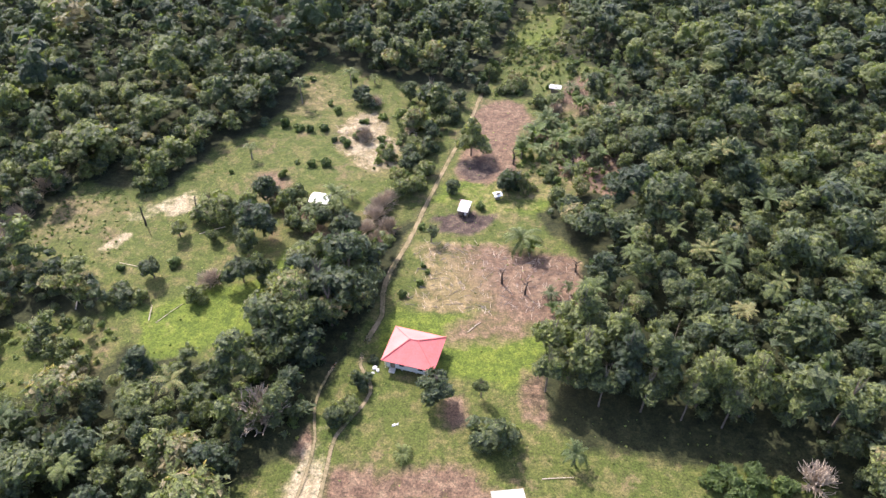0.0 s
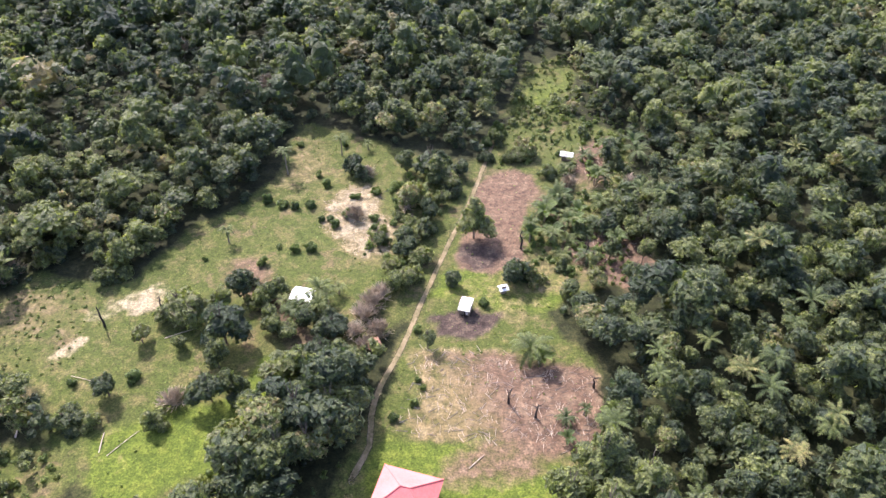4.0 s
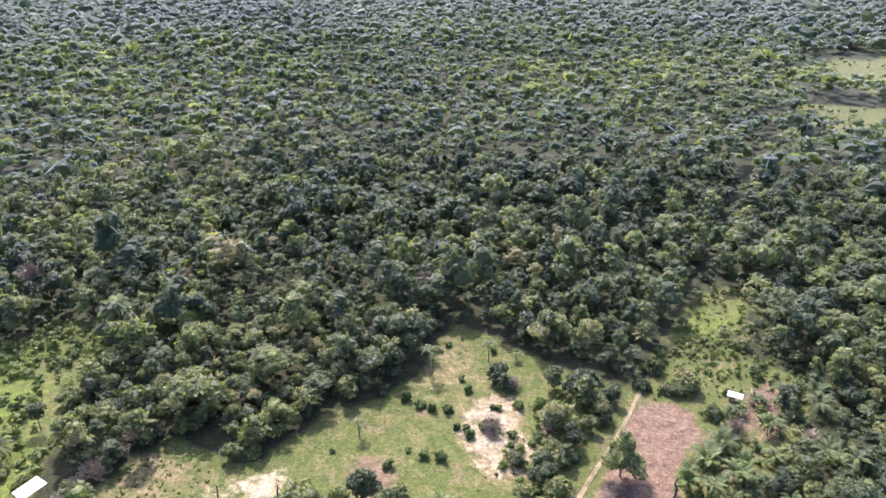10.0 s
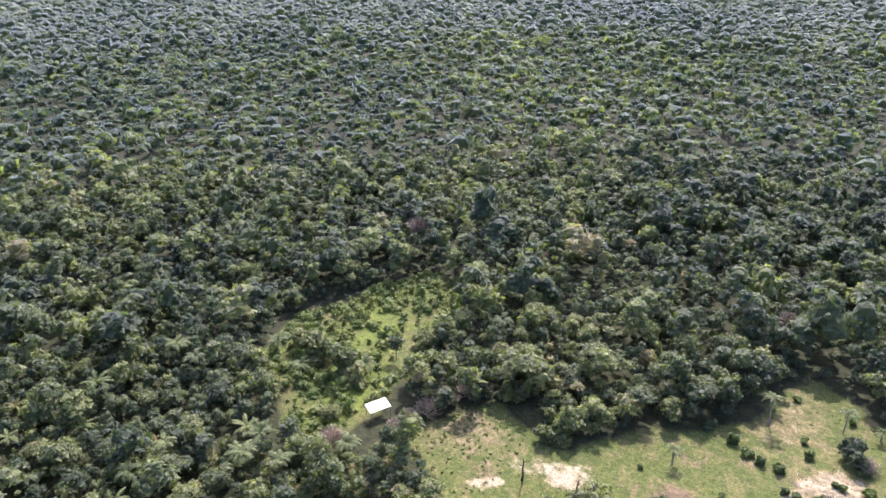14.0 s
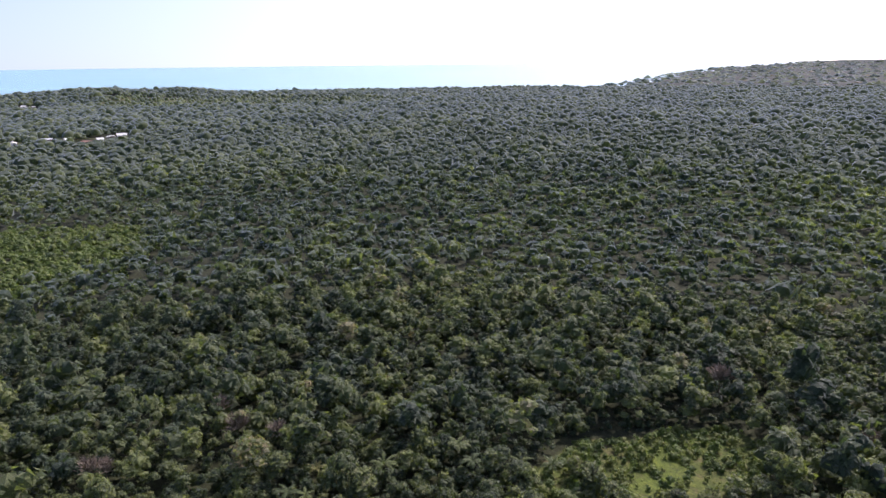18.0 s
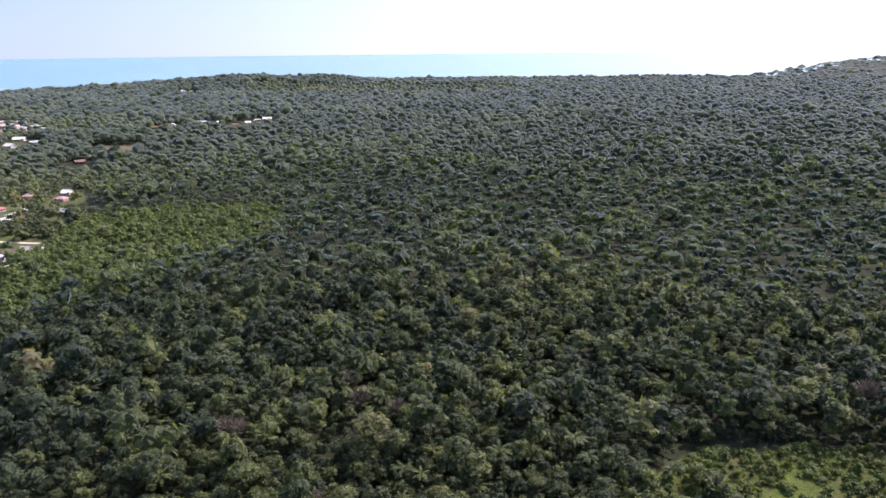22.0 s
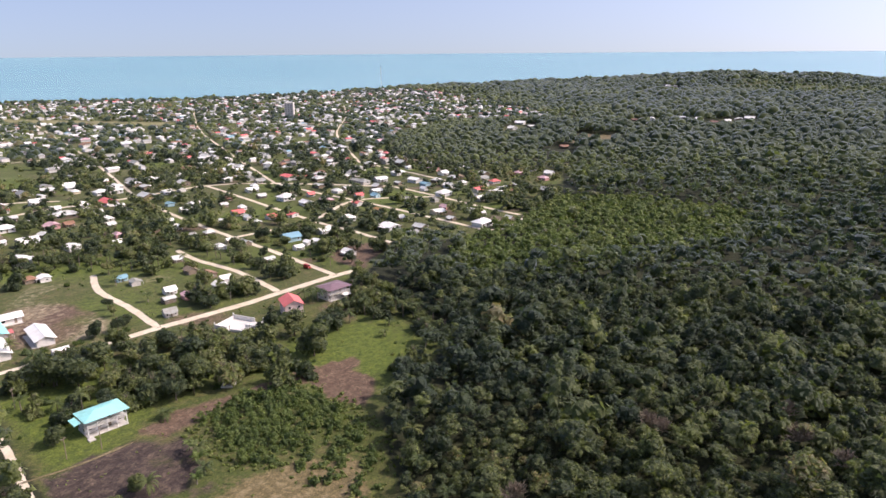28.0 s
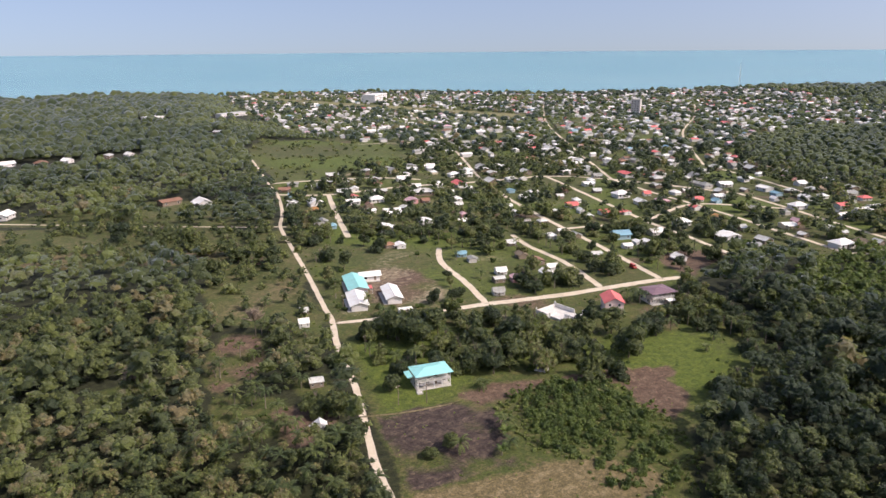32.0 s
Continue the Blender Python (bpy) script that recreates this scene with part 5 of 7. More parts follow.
def palm_trunk():
    bm = bmesh.new()
    p = Vector((0, 0, -0.05))
    for i in range(6):
        q = Vector((0.05 * math.sin(i * 0.6), 0.03 * i / 6, (i + 1) / 6))
        rod(bm, p, q, 0.12 - 0.008 * i, 0.105 - 0.008 * i, 7)
        p = q
    me = bm_mesh("trunk", bm)
    me.materials.append(m_palm_trunk)
    return me


PALM_TRUNK = palm_trunk()
plant_rng = random.Random(21)


def ground_z(x, y):
    return float(relief(x, y)) + 0.12 * float(wob(x, y, 9.0))


def tree(x, y, r, h, label="broadleaf tree with a rounded green crown", group="trees in the clearings"):
    root = thing("tree", label, "tree", pose(x, y, ground_z(x, y), 0, 0, plant_rng.uniform(0, 360)), group)
    t = place("trunk", plant_rng.choice(TRUNKS), None, root)
    t.scale = (max(0.9, r * 0.32), max(0.9, r * 0.32), h + 0.55 * r)
    c = place("crown", plant_rng.choice(CROWNS), None, root)
    c.location.z, c.scale = max(h - 0.3 * r, 0.0), (r, r * plant_rng.uniform(0.85, 1.1), r * plant_rng.uniform(0.85, 1.15))
    return root


def shrub(x, y, r, label="low rounded leafy shrub growing in the grass", group="shrubs in the clearings"):
    ob = place("shrub", plant_rng.choice(BUSHES), None, None, label, "shrub", group, "", pose(x, y, ground_z(x, y) - 0.1 * r, 0, 0, plant_rng.uniform(0, 360)))
    ob.scale = (r, r, r * plant_rng.uniform(0.8, 1.2))
    return ob


def dry_bush(x, y, r):
    ob = place("bare_bush", plant_rng.choice(TWIGS), None, None, "leafless grey-brown bush with many fine twigs", "bush", "bare bushes", "", pose(x, y, ground_z(x, y) - 0.05, 0, 0, plant_rng.uniform(0, 360)))
    ob.scale = (r * 1.1, r * 1.1, r * 1.3)
    return ob


def palm(x, y, r, h, label="palm with arching feathery green fronds", group="palms"):
    root = thing("palm", label, "palm", pose(x, y, ground_z(x, y), 0, 0, plant_rng.uniform(0, 360)), group)
    h = max(h, 0.5)
    t = place("trunk", PALM_TRUNK, None, root)
    t.scale = (1.6, 1.6, h)
    c = place("fronds", plant_rng.choice(FRONDS), None, root)
    c.location, c.scale = (0.05 * 1.6, 0.03 * 1.6, h - 0.1), (r * 1.15, r * 1.15, r * 1.2)
    return root


def banana_leaves(seed):
    """Broad leaves, each folded along its midrib, rising from the stem and arching over."""
    g = random.Random(seed)
    bm = bmesh.new()
    for i in range(9):
        a, up, length = i * 2.399 + g.uniform(-0.3, 0.3), g.uniform(0.75, 1.35), g.uniform(0.8, 1.15)
        out, side = Vector((math.cos(a), math.sin(a), 0)), Vector((-math.sin(a), math.cos(a), 0))
        p, rows = Vector((0, 0, 0)), []
        for j in range(8):
            t = j / 7
            w = 0.19 * length * math.sin(math.pi * min(1.0, 0.04 + 0.97 * t)) ** 0.6 * (1 if t > 0.18 else 0.25)
            sag = Vector((0, 0, 0.3 * w + g.uniform(-0.02, 0.02)))
            rows.append([bm.verts.new(p + side * w + sag), bm.verts.new(p), bm.verts.new(p - side * w + sag)])
            lean = up - 1.7 * t ** 1.5
            p = p + (out * math.cos(lean) + Vector((0, 0, math.sin(lean)))) * length / 7
        for q, r in zip(rows, rows[1:]):
            bm.faces.new((q[0], q[1], r[1], r[0]))
            bm.faces.new((q[1], q[2], r[2], r[1]))
    me = bm_mesh("leaves", bm)
    me.materials.append(m_bush_own)
    return me


BANANA = [banana_leaves(s) for s in (1, 2, 3)]


def banana_plant(x, y, r, h):
    root = thing("banana_plant", "banana plant with broad arching bright green leaves", "banana plant", pose(x, y, ground_z(x, y), 0, 0, plant_rng.uniform(0, 360)), "banana plants")
    t = place("stem", PALM_TRUNK, None, root)
    t.scale = (1.7, 1.7, h)
    c = place("leaves", plant_rng.choice(BANANA), None, root)
    c.location, c.scale = (0.08, 0.05, h - 0.15), (1.2 * r, 1.2 * r, 1.3 * r)


for row in YARD_TREES + ORCHARD_TREES + TRACK_TREES:
    tree(*row)
for row in ((21.5, 123.7, 3.2, 2.0), (18.0, 117.6, 3.4, 1.8), (14.3, 110.3, 2.9, 1.9), (23.9, 115.0, 3.0, 1.5), (30.8, 132.1, 2.8, 1.8), (19.3, 111.4, 2.8, 1.4), (42.0, 147.0, 3.2, 2.6), (25.6, 119.5, 2.6, 1.5), (14.6, 76.2, 2.7, 1.5), (18.2, 60.2, 1.7, 1.0), (26.4, 65.2, 2.5, 1.6), (33.0, 110.0, 2.7, 1.6), (-107.7, -139.6, 2.4, 1.5), (-104.4, -132.3, 2.6, 1.6), (-98.4, -126.3, 2.2, 1.2), (-130.5, -81.5, 2.6, 1.8)):
    banana_plant(*row)
for row in ((40.6, 179.0, 3.6, 7.5), (33.1, 190.9, 3.2, 6.5), (45.2, 177.5, 3.8, 8.0), (36.1, 174.6, 3.3, 7.0), (59.0, 179.1, 3.6, 8.5), (42.0, 171.5, 3.2, 7.0)):
    palm(*row)
for row in ((37.5, 104.0, 2.6, 4.0), (31.0, 105.5, 2.2, 3.2), (27.0, 103.0, 1.9, 2.6), (39.0, 111.5, 2.8, 4.6), (34.5, 98.5, 2.4, 3.4), (29.5, 113.0, 1.8, 2.8)):
    tree(*row, "slender young tree standing on bare cleared soil", "trees on the cleared soil")
for gx_, gy_, gr_, gh_ in GROVE_TREES + GROVE_TREES_2:
    tree(gx_, gy_, gr_ * 1.05, gh_ + 0.6, "tall dark-green broadleaf tree of a shady grove", "trees of the grove")
for row in [(16.5, 46.5, 4.2, 5.5), (15.6, 41.8, 3.2, 3.6), (21.5, 43.5, 4.4, 6.5), (28, 42.5, 4.0, 6.5), (34.5, 41.5, 4.6, 7.0), (41, 39.5, 4.0, 6.0), (21, 50.5, 4.6, 7.0),
            (24.5, 39.0, 3.2, 4.0), (31.5, 38.2, 3.4, 3.6), (38.0, 36.8, 3.0, 3.8), (44.5, 35.6, 3.3, 3.6), (27.5, 48, 4.4, 7.5), (48, 38, 4.2, 6.5), (55, 36.5, 4.0, 6.5), (62, 35.5, 4.2, 6.0)]:
    tree(*row[:3], row[3] + 3.0, "tall leafy tree at the forest's edge", "trees of the forest edge")
for row in [(-103.0, -211.0, 4.2, 2.5), (-110.7, -209.5, 5.0, 3.0), (-113.5, -218.0, 4.6, 2.5), (-120.6, -212.0, 5.6, 3.5), (-129.6, -209.0, 5.2, 3.5), (-119.0, -203.0, 5.0, 3.0), (-131.0, -214.5, 4.4, 2.5)]:
    tree(*row, "tall dark-green broadleaf tree of a shady grove", "trees of the grove")
for row in [(-73.0, -391.0, 8.5, 3.5), (-84.0, -369.0, 7.5, 3.0), (-66.0, -386.0, 6.5, 3.0), (-95.0, -346.0, 6.5, 4.0), (-104.6, -326.0, 7.0, 4.5), (-95.5, -334.0, 7.0, 4.0), (-53.4, -408.0, 7.0, 2.5), (-79.5, -326.0, 5.0, 2.5), (-106.0, -314.0, 5.5, 3.5), (-86.0, -352.0, 5.5, 3.0)]:
    tree(*row, "broad spreading pasture tree with dark foliage", "trees in the pasture")
for row in [(-85.4, -266.0, 3.4, 2.5), (-71.7, -223.0, 3.4, 3.0), (-75.0, -215.0, 3.0, 2.5), (-64.4, -218.0, 3.2, 2.5), (-31.8, -269.0, 4.0, 3.5), (-26.0, -212.0, 3.6, 3.5), (-48.5, -172.0, 3.4, 2.0), (-57.0, -171.5, 3.0, 2.5), (-66.0, -147.0, 3.0, 2.5), (-83.0, -232.0, 3.4, 3.0), (-86.5, -227.0, 3.0, 2.5)]:
    palm(*row, "palm with yellow-green fronds beside the dirt road", "palms by the road")
for row in TALL_TRACK_TREES:
    tree(*row, "tall dark-green tree of the grove beside the track", "tall trees beside the track")
for x, y, r in ((40.5, 25.5, 2.6), (44.0, 23.5, 3.0), (47.5, 26.0, 2.8), (51.0, 24.5, 2.4), (43.0, 27.0, 2.2)):
    shrub(x, y, r, "bright yellow-green bush beside the forest edge")
for row in SHELTER_TREES:
    tree(*row)
for row in ORCHARD_SHRUBS:
    shrub(*row[:3])
for row in YELLOW_SHRUBS:
    shrub(*row[:3], "yellow-green leafy shrub growing in the grass")
for row in DRY_BUSHES:
    if math.hypot(row[0] + 102, row[1] - 72) > 5.5:
        dry_bush(*row[:3])
for row in PALMS + SHELTER_PALMS + TOWN_PALMS:
    palm(*row)


def snag(x, y, r, h):
    """A dead standing trunk with broken limbs."""
    rnd = random.Random(int(x * 7))
    bm = bmesh.new()
    p = Vector((0, 0, -0.1))
    for i in range(4):
        q = Vector((rnd.uniform(-0.25, 0.25) * (i + 1) / 2, rnd.uniform(-0.2, 0.2), h * (i + 1) / 4))
        rod(bm, p, q, 0.26 - 0.045 * i, 0.22 - 0.045 * i, 7)
        p = q
    for i in range(3):
        z = h * rnd.uniform(0.6, 0.95)
        a = rnd.uniform(0, 6.28)
        rod(bm, (0, 0, z), (math.cos(a) * 0.9, math.sin(a) * 0.9, z + 0.7), 0.09, 0.04, 5)
    place("dead_tree", bm_mesh("dead_tree", bm), m_char, None, "dark bare trunk of a dead standing tree", "dead tree", "dead trees", "", pose(x, y, ground_z(x, y)))


for row in SNAGS:
    snag(*row)

# felled sticks and brush on the cut ground, dry stalks on the burnt ground
rng = np.random.default_rng(77)


def litter_sticks(name, poly, count, length, thick, mat, label):
    xs, ys = np.array([q[0] for q in poly]), np.array([q[1] for q in poly])
    vs, fs, ts = [], [], []
    while len(vs) < count * 6:
        x, y = rng.uniform(xs.min(), xs.max()), rng.uniform(ys.min(), ys.max())
        if inside(poly, np.array([x]), np.array([y]))[0] < 0.5:
            continue
        a, L, t, e = rng.uniform(0, 6.28), length * rng.uniform(0.3, 1.2), thick * rng.uniform(0.5, 1.4), rng.uniform(0, 0.08)
        d, s = np.array([math.cos(a) * math.cos(e), math.sin(a) * math.cos(e), math.sin(e)]), np.array([-math.sin(a), math.cos(a), 0])
        o = np.array([x, y, ground_z(x, y) + t * 0.6])
        k = len(vs)
        for at in (0, 1):
            vs += [o + d * L * at + s * t, o + d * L * at - s * t, o + d * L * at + np.array([0, 0, t * 1.6])]
        fs += [(k, k + 1, k + 4), (k, k + 4, k + 3), (k + 1, k + 2, k + 5), (k + 1, k + 5, k + 4), (k + 2, k, k + 3), (k + 2, k + 3, k + 5)]
        ts += [rng.random()] * 6
    place(name, np_mesh(name, vs, fs, False, tint=ts), mat, label=label, category="brushwood", kind="stuff")


litter_sticks("cut_brush", SLASH, 430, 1.7, 0.035, m_stick, "felled dry branches lying over cut ground")
litter_sticks("brush_scraps", BROWN_EAST, 200, 2.0, 0.03, m_stick, "dry branches lying on bare brown soil")
litter_sticks("charred_brush", BURNT, 260, 1.5, 0.03, m_char, "charred sticks on burnt ground")
litter_sticks("pale_brush", PALE, 420, 1.2, 0.022, m_stick, "pale dry branches heaped in the meadow")


def log(a, b, r, label="pale felled log lying in the grass", mat=None):
    bm = bmesh.new()
    d = Vector(b) - Vector(a)
    r *= 0.4
    rod(bm, (0, 0, 0), (d.x * 0.5, d.y * 0.5, d.z + 0.05), r, r * 0.9, 8)
    rod(bm, (d.x * 0.5, d.y * 0.5, d.z + 0.05), d, r * 0.9, r * 0.7, 8)
    place("log", bm_mesh("log", bm), mat or m_stick, None, label, "log", "felled logs", "", pose(a[0], a[1], ground_z(a[0], a[1]) + r * 0.8))


for a, b, r in (((-58.5, 54.8, 0), (-59.1, 58.6, 0.1), 0.22), ((-57.0, 54.3, 0), (-53.4, 59.2, 0.1), 0.14), ((2.0, 54.5, 0), (4.4, 57.0, 0.1), 0.16), ((-65.5, 69.0, 0), (-69.8, 70.0, 0.1), 0.16),
                ((-56.0, 79.5, 0), (-51.0, 82.0, 0.1), 0.2), ((-53.5, 87.5, 0), (-48.0, 86.5, 0.1), 0.24), ((-73.5, 57.0, 0), (-75.0, 63.0, 0.1), 0.3), ((14.0, 25.0, 0), (19.0, 25.4, 0.1), 0.15)):
    log(a, b, r)

# low growth over the clearings and the town edge
def scatter(name, polys, cell, chance, r_lo, r_hi, templates, mat, label, category, ok=None, tint=(0.1, 0.9), sink=0.15, lift_h=0.0):
    X, Y = [], []
    for poly in polys:
        xs, ys = [q[0] for q in poly], [q[1] for q in poly]
        gx_, gy_ = np.meshgrid(np.arange(min(xs), max(xs), cell), np.arange(min(ys), max(ys), cell))
        x_, y_ = gx_.ravel() + rng.uniform(-0.5, 0.5, gx_.size) * cell, gy_.ravel() + rng.uniform(-0.5, 0.5, gx_.size) * cell
        s_ = (inside(poly, x_, y_) > 0.3) & (rng.random(x_.size) < chance * np.clip(0.6 + 0.9 * wob(x_, y_, 12.0, 7.0), 0.1, 1.6)) & ~on_road(x_, y_, 0.8)
        if ok is not None:
            s_ &= ok(x_, y_)
        X.append(x_[s_])
        Y.append(y_[s_])
    x_, y_ = np.concatenate(X), np.concatenate(Y)
    k = len(x_)
    r_ = rng.uniform(r_lo, r_hi, k)
    z_ = relief(x_, y_) - r_ * sink + lift_h * rng.uniform(0.5, 1.3, k)
    me = bake(name, templates, rng.integers(0, len(templates), k), np.stack([x_, y_, z_], 1), rng.uniform(0, 6.28, k), r_, r_ * rng.uniform(0.7, 1.15, k), rng.uniform(*tint, k))
    return place(name, me, mat, label=label, category=category, kind="stuff")


scatter("tangle", [TANGLE], 2.2, 1.0, 1.1, 2.7, crowns_mid, m_bush, "thick tangle of green bushes and vines", "thicket", None, (0.15, 0.75))
scatter("meadow_tufts", [ORCHARD, YARD, GLADE, SHELTER_GREEN], 1.9, 0.4, 0.12, 0.42, crowns_far, m_bush, "low weeds and grass tufts in the meadow", "weeds", None, (0.6, 1.0), 0.3)
scatter("yard_bushes", [[(14, 122), (13, 104), (22, 100), (34, 101), (42, 108), (40, 130), (42, 157), (30, 166), (16, 167), (3, 150), (16, 136)], [(-24, 104), (-14, 92), (-6, 112), (2, 138), (-8, 141), (-18, 128)]], 2.3, 0.72, 0.4, 1.8, crowns_mid, m_bush, "weedy bushes over the rough ground", "bushes", None, (0.0, 0.9))
scatter("green_bushes", [SOUTH_GREEN], 8.0, 0.5, 1.5, 4.5, crowns_far, m_leaf, "bushes and trees over the wet meadow", "bushes", None, (0.2, 0.8))
scatter("clearing_trees", [[(6, 142), (18, 134), (40, 130), (43, 160), (34, 178), (33, 200), (18, 196), (10, 170)]], 5.0, 0.75, 1.0, 2.9, crowns_mid, m_leaf, "young trees and bushes closing in on the rough clearing", "trees", lambda a_, b_: (np.hypot(a_ - 27.5, b_ - 141) > 7) & (np.hypot(a_ - 20, b_ - 178) > 9) & (np.hypot(a_ - 34, b_ - 148) > 5), (0.3, 0.93), 0.1, 1.6)
scatter("clearing_weeds", [[(0, 112), (14, 106), (24, 98), (42, 96), (44, 130), (42, 160), (30, 200), (14, 190), (6, 150)]], 1.7, 0.75, 0.3, 1.1, crowns_mid, m_bush, "tall olive weeds over rough ground", "weeds", lambda a_, b_: inside(BROWN, a_, b_) < 0, (0.45, 1.0), 0.15)
scatter("rough_trees", [ROUGH_WEST], 8.0, 0.6, 1.4, 4.2, crowns_mid, m_leaf, "bushes and low trees over rough grass", "scrub", None, (0.2, 0.8), 0.1, 1.5)
scatter("scrub", [SCRUB], 5.6, 0.85, 1.0, 4.4, crowns_mid, m_leaf, "bushes and low trees over dry pasture", "scrub", None, (0.15, 0.75), 0.1, 2.2)
scatter("field_tufts", [FALLOW, BURNT, PLOUGHED, RED_LANE], 2.2, 0.3, 0.2, 0.7, crowns_far, m_bush, "sparse weeds on fallow ground", "weeds", None, (0.6, 1.0), 0.3)

scatter("rough_bushes", [SHELTER_GREEN], 2.6, 0.95, 0.5, 2.9, crowns_mid, m_bush, "bushes over rough grass", "bushes", lambda a_, b_: np.hypot(a_ + 102, b_ - 72) > 6, (0.2, 1.0), 0.1, 0.3)
scatter("scrub_bushes", [SW_SCRUB, [(-44, 46), (-34, 62), (-26, 62), (-24, 30), (-31, 26)]], 2.0, 0.8, 0.4, 1.7, crowns_mid, m_bush, "bushes and tall weeds beside the grove", "bushes", None, (0.4, 1.0), 0.2)
scatter("scrub_trees", [SW_SCRUB, [(-104, 46), (-98, 66), (-88, 68), (-84, 54), (-90, 42)]], 4.0, 0.85, 1.3, 3.2, crowns_mid, m_leaf, "leafy young trees over rough grass", "trees", None, (0.35, 0.9), 0.1, 1.6)
scatter("glade_bushes", [GLADE], 2.8, 0.8, 0.5, 1.8, crowns_mid, m_bush, "bushes closing in on a small glade", "bushes", lambda a_, b_: np.hypot(a_ - 20, b_ - 178) > 8, (0.4, 1.0), 0.1, 0.3)
scatter("rank_grass", [[(-99, 58), (-97, 72), (-95, 81), (-88, 97), (-76, 93), (-71, 82), (-72, 70), (-84, 62)]], 1.4, 0.7, 0.25, 0.7, crowns_far, m_bush, "rank olive-green grass of a rough field", "grass", None, (0.3, 1.0), 0.35)
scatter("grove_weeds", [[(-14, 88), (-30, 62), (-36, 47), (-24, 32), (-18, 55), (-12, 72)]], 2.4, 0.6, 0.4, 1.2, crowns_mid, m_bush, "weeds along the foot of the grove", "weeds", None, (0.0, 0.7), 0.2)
east = [(15, 104), (30, 102), (38, 108), (38, 150), (28, 150), (18, 126)]
near_shack = [(27, 127), (20, 116)]
count = 0
while count < 34:
    ex_, ey_ = plant_rng.uniform(12, 42), plant_rng.uniform(100, 152)
    if float(inside(east, ex_, ey_)) > 1 and min(math.hypot(ex_ - a_, ey_ - b_) for a_, b_ in near_shack) > 5:
        palm(ex_, ey_, plant_rng.uniform(1.6, 3.0), plant_rng.uniform(0.5, 2.2), "young spiky palm growing on bare soil", "young palms")
        count += 1

scatter("low_tangle", [[(-112, -149), (-140, -152), (-156, -139), (-151, -116), (-140, -98), (-126, -78), (-106, -80), (-106, -96), (-112, -114), (-106, -123)]], 1.7, 0.95, 0.5, 1.5, crowns_far, m_bush, "knee-high bright green weeds and vines", "weeds", None, (0.6, 1.0), 0.2)
scatter("slope_weeds", [GREEN_SLOPE], 3.4, 0.5, 0.4, 1.4, crowns_far, m_bush, "weeds and young bushes on a grassy slope", "weeds", None, (0.2, 1.0), 0.2)
scatter("roadside_weeds", WEST_GREENS, 3.0, 0.5, 0.4, 1.5, crowns_far, m_bush, "weeds and bushes in grassy openings", "weeds", None, (0.3, 1.0), 0.2)
scatter("field_bushes", [FAR_FIELD, FAR_FIELD, FAR_PASTURE], 8.0, 0.7, 0.8, 3.2, crowns_far, m_leaf, "bushes scattered over far fields", "bushes", None, (0.3, 0.9), 0.1, 0.6)

# garden round the small white-roofed house, and the hedge of trees along the track
for row in [(-36.5, 92.5, 2.4, 1.6), (-39.5, 88.5, 2.6, 2.0), (-37.0, 84.5, 2.2, 1.4), (-26.0, 86.0, 2.3, 1.2), (-30.0, 83.5, 2.6, 1.8), (-43.5, 90.5, 3.2, 2.8), (-47.0, 87.5, 3.0, 2.6), (-25.5, 81.0, 2.8, 2.2)]:
    tree(*row, "leafy garden tree beside the small white house", "trees round the white house")
for row in [(-26.6, 90.5, 2.0, 2.4), (-27.8, 87.3, 2.2, 2.8), (-33.6, 86.6, 1.9, 2.2), (-24.8, 92.8, 1.9, 1.8), (-35.4, 89.0, 1.8, 2.0)]:
    palm(*row, "small palm beside the white house", "palms round the white house")
for row in [(-12.6, 105.0, 2.6, 1.8), (-9.6, 111.5, 2.4, 1.6), (-7.6, 117.5, 2.8, 2.0), (-5.4, 123.0, 2.5, 1.8), (-3.6, 128.5, 2.9, 2.2), (-1.6, 134.0, 2.6, 2.0), (-15.0, 99.5, 2.4, 1.4), (-11.6, 114.5, 2.6, 1.6)]:
    tree(*row, "bushy tree in the row beside the dirt track", "trees along the track")

# ---- houses ----
def gable_roof(L, W, z, rise, over, thick=0.1):
    bm = bmesh.new()
    x, y = L / 2 + over, W / 2 + over
    drop = rise * over / (W / 2)
    for s in (1, -1):
        slab(bm, [(-x, 0, z + rise), (x, 0, z + rise), (x, s * y, z - drop), (-x, s * y, z - drop)], thick)
    return bm


def hip_roof(L, W, z, rise, over, thick=0.1):
    bm = bmesh.new()
    x, y, k = L / 2 + over, W / 2 + over, max(L - W, 0.5) / 2
    drop = rise * over / (W / 2)
    a, b = (-k, 0, z + rise), (k, 0, z + rise)
    c = [(-x, -y, z - drop), (x, -y, z - drop), (x, y, z - drop), (-x, y, z - drop)]
    slab(bm, [c[0], c[1], b, a], thick)
    slab(bm, [c[2], c[3], a, b], thick)
    slab(bm, [c[1], c[2], b], thick)
    slab(bm, [c[3], c[0], a], thick)
    return bm


def wall_body(L, W, h, rise=0.0, z0=0.0):
    """Four walls as one closed body; with a rise, the ends go up into gables."""
    bm = bmesh.new()
    x, y = L / 2, W / 2
    ring = [(-y, z0), (y, z0), (y, h)] + ([(0, h + rise)] if rise else []) + [(-y, h)]
    lo, hi = [bm.verts.new((-x, p, q)) for p, q in ring], [bm.verts.new((x, p, q)) for p, q in ring]
    bm.faces.new(lo)
    bm.faces.new(hi[::-1])
    for i in range(len(ring)):
        j = (i + 1) % len(ring)
        bm.faces.new((lo[i], hi[i], hi[j], lo[j]))
    return bm


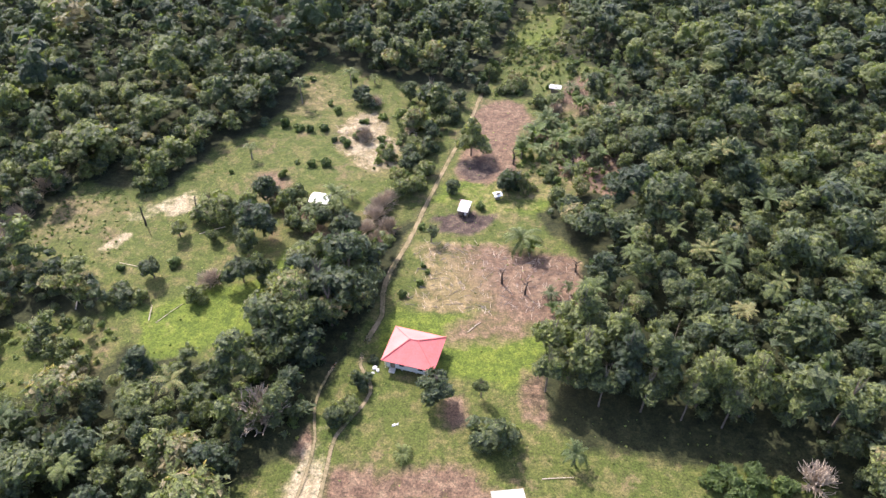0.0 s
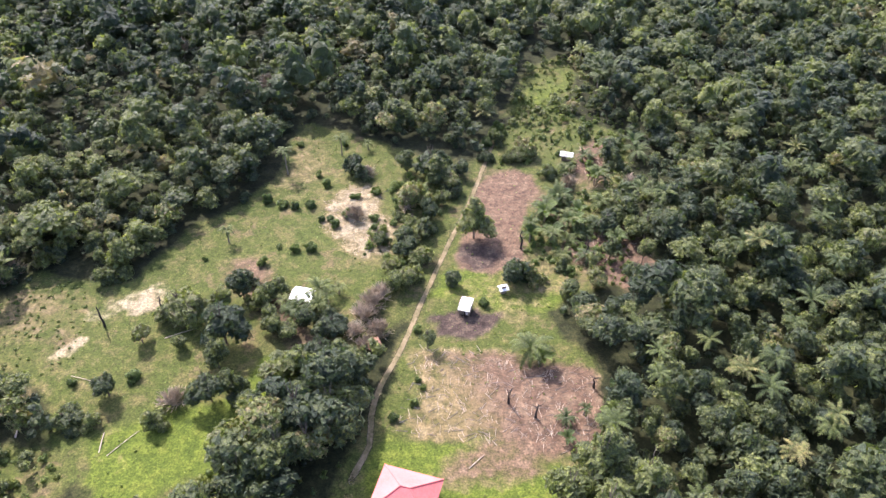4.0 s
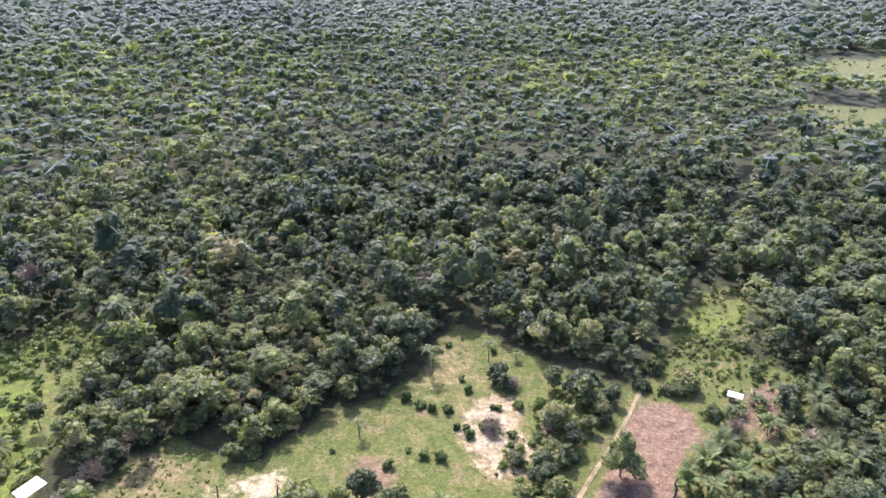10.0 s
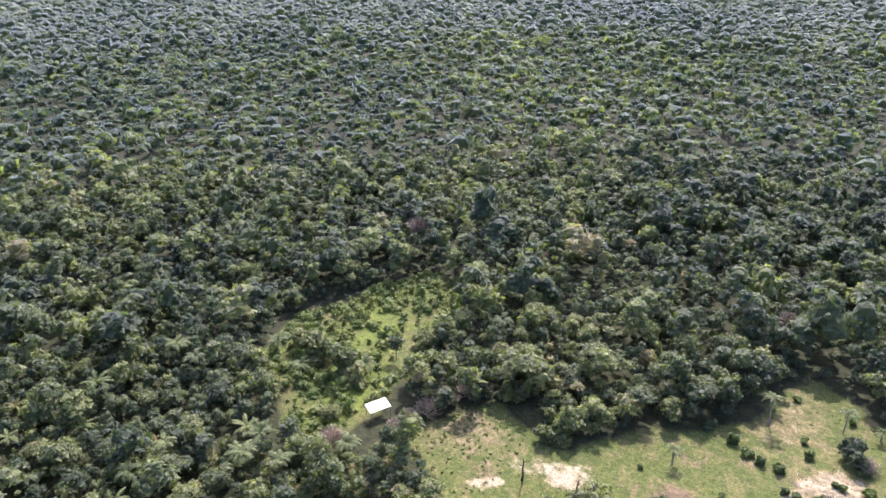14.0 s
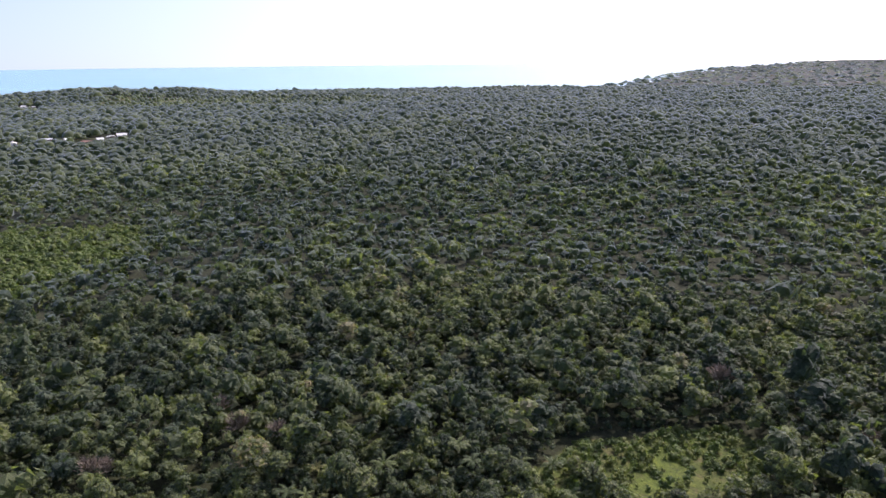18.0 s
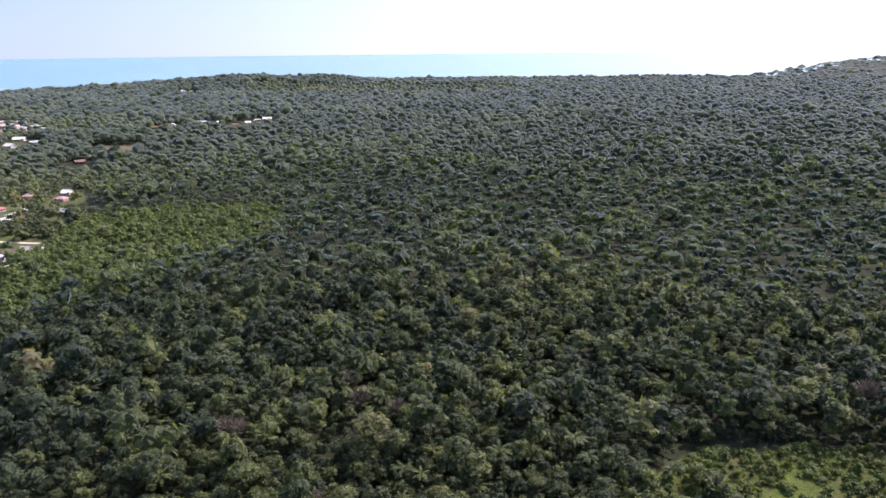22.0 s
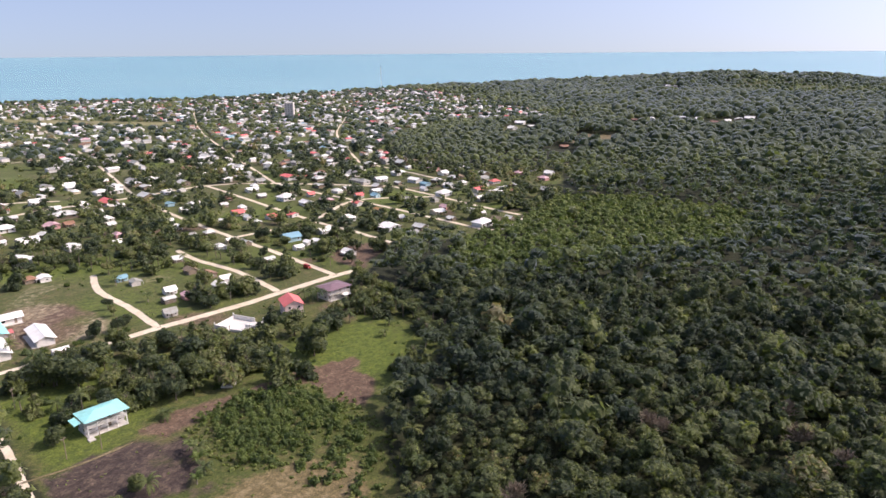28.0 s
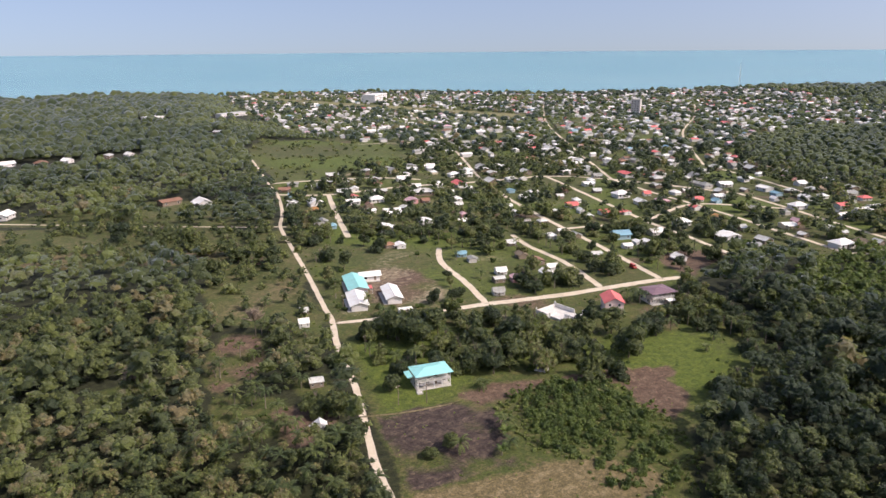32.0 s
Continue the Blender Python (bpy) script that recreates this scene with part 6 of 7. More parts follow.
def window(parent, x, y, z, w, h, along_x=True, frame_mat=None):
    d = 0.07
    fr = part("window", boxed(x - w / 2, y - d, z, x + w / 2, y + d, z + h) if along_x else boxed(x - d, y - w / 2, z, x + d, y + w / 2, z + h), frame_mat or m_frame, parent)
    q = d + 0.012
    part("pane", boxed(x - w / 2 + 0.1, y - q, z + 0.1, x + w / 2 - 0.1, y + q, z + h - 0.1) if along_x else boxed(x - q, y - w / 2 + 0.1, z + 0.1, x + q, y + w / 2 - 0.1, z + h - 0.1), m_glass, fr)
    return fr


ROOF_WORDS = {"white": "bright white tin", "zinc": "dull zinc", "grey": "weathered grey tin", "rust": "rusty tin", "red": "red tin", "blue": "pale blue tin", "pink": "faded pink tin",
              "thatch": "brown palm-thatch", "cream": "white tin", "yellow": "orange-brown tin", "teal": "teal tin", "mauve": "mauve tin"}
ROOFS["cream"], ROOFS["yellow"] = ROOFS["white"], tin("orange_tin", (0.50, 0.27, 0.10), 0.3)
WALL_FOR = {"white": "white", "zinc": "wood", "grey": "grey", "rust": "wood", "red": "white", "blue": "blue", "pink": "pink", "thatch": "wood", "cream": "cream", "yellow": "cream"}
MADE = {}


def street_house(x, y, length, roof, style, turn, group):
    """A one-storey house: walls, tin roof, door, windows and a porch; one model for each look, then copied."""
    key = (roof, style)
    if key not in MADE:
        L, W, h = 10.0, 7.0, 2.9
        words = {0: "gable", 1: "hipped", 2: "low gable"}[style]
        root = thing("house", "one-storey house with a %s %s roof" % (ROOF_WORDS[roof], words), "house", None, group)
        rise = (1.7, 1.6, 0.9)[style]
        m = ROOFS[roof]
        part("wall", wall_body(L, W, h, 0 if style == 1 else rise - 0.05), WALLS[WALL_FOR[roof]], root)
        part("roof", hip_roof(L, W, h, rise, 0.7) if style == 1 else gable_roof(L, W, h, rise, 0.6), m, root)
        part("ridge_cap", box(bmesh.new(), -(1.6 if style == 1 else L / 2 + 0.6), -0.16, h + rise - 0.04, (1.6 if style == 1 else L / 2 + 0.6), 0.16, h + rise + 0.06), m, root)
        part("door", boxed(-0.5, -W / 2 - 0.06, 0.05, 0.5, -W / 2 + 0.02, 2.1), m_wood, root)
        for wx in (-3.2, 3.2):
            window(root, wx, -W / 2, 1.0, 1.2, 1.2)
            window(root, wx, W / 2, 1.0, 1.2, 1.2)
        window(root, L / 2, 0.8, 1.0, 1.2, 1.2, False)
        if style != 1:
            bm = bmesh.new()
            slab(bm, [(-3.4, -W / 2 - 2.4, 2.35), (3.4, -W / 2 - 2.4, 2.35), (3.4, -W / 2 - 0.3, 2.72), (-3.4, -W / 2 - 0.3, 2.72)], 0.08)
            part("porch_roof", bm, m, root)
            for px_ in (-3.2, 3.2):
                part("porch_post", boxed(px_ - 0.08, -W / 2 - 2.3, 0, px_ + 0.08, -W / 2 - 2.14, 2.32), m_frame, root)
        MADE[key] = root
        first = True
    else:
        first = False
    k = length / 11.2
    m = pose(x, y, ground_z(x, y), 0, 0, turn) @ Matrix.Diagonal((k, max(0.5, min(1.15, k * 1.1)), max(0.72, min(1.1, k * 1.1)), 1))
    if first:
        MADE[key].matrix_basis = m
        return MADE[key]
    got = MADE[key].copy()
    scene.collection.objects.link(got)
    got.matrix_basis = m
    made = {MADE[key]: got}
    for o in MADE[key].children_recursive:
        c = o.copy()
        scene.collection.objects.link(c)
        c.parent = made[o.parent]
        made[o] = c
    return got


house_rng = random.Random(8)
STREET = [q for rows in (HOUSES_1A, HOUSES_1B, HOUSES_2A, HOUSES_2B, HOUSES_3A, HOUSES_3B) for q in rows]
for hx, hy, hl, roof in STREET:
    turn = 74 + house_rng.choice((0, 90, 180, 270)) + house_rng.uniform(-7, 7)
    style = 0 if roof == "thatch" else house_rng.choice((0, 0, 1, 2))
    street_house(hx, hy, hl, roof, style, turn, "houses along the dirt streets")

# ---- the houses in the clearings ----
def red_house():
    L, W, z0, h = 8.4, 6.9, 0.5, 3.1
    root = thing("house", "small pale house under a red hipped tin roof", "house", pose(-7.5, 48.0, ground_z(-7.5, 48.0), 0, 0, -13.5))
    part("wall", wall_body(L, W, h, 0, z0), WALLS["white"], root, "pale blue-white boarded walls")
    part("roof", hip_roof(L, W, h, 2.0, 0.65, 0.09), ROOFS["red"], root)
    for a, b in (((-0.75, 0, h + 2.03), (0.75, 0, h + 2.03)),) + tuple(((sx * 0.75, 0, h + 2.03), (sx * (L / 2 + 0.62), sy * (W / 2 + 0.62), h - 0.33)) for sx in (1, -1) for sy in (1, -1)):
        part("ridge_cap", rod(bmesh.new(), a, b, 0.10, 0.10, 6), ROOFS["red"], root)
    for px_ in (-3.9, -1.3, 1.3, 3.9):
        for py_ in (-3.2, 0, 3.2):
            part("stilt", boxed(px_ - 0.12, py_ - 0.12, -0.1, px_ + 0.12, py_ + 0.12, z0), m_concrete, root)
    for wx in (-1.2, 2.2):
        window(root, wx, -W / 2, 1.3, 1.1, 1.0)
        window(root, wx, W / 2, 1.3, 1.1, 1.0)
    window(root, L / 2, 0.5, 1.3, 1.1, 1.0, False)
    part("door", boxed(-3.4, -W / 2 - 0.06, z0, -2.5, -W / 2 + 0.02, z0 + 2.05), m_wood, root)
    for i in range(3):
        part("step", boxed(-3.5, -W / 2 - 0.3 * (3 - i), 0, -2.4, -W / 2 - 0.3 * (2 - i), 0.17 * (i + 1)), m_concrete, root)
    part("water_pipe", rod(bmesh.new(), (-L / 2 - 0.1, -W / 2 - 0.1, 0), (-L / 2 - 0.1, -W / 2 - 0.1, 2.7), 0.06, 0.06, 6), m_frame, root)


def pink_shack():
    root = thing("shack", "small wooden shack with faded pink and white tin sheets", "shack", pose(0.8, 89.0, ground_z(0.8, 89.0), 0, 0, -15))
    root.scale = (0.66, 0.70, 0.85)
    part("wall", wall_body(3.2, 3.4, 2.3, 0, 0.25), m_wood, root)
    for i, c in enumerate(("pink", "white", "pink", "white", "zinc")):
        x = -1.9 + 0.76 * i
        bm = bmesh.new()
        slab(bm, [(x, -0.9, 2.72), (x + 0.73, -0.9, 2.72), (x + 0.73, 2.1, 3.0 + 0.02 * i), (x, 2.1, 3.0 + 0.02 * i)], 0.05)
        part("roof_sheet", bm, ROOFS[c], root, {"pink": "faded pink tin sheet", "white": "white tin sheet", "zinc": "dull zinc sheet"}[c])
    bm = bmesh.new()
    slab(bm, [(-1.8, -2.4, 2.2), (1.8, -2.4, 2.2), (1.8, -0.85, 2.62), (-1.8, -0.85, 2.62)], 0.05)
    part("porch_roof", bm, ROOFS["zinc"], root)
    for px_ in (-1.6, 0, 1.6):
        part("porch_post", boxed(px_ - 0.06, -2.3, 0, px_ + 0.06, -2.18, 2.2), m_wood, root)
    part("door", boxed(-0.4, -1.76, 0.25, 0.4, -1.68, 2.1), m_char, root)
    part("wash_line_cloth", boxed(0.6, -2.16, 0.9, 1.3, -2.12, 1.7), WALLS["white"], root)


def simple_roofed(name, label, x, y, turn, L, W, h, rise, roof, wall, group=""):
    root = thing(name, label, name.split("_")[-1], pose(x, y, ground_z(x, y), 0, 0, turn), group)
    part("wall", wall_body(L, W, h, rise - 0.05), wall, root)
    part("roof", gable_roof(L, W, h, rise, 0.5, 0.07), ROOFS[roof], root)
    part("door", boxed(-0.45, -W / 2 - 0.06, 0.05, 0.45, -W / 2 + 0.02, 2.0), m_wood, root)
    if L > 3.5:
        window(root, L * 0.3, -W / 2, 1.0, 0.9, 0.9)
        window(root, -L * 0.3, W / 2, 1.0, 0.9, 0.9)
    return root


red_house()
pink_shack()
simple_roofed("orchard_house", "small house with a flat white roof among palms", -31.4, 90.2, -10, 3.4, 2.6, 2.5, 0.35, "white", WALLS["white"])
simple_roofed("forest_hut", "low dark hut with a pale tin roof", 25.0, 142.5, -12, 2.3, 1.2, 1.9, 0.25, "zinc", m_wood)
simple_roofed("garden_hut", "tiny plank hut with a white tin roof", 8.2, 94.6, 20, 1.0, 0.8, 1.5, 0.2, "white", m_wood)
simple_roofed("roadside_hut", "tiny grey hut beside the dirt track", -16.2, 79.0, 30, 1.6, 1.3, 1.6, 0.25, "rust", m_wood)
simple_roofed("front_shed", "shed with a stepped white tin roof", 8.6, 19.6, 8, 4.0, 3.2, 2.5, 0.5, "grey", WALLS["white"])


def tin_shelter():
    root = thing("open_shelter", "open shelter with a single white tin roof on posts", "shelter", pose(-103.6, 73.8, ground_z(-103.6, 73.8), 0, 0, 78))
    part("roof", slab(bmesh.new(), [(-2.5, -1.5, 2.5), (2.5, -1.5, 2.5), (2.5, 1.5, 2.9), (-2.5, 1.5, 2.9)], 0.06), ROOFS["white"], root)
    for sx in (-2.3, 2.3):
        for sy, hh in ((-1.3, 2.46), (1.3, 2.82)):
            part("post", boxed(sx - 0.07, sy - 0.07, 0, sx + 0.07, sy + 0.07, hh), m_wood, root)
    for sy, hh in ((-1.3, 2.4), (1.3, 2.76)):
        part("beam", boxed(-2.5, sy - 0.05, hh - 0.06, 2.5, sy + 0.05, hh + 0.04), m_wood, root)


tin_shelter()


# ---- the larger buildings by the road ----
def veranda_house(x, y, turn, L, W, roof, label, wall, rise, deep=1.9, name="two_storey_house"):
    """Two storeys with columns, a railed balcony along the front and a broad hipped roof."""
    root = thing(name, label, "house", pose(x, y, ground_z(x, y), 0, 0, turn) @ Matrix.Diagonal((0.94, 0.94, 0.84, 1)))
    f = -W / 2
    part("ground_floor", wall_body(L, W - deep, 2.9), wall, root).location.y = deep / 2
    part("upper_floor", wall_body(L, W - deep, 5.9, 0, 3.05), wall, root).location.y = deep / 2
    part("floor_slab", boxed(-L / 2 - 0.1, f, 2.9, L / 2 + 0.1, W / 2, 3.07), m_concrete, root)
    part("plinth", boxed(-L / 2 - 0.2, f - 0.2, -0.1, L / 2 + 0.2, W / 2 + 0.1, 0.16), m_concrete, root)
    part("roof", hip_roof(L, W, 5.95, rise, 0.75, 0.1), ROOFS[roof], root)
    for a, b in (((-(L - W) / 2, 0, 6.0 + rise), ((L - W) / 2, 0, 6.0 + rise)),):
        part("ridge_cap", rod(bmesh.new(), a, b, 0.1, 0.1, 6), ROOFS[roof], root)
    n = max(3, round(L / 2.6))
    for i in range(n + 1):
        cx = -L / 2 + 0.15 + i * (L - 0.3) / n
        part("column", boxed(cx - 0.14, f + 0.02, 0.16, cx + 0.14, f + 0.3, 2.9), m_frame, root)
        part("balcony_post", boxed(cx - 0.1, f + 0.04, 3.07, cx + 0.1, f + 0.24, 5.9), m_frame, root)
    for rz in (3.45, 3.75, 4.05):
        part("rail", boxed(-L / 2, f + 0.1, rz, L / 2, f + 0.17, rz + 0.09), m_frame, root)
    for i in range(n):
        wx = -L / 2 + (i + 0.5) * L / n
        for z in (0.0, 3.07):
            if i == n // 2:
                part("door", boxed(wx - 0.5, f + deep - 0.06, z + 0.16, wx + 0.5, f + deep + 0.02, z + 2.2), m_wood, root)
            else:
                window(root, wx, f + deep, z + 1.0, 1.3, 1.3)
            window(root, wx, W / 2, z + 1.0, 1.2, 1.2)
    for sy in (-0.2, 0.3):
        for z in (1.0, 4.05):
            window(root, L / 2, W * sy + 0.6, z, 1.1, 1.2, False)
            window(root, -L / 2, W * sy + 0.6, z, 1.1, 1.2, False)
    return root


teal = veranda_house(-104.6, -170.6, 167, 11.4, 7.4, "teal", "long two-storey house with verandas and a teal roof", WALLS["white"], 0.95, 2.7)
part("front_steps", boxed(-6.4, -6.2, -0.05, -4.6, -4.4, 0.35), m_concrete, teal)
part("side_porch_roof", slab(bmesh.new(), [(-8.6, -2.5, 5.0), (-6.7, -2.5, 5.3), (-6.7, 2.5, 5.3), (-8.6, 2.5, 5.0)], 0.08), ROOFS["teal"], teal)
mauve = veranda_house(-221.0, -182.5, 167, 11.2, 9.4, "mauve", "white two-storey house with balconies and a mauve roof", WALLS["white"], 1.0)
part("entrance_canopy", slab(bmesh.new(), [(0.5, -7.4, 2.3), (5.0, -7.4, 2.3), (5.0, -4.6, 2.7), (0.5, -4.6, 2.7)], 0.1), ROOFS["white"], mauve)
for px_ in (0.8, 4.7):
    part("canopy_post", boxed(px_ - 0.1, -7.3, 0, px_ + 0.1, -7.1, 2.3), m_frame, mauve)


def red_gable_house():
    L, W = 9.6, 7.0
    root = thing("two_storey_house", "pale two-storey house with a red gable roof", "house", pose(-196.6, -184.0, ground_z(-196.6, -184.0), 0, 0, 235))
    part("wall", wall_body(L, W, 5.6, 1.75), WALLS["pink"], root, "pale pink plastered walls").data.materials[0] = paint("pale_pink_wall", (0.72, 0.56, 0.52))
    part("roof", gable_roof(L, W, 5.6, 1.8, 0.6), ROOFS["red"], root)
    part("balcony", boxed(-L / 2 - 1.3, -W / 2 + 0.3, 2.8, -L / 2, W / 2 - 0.3, 2.95), m_concrete, root)
    for sy in (-W / 2 + 0.4, 0, W / 2 - 0.5):
        part("column", boxed(-L / 2 - 1.25, sy, 0, -L / 2 - 1.05, sy + 0.2, 2.8), m_frame, root)
    part("rail", boxed(-L / 2 - 1.28, -W / 2 + 0.3, 3.7, -L / 2 - 1.2, W / 2 - 0.3, 3.8), m_frame, root)
    for z in (0.9, 3.8):
        for sy in (-1.8, 1.8):
            window(root, -L / 2, sy, z, 1.1, 1.2, False)
        for wx in (-2.8, 0, 2.8):
            window(root, wx, W / 2, z, 1.1, 1.2)
            window(root, wx, -W / 2, z, 1.1, 1.2)
    part("door", boxed(-L / 2 - 0.06, -0.5, 0.05, -L / 2 + 0.02, 0.5, 2.1), m_wood, root)


red_gable_house()


def school_block(x, y, turn, L, W, roof, label):
    root = thing("school_building", label, "school", pose(x, y, ground_z(x, y), 0, 0, turn), "school buildings")
    part("wall", wall_body(L, W, 2.8, 1.05), WALLS["white"], root)
    part("roof", gable_roof(L, W, 2.8, 1.1, 0.8), ROOFS[roof], root)
    part("ridge_cap", boxed(-L / 2 - 0.8, -0.2, 3.87, L / 2 + 0.8, 0.2, 3.97), ROOFS[roof], root)
    n = int(L / 3.2)
    for i in range(n):
        wx = -L / 2 + (i + 0.5) * L / n
        for s in (1, -1):
            if i % 3 == 1 and s < 0:
                part("door", boxed(wx - 0.5, -W / 2 - 0.06, 0.05, wx + 0.5, -W / 2 + 0.02, 2.15), m_wood, root)
            else:
                window(root, wx, s * W / 2, 1.0, 1.5, 1.2)
    part("porch_slab", boxed(-L / 2, -W / 2 - 1.6, -0.1, L / 2, -W / 2, 0.12), m_concrete, root)
    return root


school_block(-125.8, -266.5, 72.5, 19.5, 7.6, "teal", "long school building with a pale teal roof").children[1].data.materials[0] = tin("pale_teal_tin", (0.50, 0.72, 0.70), 0.15)
school_block(-117.0, -246.8, 71, 16.0, 6.4, "white", "long school building with a bright white roof")
school_block(-132.6, -246.2, 71, 15.5, 5.8, "white", "long school building with ridge vents and white roof")
school_block(-136.0, -273.0, 165, 8.5, 3.8, "white", "short school building with a white roof")
awning = thing("awning", "small red awning on posts beside the school", "awning", pose(-127.5, -257.5, 0, 0, 0, 72))
part("sheet", slab(bmesh.new(), [(-2.4, -1.6, 2.4), (2.4, -1.6, 2.4), (2.4, 1.6, 2.7), (-2.4, 1.6, 2.7)], 0.06), ROOFS["red"], awning)
for px_ in (-2.2, 2.2):
    for py_ in (-1.4, 1.4):
        part("post", boxed(px_ - 0.05, py_ - 0.05, -0.1, px_ + 0.05, py_ + 0.05, 2.5), m_frame, awning)


def walled_court():
    """An unfinished white house: a pale floor slab with broken low walls round it."""
    root = thing("unfinished_house", "roofless white house shell with low broken walls", "ruin", pose(-177.0, -192.5, 0, 0, 0, 98))
    part("floor_slab", boxed(-7, -5.5, -0.05, 7, 5.5, 0.22), m_concrete, root).data.materials[0] = paint("white_slab", (0.72, 0.69, 0.62))
    for x0, y0, x1, y1, h in ((-7, -5.5, -2, -5.25, 1.6), (0, -5.5, 7, -5.25, 1.1), (-7, 5.25, 3, 5.5, 1.9), (-7, -5.5, -6.75, 5.5, 1.5), (6.75, -5.5, 7, -1, 1.8), (6.75, 1, 7, 5.5, 1.2), (-2, -5.25, -1.75, 0, 1.3), (2.5, 0, 7, 0.25, 1.2)):
        part("wall", boxed(x0, y0, 0.2, x1, y1, h), WALLS["white"], root)
    for px_, py_ in ((-7, -5.5), (7, -5.5), (-7, 5.5), (7, 5.5), (0, -5.5)):
        part("pillar", boxed(px_ - 0.2, py_ - 0.2, 0.2, px_ + 0.2, py_ + 0.2, 2.5), WALLS["white"], root)


walled_court()


def van(x, y, turn):
    root = thing("van", "small red van parked beside the dirt road", "van", pose(x, y, ground_z(x, y) + 0.08, 0, 0, turn))
    m_body = paint("red_car_paint", (0.45, 0.03, 0.03), 0.1, 0.3)
    part("body", boxed(-2.2, -0.85, 0.35, 2.2, 0.85, 1.15, bevel=0.12), m_body, root)
    part("cabin", boxed(-2.1, -0.8, 1.1, 1.3, 0.8, 1.95, bevel=0.2), m_body, root)
    part("windscreen", boxed(1.2, -0.7, 1.25, 1.33, 0.7, 1.8), m_glass, root)
    for sy in (0.8, -0.8):
        part("side_window", boxed(-1.8, sy - 0.02, 1.3, 1.0, sy + 0.02, 1.75), m_glass, root)
        for sx in (-1.4, 1.4):
            part("wheel", rod(bmesh.new(), (sx, sy - 0.1, 0.33), (sx, sy + 0.12, 0.33), 0.33, 0.33, 12), m_char, root)
    for sy in (-0.6, 0.6):
        part("headlight", boxed(2.16, sy - 0.15, 0.75, 2.23, sy + 0.15, 0.95), m_frame, root)


van(-246.5, -219.0, 74)


# ---- far town ----
def far_block(name, label, category, x, y, turn, L, W, h, mat, roof):
    root = thing(name, label, category, pose(x, y, float(relief(x, y)), 0, 0, turn))
    part("wall", wall_body(L, W, h), mat, root)
    part("roof", slab(bmesh.new(), [(-L / 2 - 0.4, -W / 2 - 0.4, h + 0.5), (L / 2 + 0.4, -W / 2 - 0.4, h + 0.5), (L / 2 + 0.4, W / 2 + 0.4, h + 0.5), (-L / 2 - 0.4, W / 2 + 0.4, h + 0.5)], 0.5), roof, root)
    for k in range(int(h // 3.2)):
        for i in range(int(L // 4)):
            window(root, -L / 2 + 2 + i * 4, -W / 2, 1 + 3.2 * k, 1.8, 1.4)
            window(root, -L / 2 + 2 + i * 4, W / 2, 1 + 3.2 * k, 1.8, 1.4)
    return root


far_block("apartment_tower", "tall pale grey concrete tower above the roofs", "tower block", -826, -749, 120, 13, 11, 24, m_concrete, m_concrete)
far_block("large_hall", "long white hall with a flat roof by the airstrip", "hall", -655, -1262, 40, 62, 26, 14, WALLS["white"], ROOFS["white"])
far_block("white_warehouse", "low white warehouse at the edge of town", "warehouse", -215, -1130, 25, 30, 14, 5, WALLS["white"], ROOFS["white"])
far_block("long_warehouse", "long pale warehouse beside the woods", "warehouse", -330, -1120, 25, 52, 14, 5, WALLS["white"], ROOFS["zinc"])


def mast(x, y, h):
    root = thing("radio_mast", "tall thin lattice radio mast above the town", "mast", pose(x, y, float(relief(x, y))))
    for i in range(3):
        a = i * 2.094
        part("leg", rod(bmesh.new(), (2.4 * math.cos(a), 2.4 * math.sin(a), 0), (0.5 * math.cos(a), 0.5 * math.sin(a), h), 0.28, 0.18, 5), m_frame, root)
    for k in range(14):
        z, q = h * k / 14, 2.4 - 1.9 * k / 14
        bm = bmesh.new()
        for i in range(3):
            a, b = i * 2.094, (i + 1) * 2.094
            rod(bm, (q * math.cos(a), q * math.sin(a), z), (q * math.cos(b), q * math.sin(b), z + h / 14), 0.12, 0.12, 4)
        part("brace", bm, m_frame, root)
    part("antenna", rod(bmesh.new(), (0, 0, h), (0, 0, h + 5), 0.2, 0.1, 5), m_frame, root)


mast(-1500, -1052, 62)
for k, (x, y) in enumerate(HAMLET):
    street_house(x, y, (14.0, 10.0, 12.5, 9.0, 15.0)[k % 5], ("white", "zinc", "white", "rust")[k % 4], (0, 2)[k % 2], (92, 128, 61, 110, 15)[k % 5], "houses in a forest clearing")

# rows of far houses: the nearer ones as things, the rest joined
town_rng = random.Random(4)
TOWN_GRASS = [SCHOOL_GREEN, GREEN_SLOPE, SCHOOL_YARD, SOUTH_GREEN, BURNT, FALLOW, TANGLE, PLOUGHED]
spots_far, cellsize = [], 18.5
ca, sa = math.cos(radians(74)), math.sin(radians(74))
near_xy = np.array([(q[0], q[1]) for q in STREET])
for i in range(-10, 95):
    for j in range(-60, 60):
        u, v = i * cellsize + town_rng.uniform(-6, 6), j * cellsize + town_rng.uniform(-6, 6)
        x, y = -100 - u * ca * 0.94 - v * sa, -150 - u * sa * 0.94 + v * ca
        if math.hypot(x, y) > 430 and town_rng.random() < 0.68:
            spots_far.append((x, y))
P = np.array(spots_far)
keep = (inside(TOWN, P[:, 0], P[:, 1]) > 6) & (coast(P[:, 0], P[:, 1]) > 30) & ~on_road(P[:, 0], P[:, 1], 4) & ~on_road(P[:, 0] * 1.035, P[:, 1] * 1.035, 0, ["airstrip"])
for q in TOWN_GRASS:
    keep &= inside(q, P[:, 0], P[:, 1]) < -4
P = P[keep]
keep = np.array([np.hypot(*(near_xy - q).T).min() > 15 for q in P])
P = P[keep]
P = P[np.argsort(np.hypot(P[:, 0], P[:, 1]))]
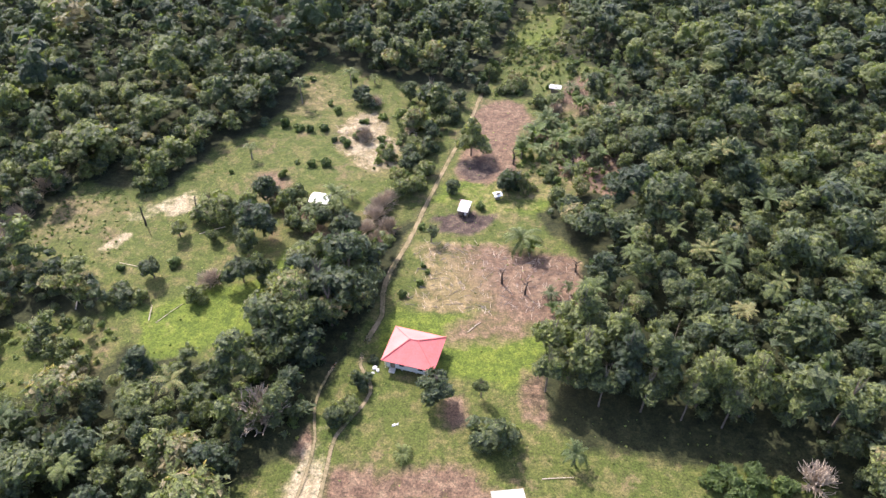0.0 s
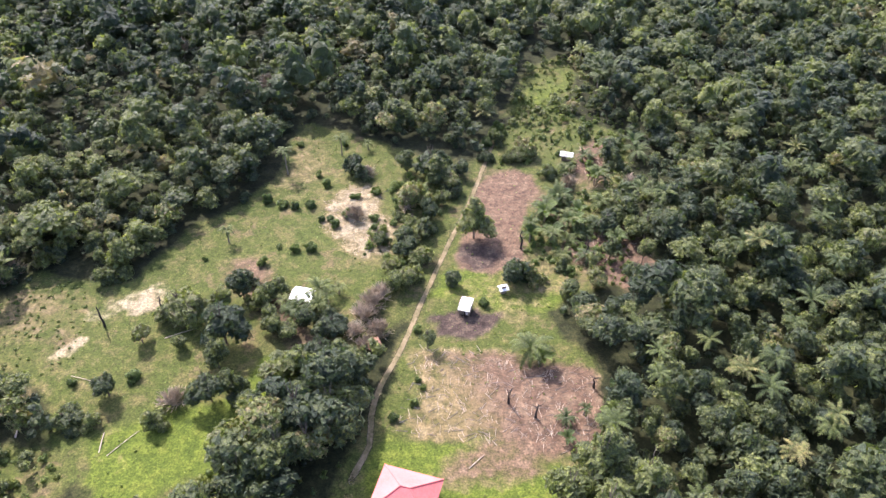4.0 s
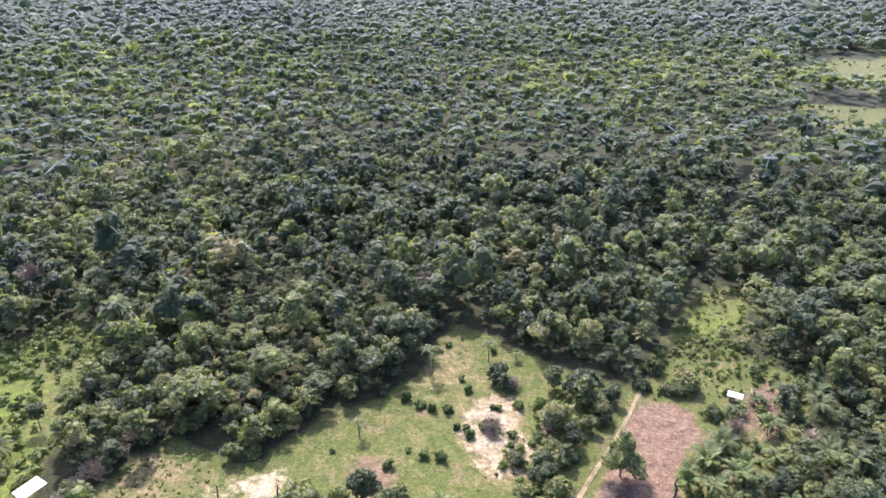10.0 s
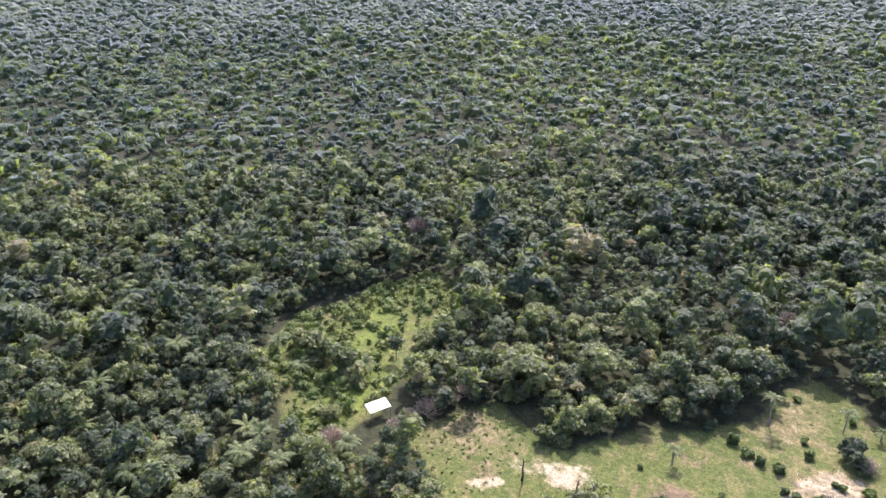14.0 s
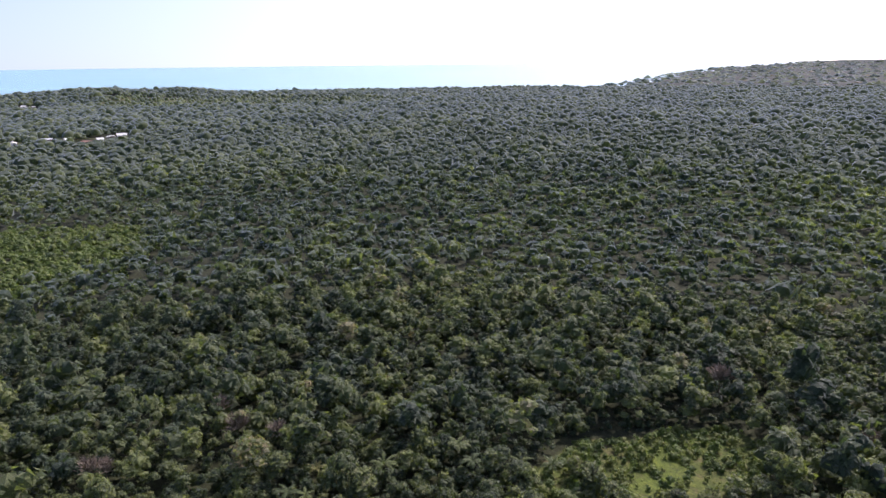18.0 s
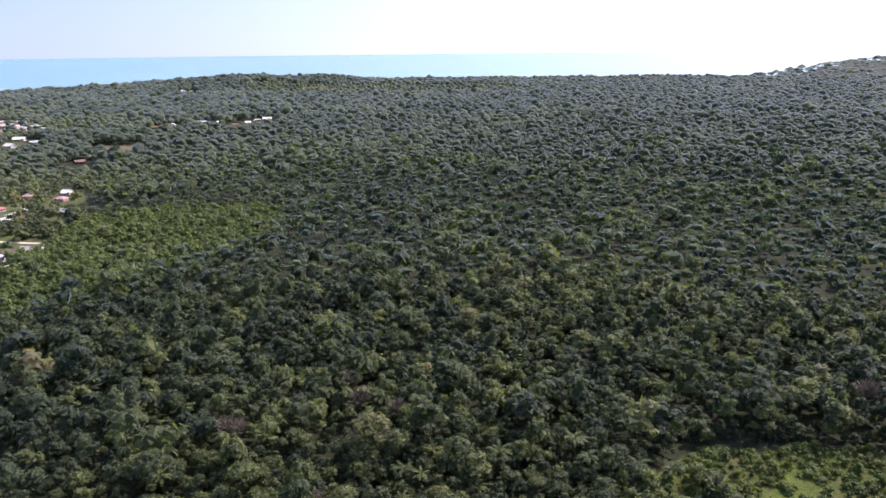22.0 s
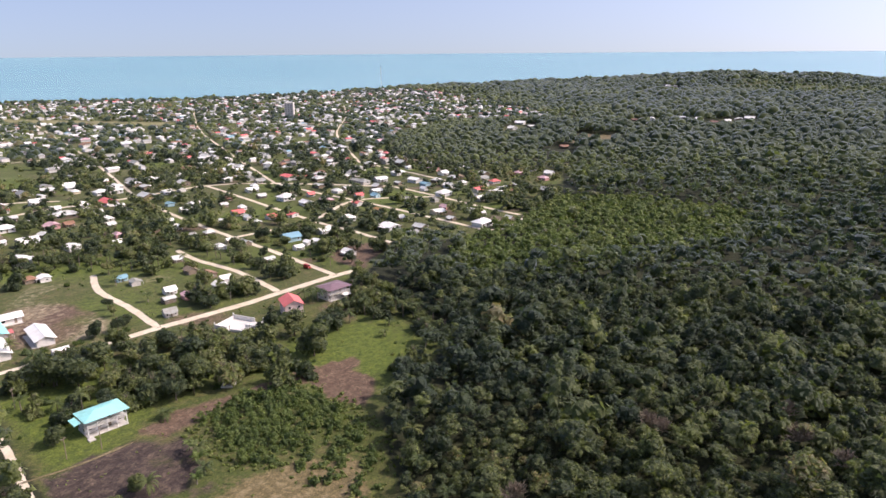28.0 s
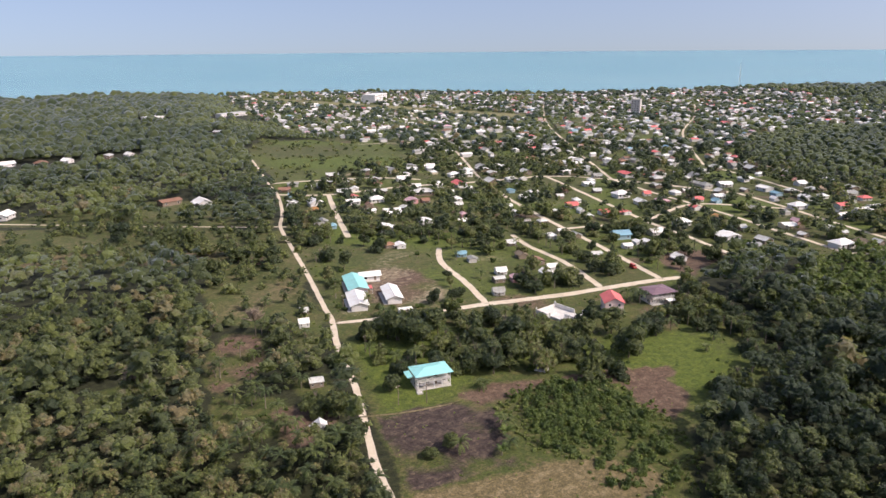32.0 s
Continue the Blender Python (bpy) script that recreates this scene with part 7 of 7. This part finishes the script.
COLOURS = ["white"] * 10 + ["zinc"] * 7 + ["grey"] * 6 + ["red"] * 2 + ["rust"] * 3 + ["blue", "pink", "cream", "thatch"]
joined = {}
HOUSE_SPOTS = np.concatenate([near_xy, P])
for k, (x, y) in enumerate(P):
    roof, style = town_rng.choice(COLOURS), town_rng.choice((0, 1, 2))
    turn, length = 74 + town_rng.choice((0, 90, 180)) + town_rng.uniform(-10, 10), town_rng.uniform(6.0, 11.5)
    if k < 120:
        street_house(float(x), float(y), length, roof, style, turn, "houses along the dirt streets")
    else:
        joined.setdefault(roof, []).append((float(x), float(y), length, turn, style))


def raw(bm):
    bmesh.ops.triangulate(bm, faces=bm.faces)
    bm.verts.index_update()
    v, f = np.array([q.co for q in bm.verts]), np.array([[c.index for c in q.verts] for q in bm.faces])
    bm.free()
    return v, f


plain = [raw(gable_roof(10, 7, 2.9, 1.6, 0.6)), raw(hip_roof(10, 7, 2.9, 1.5, 0.6)), raw(gable_roof(10, 7, 3.2, 0.9, 0.6))]
plain_wall = raw(wall_body(10, 7, 3.0, 0.7))
walls_at = []
for roof, rows in joined.items():
    q = np.array([(x, y, float(relief(x, y)), math.radians(t), L / 11.0, s) for x, y, L, t, s in rows])
    me = bake("far_roofs", plain, q[:, 5].astype(int), q[:, :3], q[:, 3], q[:, 4], np.clip(q[:, 4], 0.9, 1.2), np.zeros(len(q)))
    place("far_roofs", me, ROOFS[roof], label="roofs of distant houses in %s" % ROOF_WORDS[roof], category="roofs", kind="stuff")
    walls_at.append(q)
q = np.concatenate(walls_at)
place("far_walls", bake("far_walls", [plain_wall], np.zeros(len(q), int), q[:, :3], q[:, 3], q[:, 4], np.clip(q[:, 4], 0.9, 1.2), np.zeros(len(q))), WALLS["white"], label="pale walls of distant town houses", category="houses", kind="stuff")


# trees among the houses
def clear_of_houses(x, y, d=6.8):
    m = np.ones(len(x), bool)
    for i in range(0, len(x), 2000):
        dd = np.hypot(x[i:i + 2000, None] - HOUSE_SPOTS[None, :, 0], y[i:i + 2000, None] - HOUSE_SPOTS[None, :, 1]).min(1)
        m[i:i + 2000] = dd > d
    for hx, hy, hr in ((-177, -192.5, 13), (-170, -184, 10), (-196.6, -184, 11), (-187, -175, 10), (-216, -181, 12), (-207, -173, 10), (-88, -160, 13)):
        m &= np.hypot(x - hx, y - hy) > hr
    for poly in TOWN_GRASS:
        m &= inside(poly, x, y) < -1
    return m


def town_spots(cell, lo, hi, chance):
    a = np.arange(-1600, 100, cell)
    X, Y = (q.ravel() for q in np.meshgrid(a, a))
    X, Y = X + rng.uniform(-0.5, 0.5, X.size) * cell, Y + rng.uniform(-0.5, 0.5, X.size) * cell
    R = np.hypot(X, Y)
    s = (R > lo) & (R < hi) & (inside(TOWN, X, Y) > 0) & (coast(X, Y) > 8) & (rng.random(X.size) < chance * np.clip(0.75 + 0.8 * wob(X, Y, 24.0, 3.0), 0.15, 1.6))
    X, Y = X[s], Y[s]
    s = ~on_road(X, Y, 4.0 if hi < 500 else 2.5) & clear_of_houses(X, Y)
    s &= ~on_road(X * 1.03, Y * 1.03, 0, ["airstrip"])
    for k in (5.0, 9.0, 13.0) if hi < 800 else ():  # no trees on a road's camera side, so the road stays in view
        q = 1 + k / np.hypot(X, Y)
        s &= ~on_road(X * q, Y * q, 1.0)
    return X[s], Y[s]


tx, ty = town_spots(5.8, 205, 400, 0.95)
for x, y in zip(tx, ty):
    k = plant_rng.random()
    if k < 0.2:
        palm(float(x), float(y), plant_rng.uniform(2.2, 3.2), plant_rng.uniform(3, 6.5), "coconut palm standing between the houses", "palms in the town")
    elif k < 0.45:
        shrub(float(x), float(y), plant_rng.uniform(1.0, 2.0), "leafy garden shrub between the houses", "garden shrubs")
    else:
        tree(float(x), float(y), plant_rng.uniform(2.4, 5.6), plant_rng.uniform(1.0, 4.0), "leafy garden tree standing between the houses", "trees in the town")
x, y = town_spots(7.4, 400, 760, 0.95)
k = len(x)
grow("town_trees", m_leaf, crowns_mid, x, y, rng.uniform(2.4, 6.0, k), rng.uniform(1.0, 4.0, k), tint_of(x, y, k) - 0.1, "garden trees between the town houses", "trees")
x, y = town_spots(9.5, 760, 1800, 0.7)
k = len(x)
grow("far_town_trees", m_hazed_canopy, crowns_edge, x, y, rng.uniform(3.2, 6.5, k), rng.uniform(1.0, 4.0, k), tint_of(x, y, k), "trees between the distant town houses", "trees")
scatter("town_weeds", [[(-66, -112), (-95, -215), (-105, -255), (-140, -385), (-320, -440), (-440, -300), (-400, -172), (-250, -190), (-226, -140), (-150, -108), (-112, -78)]], 4.2, 0.3, 0.4, 1.2, crowns_far, m_bush,
        "weeds and low bushes in yards and verges", "weeds", lambda a_, b_: clear_of_houses(a_, b_, 6.0), (0.1, 0.9))


# white rubbish sacks by the footpath and the posts of the yard
def rubbish_sack(x, y, r, seed):
    rnd = random.Random(seed)
    bm = bmesh.new()
    bmesh.ops.create_icosphere(bm, subdivisions=2, radius=1.0)
    for v in bm.verts:
        v.co = Vector((v.co.x * r * rnd.uniform(0.8, 1.2), v.co.y * r * 0.7 * rnd.uniform(0.8, 1.2), max(v.co.z, -0.4) * r * 0.5 * rnd.uniform(0.8, 1.2)))
    place("rubbish_sack", bm_mesh("rubbish_sack", bm), WALLS["white"], None, "crumpled white plastic sack lying beside the footpath", "sack", "rubbish by the path", "", pose(x, y, ground_z(x, y) + 0.18 * r, 0, 0, seed * 50))


for i, (sx_, sy_, sr_) in enumerate(((-14.4, 45.4, 0.55), (-13.8, 44.9, 0.4), (-14.6, 44.3, 0.3), (-10.0, 33.8, 0.35), (-9.4, 34.0, 0.25))):
    rubbish_sack(sx_, sy_, sr_, i + 1)


# palms and bare grey trees through the woods west of the road
def bare_tree(x, y, r, h):
    root = thing("bare_tree", "grey leafless tree standing among green crowns", "tree", pose(x, y, ground_z(x, y), 0, 0, plant_rng.uniform(0, 360)), "bare trees in the forest")
    t = place("trunk", plant_rng.choice(TRUNKS), None, root)
    t.scale = (0.9, 0.9, h + 0.4 * r)
    c = place("bare_crown", plant_rng.choice(BARE_CROWNS), None, root)
    c.location.z, c.scale = h - 0.2 * r, (r * 1.2, r * 1.2, r * 1.25)


def scattered(poly, count):
    xs, ys = [q[0] for q in poly], [q[1] for q in poly]
    out = []
    while len(out) < count:
        q = (plant_rng.uniform(min(xs), max(xs)), plant_rng.uniform(min(ys), max(ys)))
        if float(inside(poly, *q)) > 1 and not bool(on_road(np.array([q[0]]), np.array([q[1]]), 2.0)[0]):
            out.append(q)
    return out


for x, y in scattered([(-58, -140), (-88, -238), (-60, -262), (-36, -230), (-30, -160)], 22):
    palm(x, y, plant_rng.uniform(2.2, 3.2), plant_rng.uniform(3.0, 6.5), "palm with yellow-green fronds beside the dirt road", "palms by the road")
for x, y in scattered([(-20, -150), (-60, -160), (-80, -225), (-40, -290), (20, -300)], 4) + scattered([(-125, -70), (-230, -120), (-260, -60), (-200, 30), (-110, -20)], 9) + scattered([(-50, 160), (-110, 110), (-170, 120), (-120, 220), (-30, 200)], 4):
    bare_tree(x, y, plant_rng.uniform(2.2, 3.6), plant_rng.uniform(5.5, 8.5))


# a roofless block foundation in the grass, and poles beside the road
pad = thing("foundation", "low roofless block foundation standing in the grass", "foundation", pose(-139.5, -159.0, ground_z(-139.5, -159.0), 0, 0, 122))
for name, dims in (("block_wall", (-2.0, -1.5, -0.1, 2.0, -1.3, 0.6)), ("block_wall", (-2.0, 1.3, -0.1, 2.0, 1.5, 0.75)), ("block_wall", (-2.0, -1.3, -0.1, -1.8, 1.3, 0.5)), ("block_wall", (1.8, -1.3, -0.1, 2.0, 1.3, 0.7)), ("floor_slab", (-1.8, -1.3, -0.1, 1.8, 1.3, 0.1))):
    part(name, boxed(*dims), m_concrete, pad)


def road_pole(x, y, h, turn):
    root = thing("utility_pole", "thin wooden pole with a short crossarm beside the road", "pole", pose(x, y, ground_z(x, y), 0, 0, turn), "poles by the road")
    part("pole", rod(bmesh.new(), (0, 0, -0.2), (0, 0, h), 0.13, 0.09, 7), m_wood, root)
    part("crossarm", boxed(-0.8, -0.06, h - 0.7, 0.8, 0.06, h - 0.58), m_wood, root)
    for k in (-0.65, 0.65):
        part("insulator", rod(bmesh.new(), (k, 0, h - 0.58), (k, 0, h - 0.4), 0.06, 0.04, 6), m_frame, root)


for x, y in ((-89.5, -164.0), (-97.0, -160.5), (-98.5, -203.0), (-110.0, -245.0), (-129.0, -312.0)):
    road_pole(x, y, 6.5, 15)
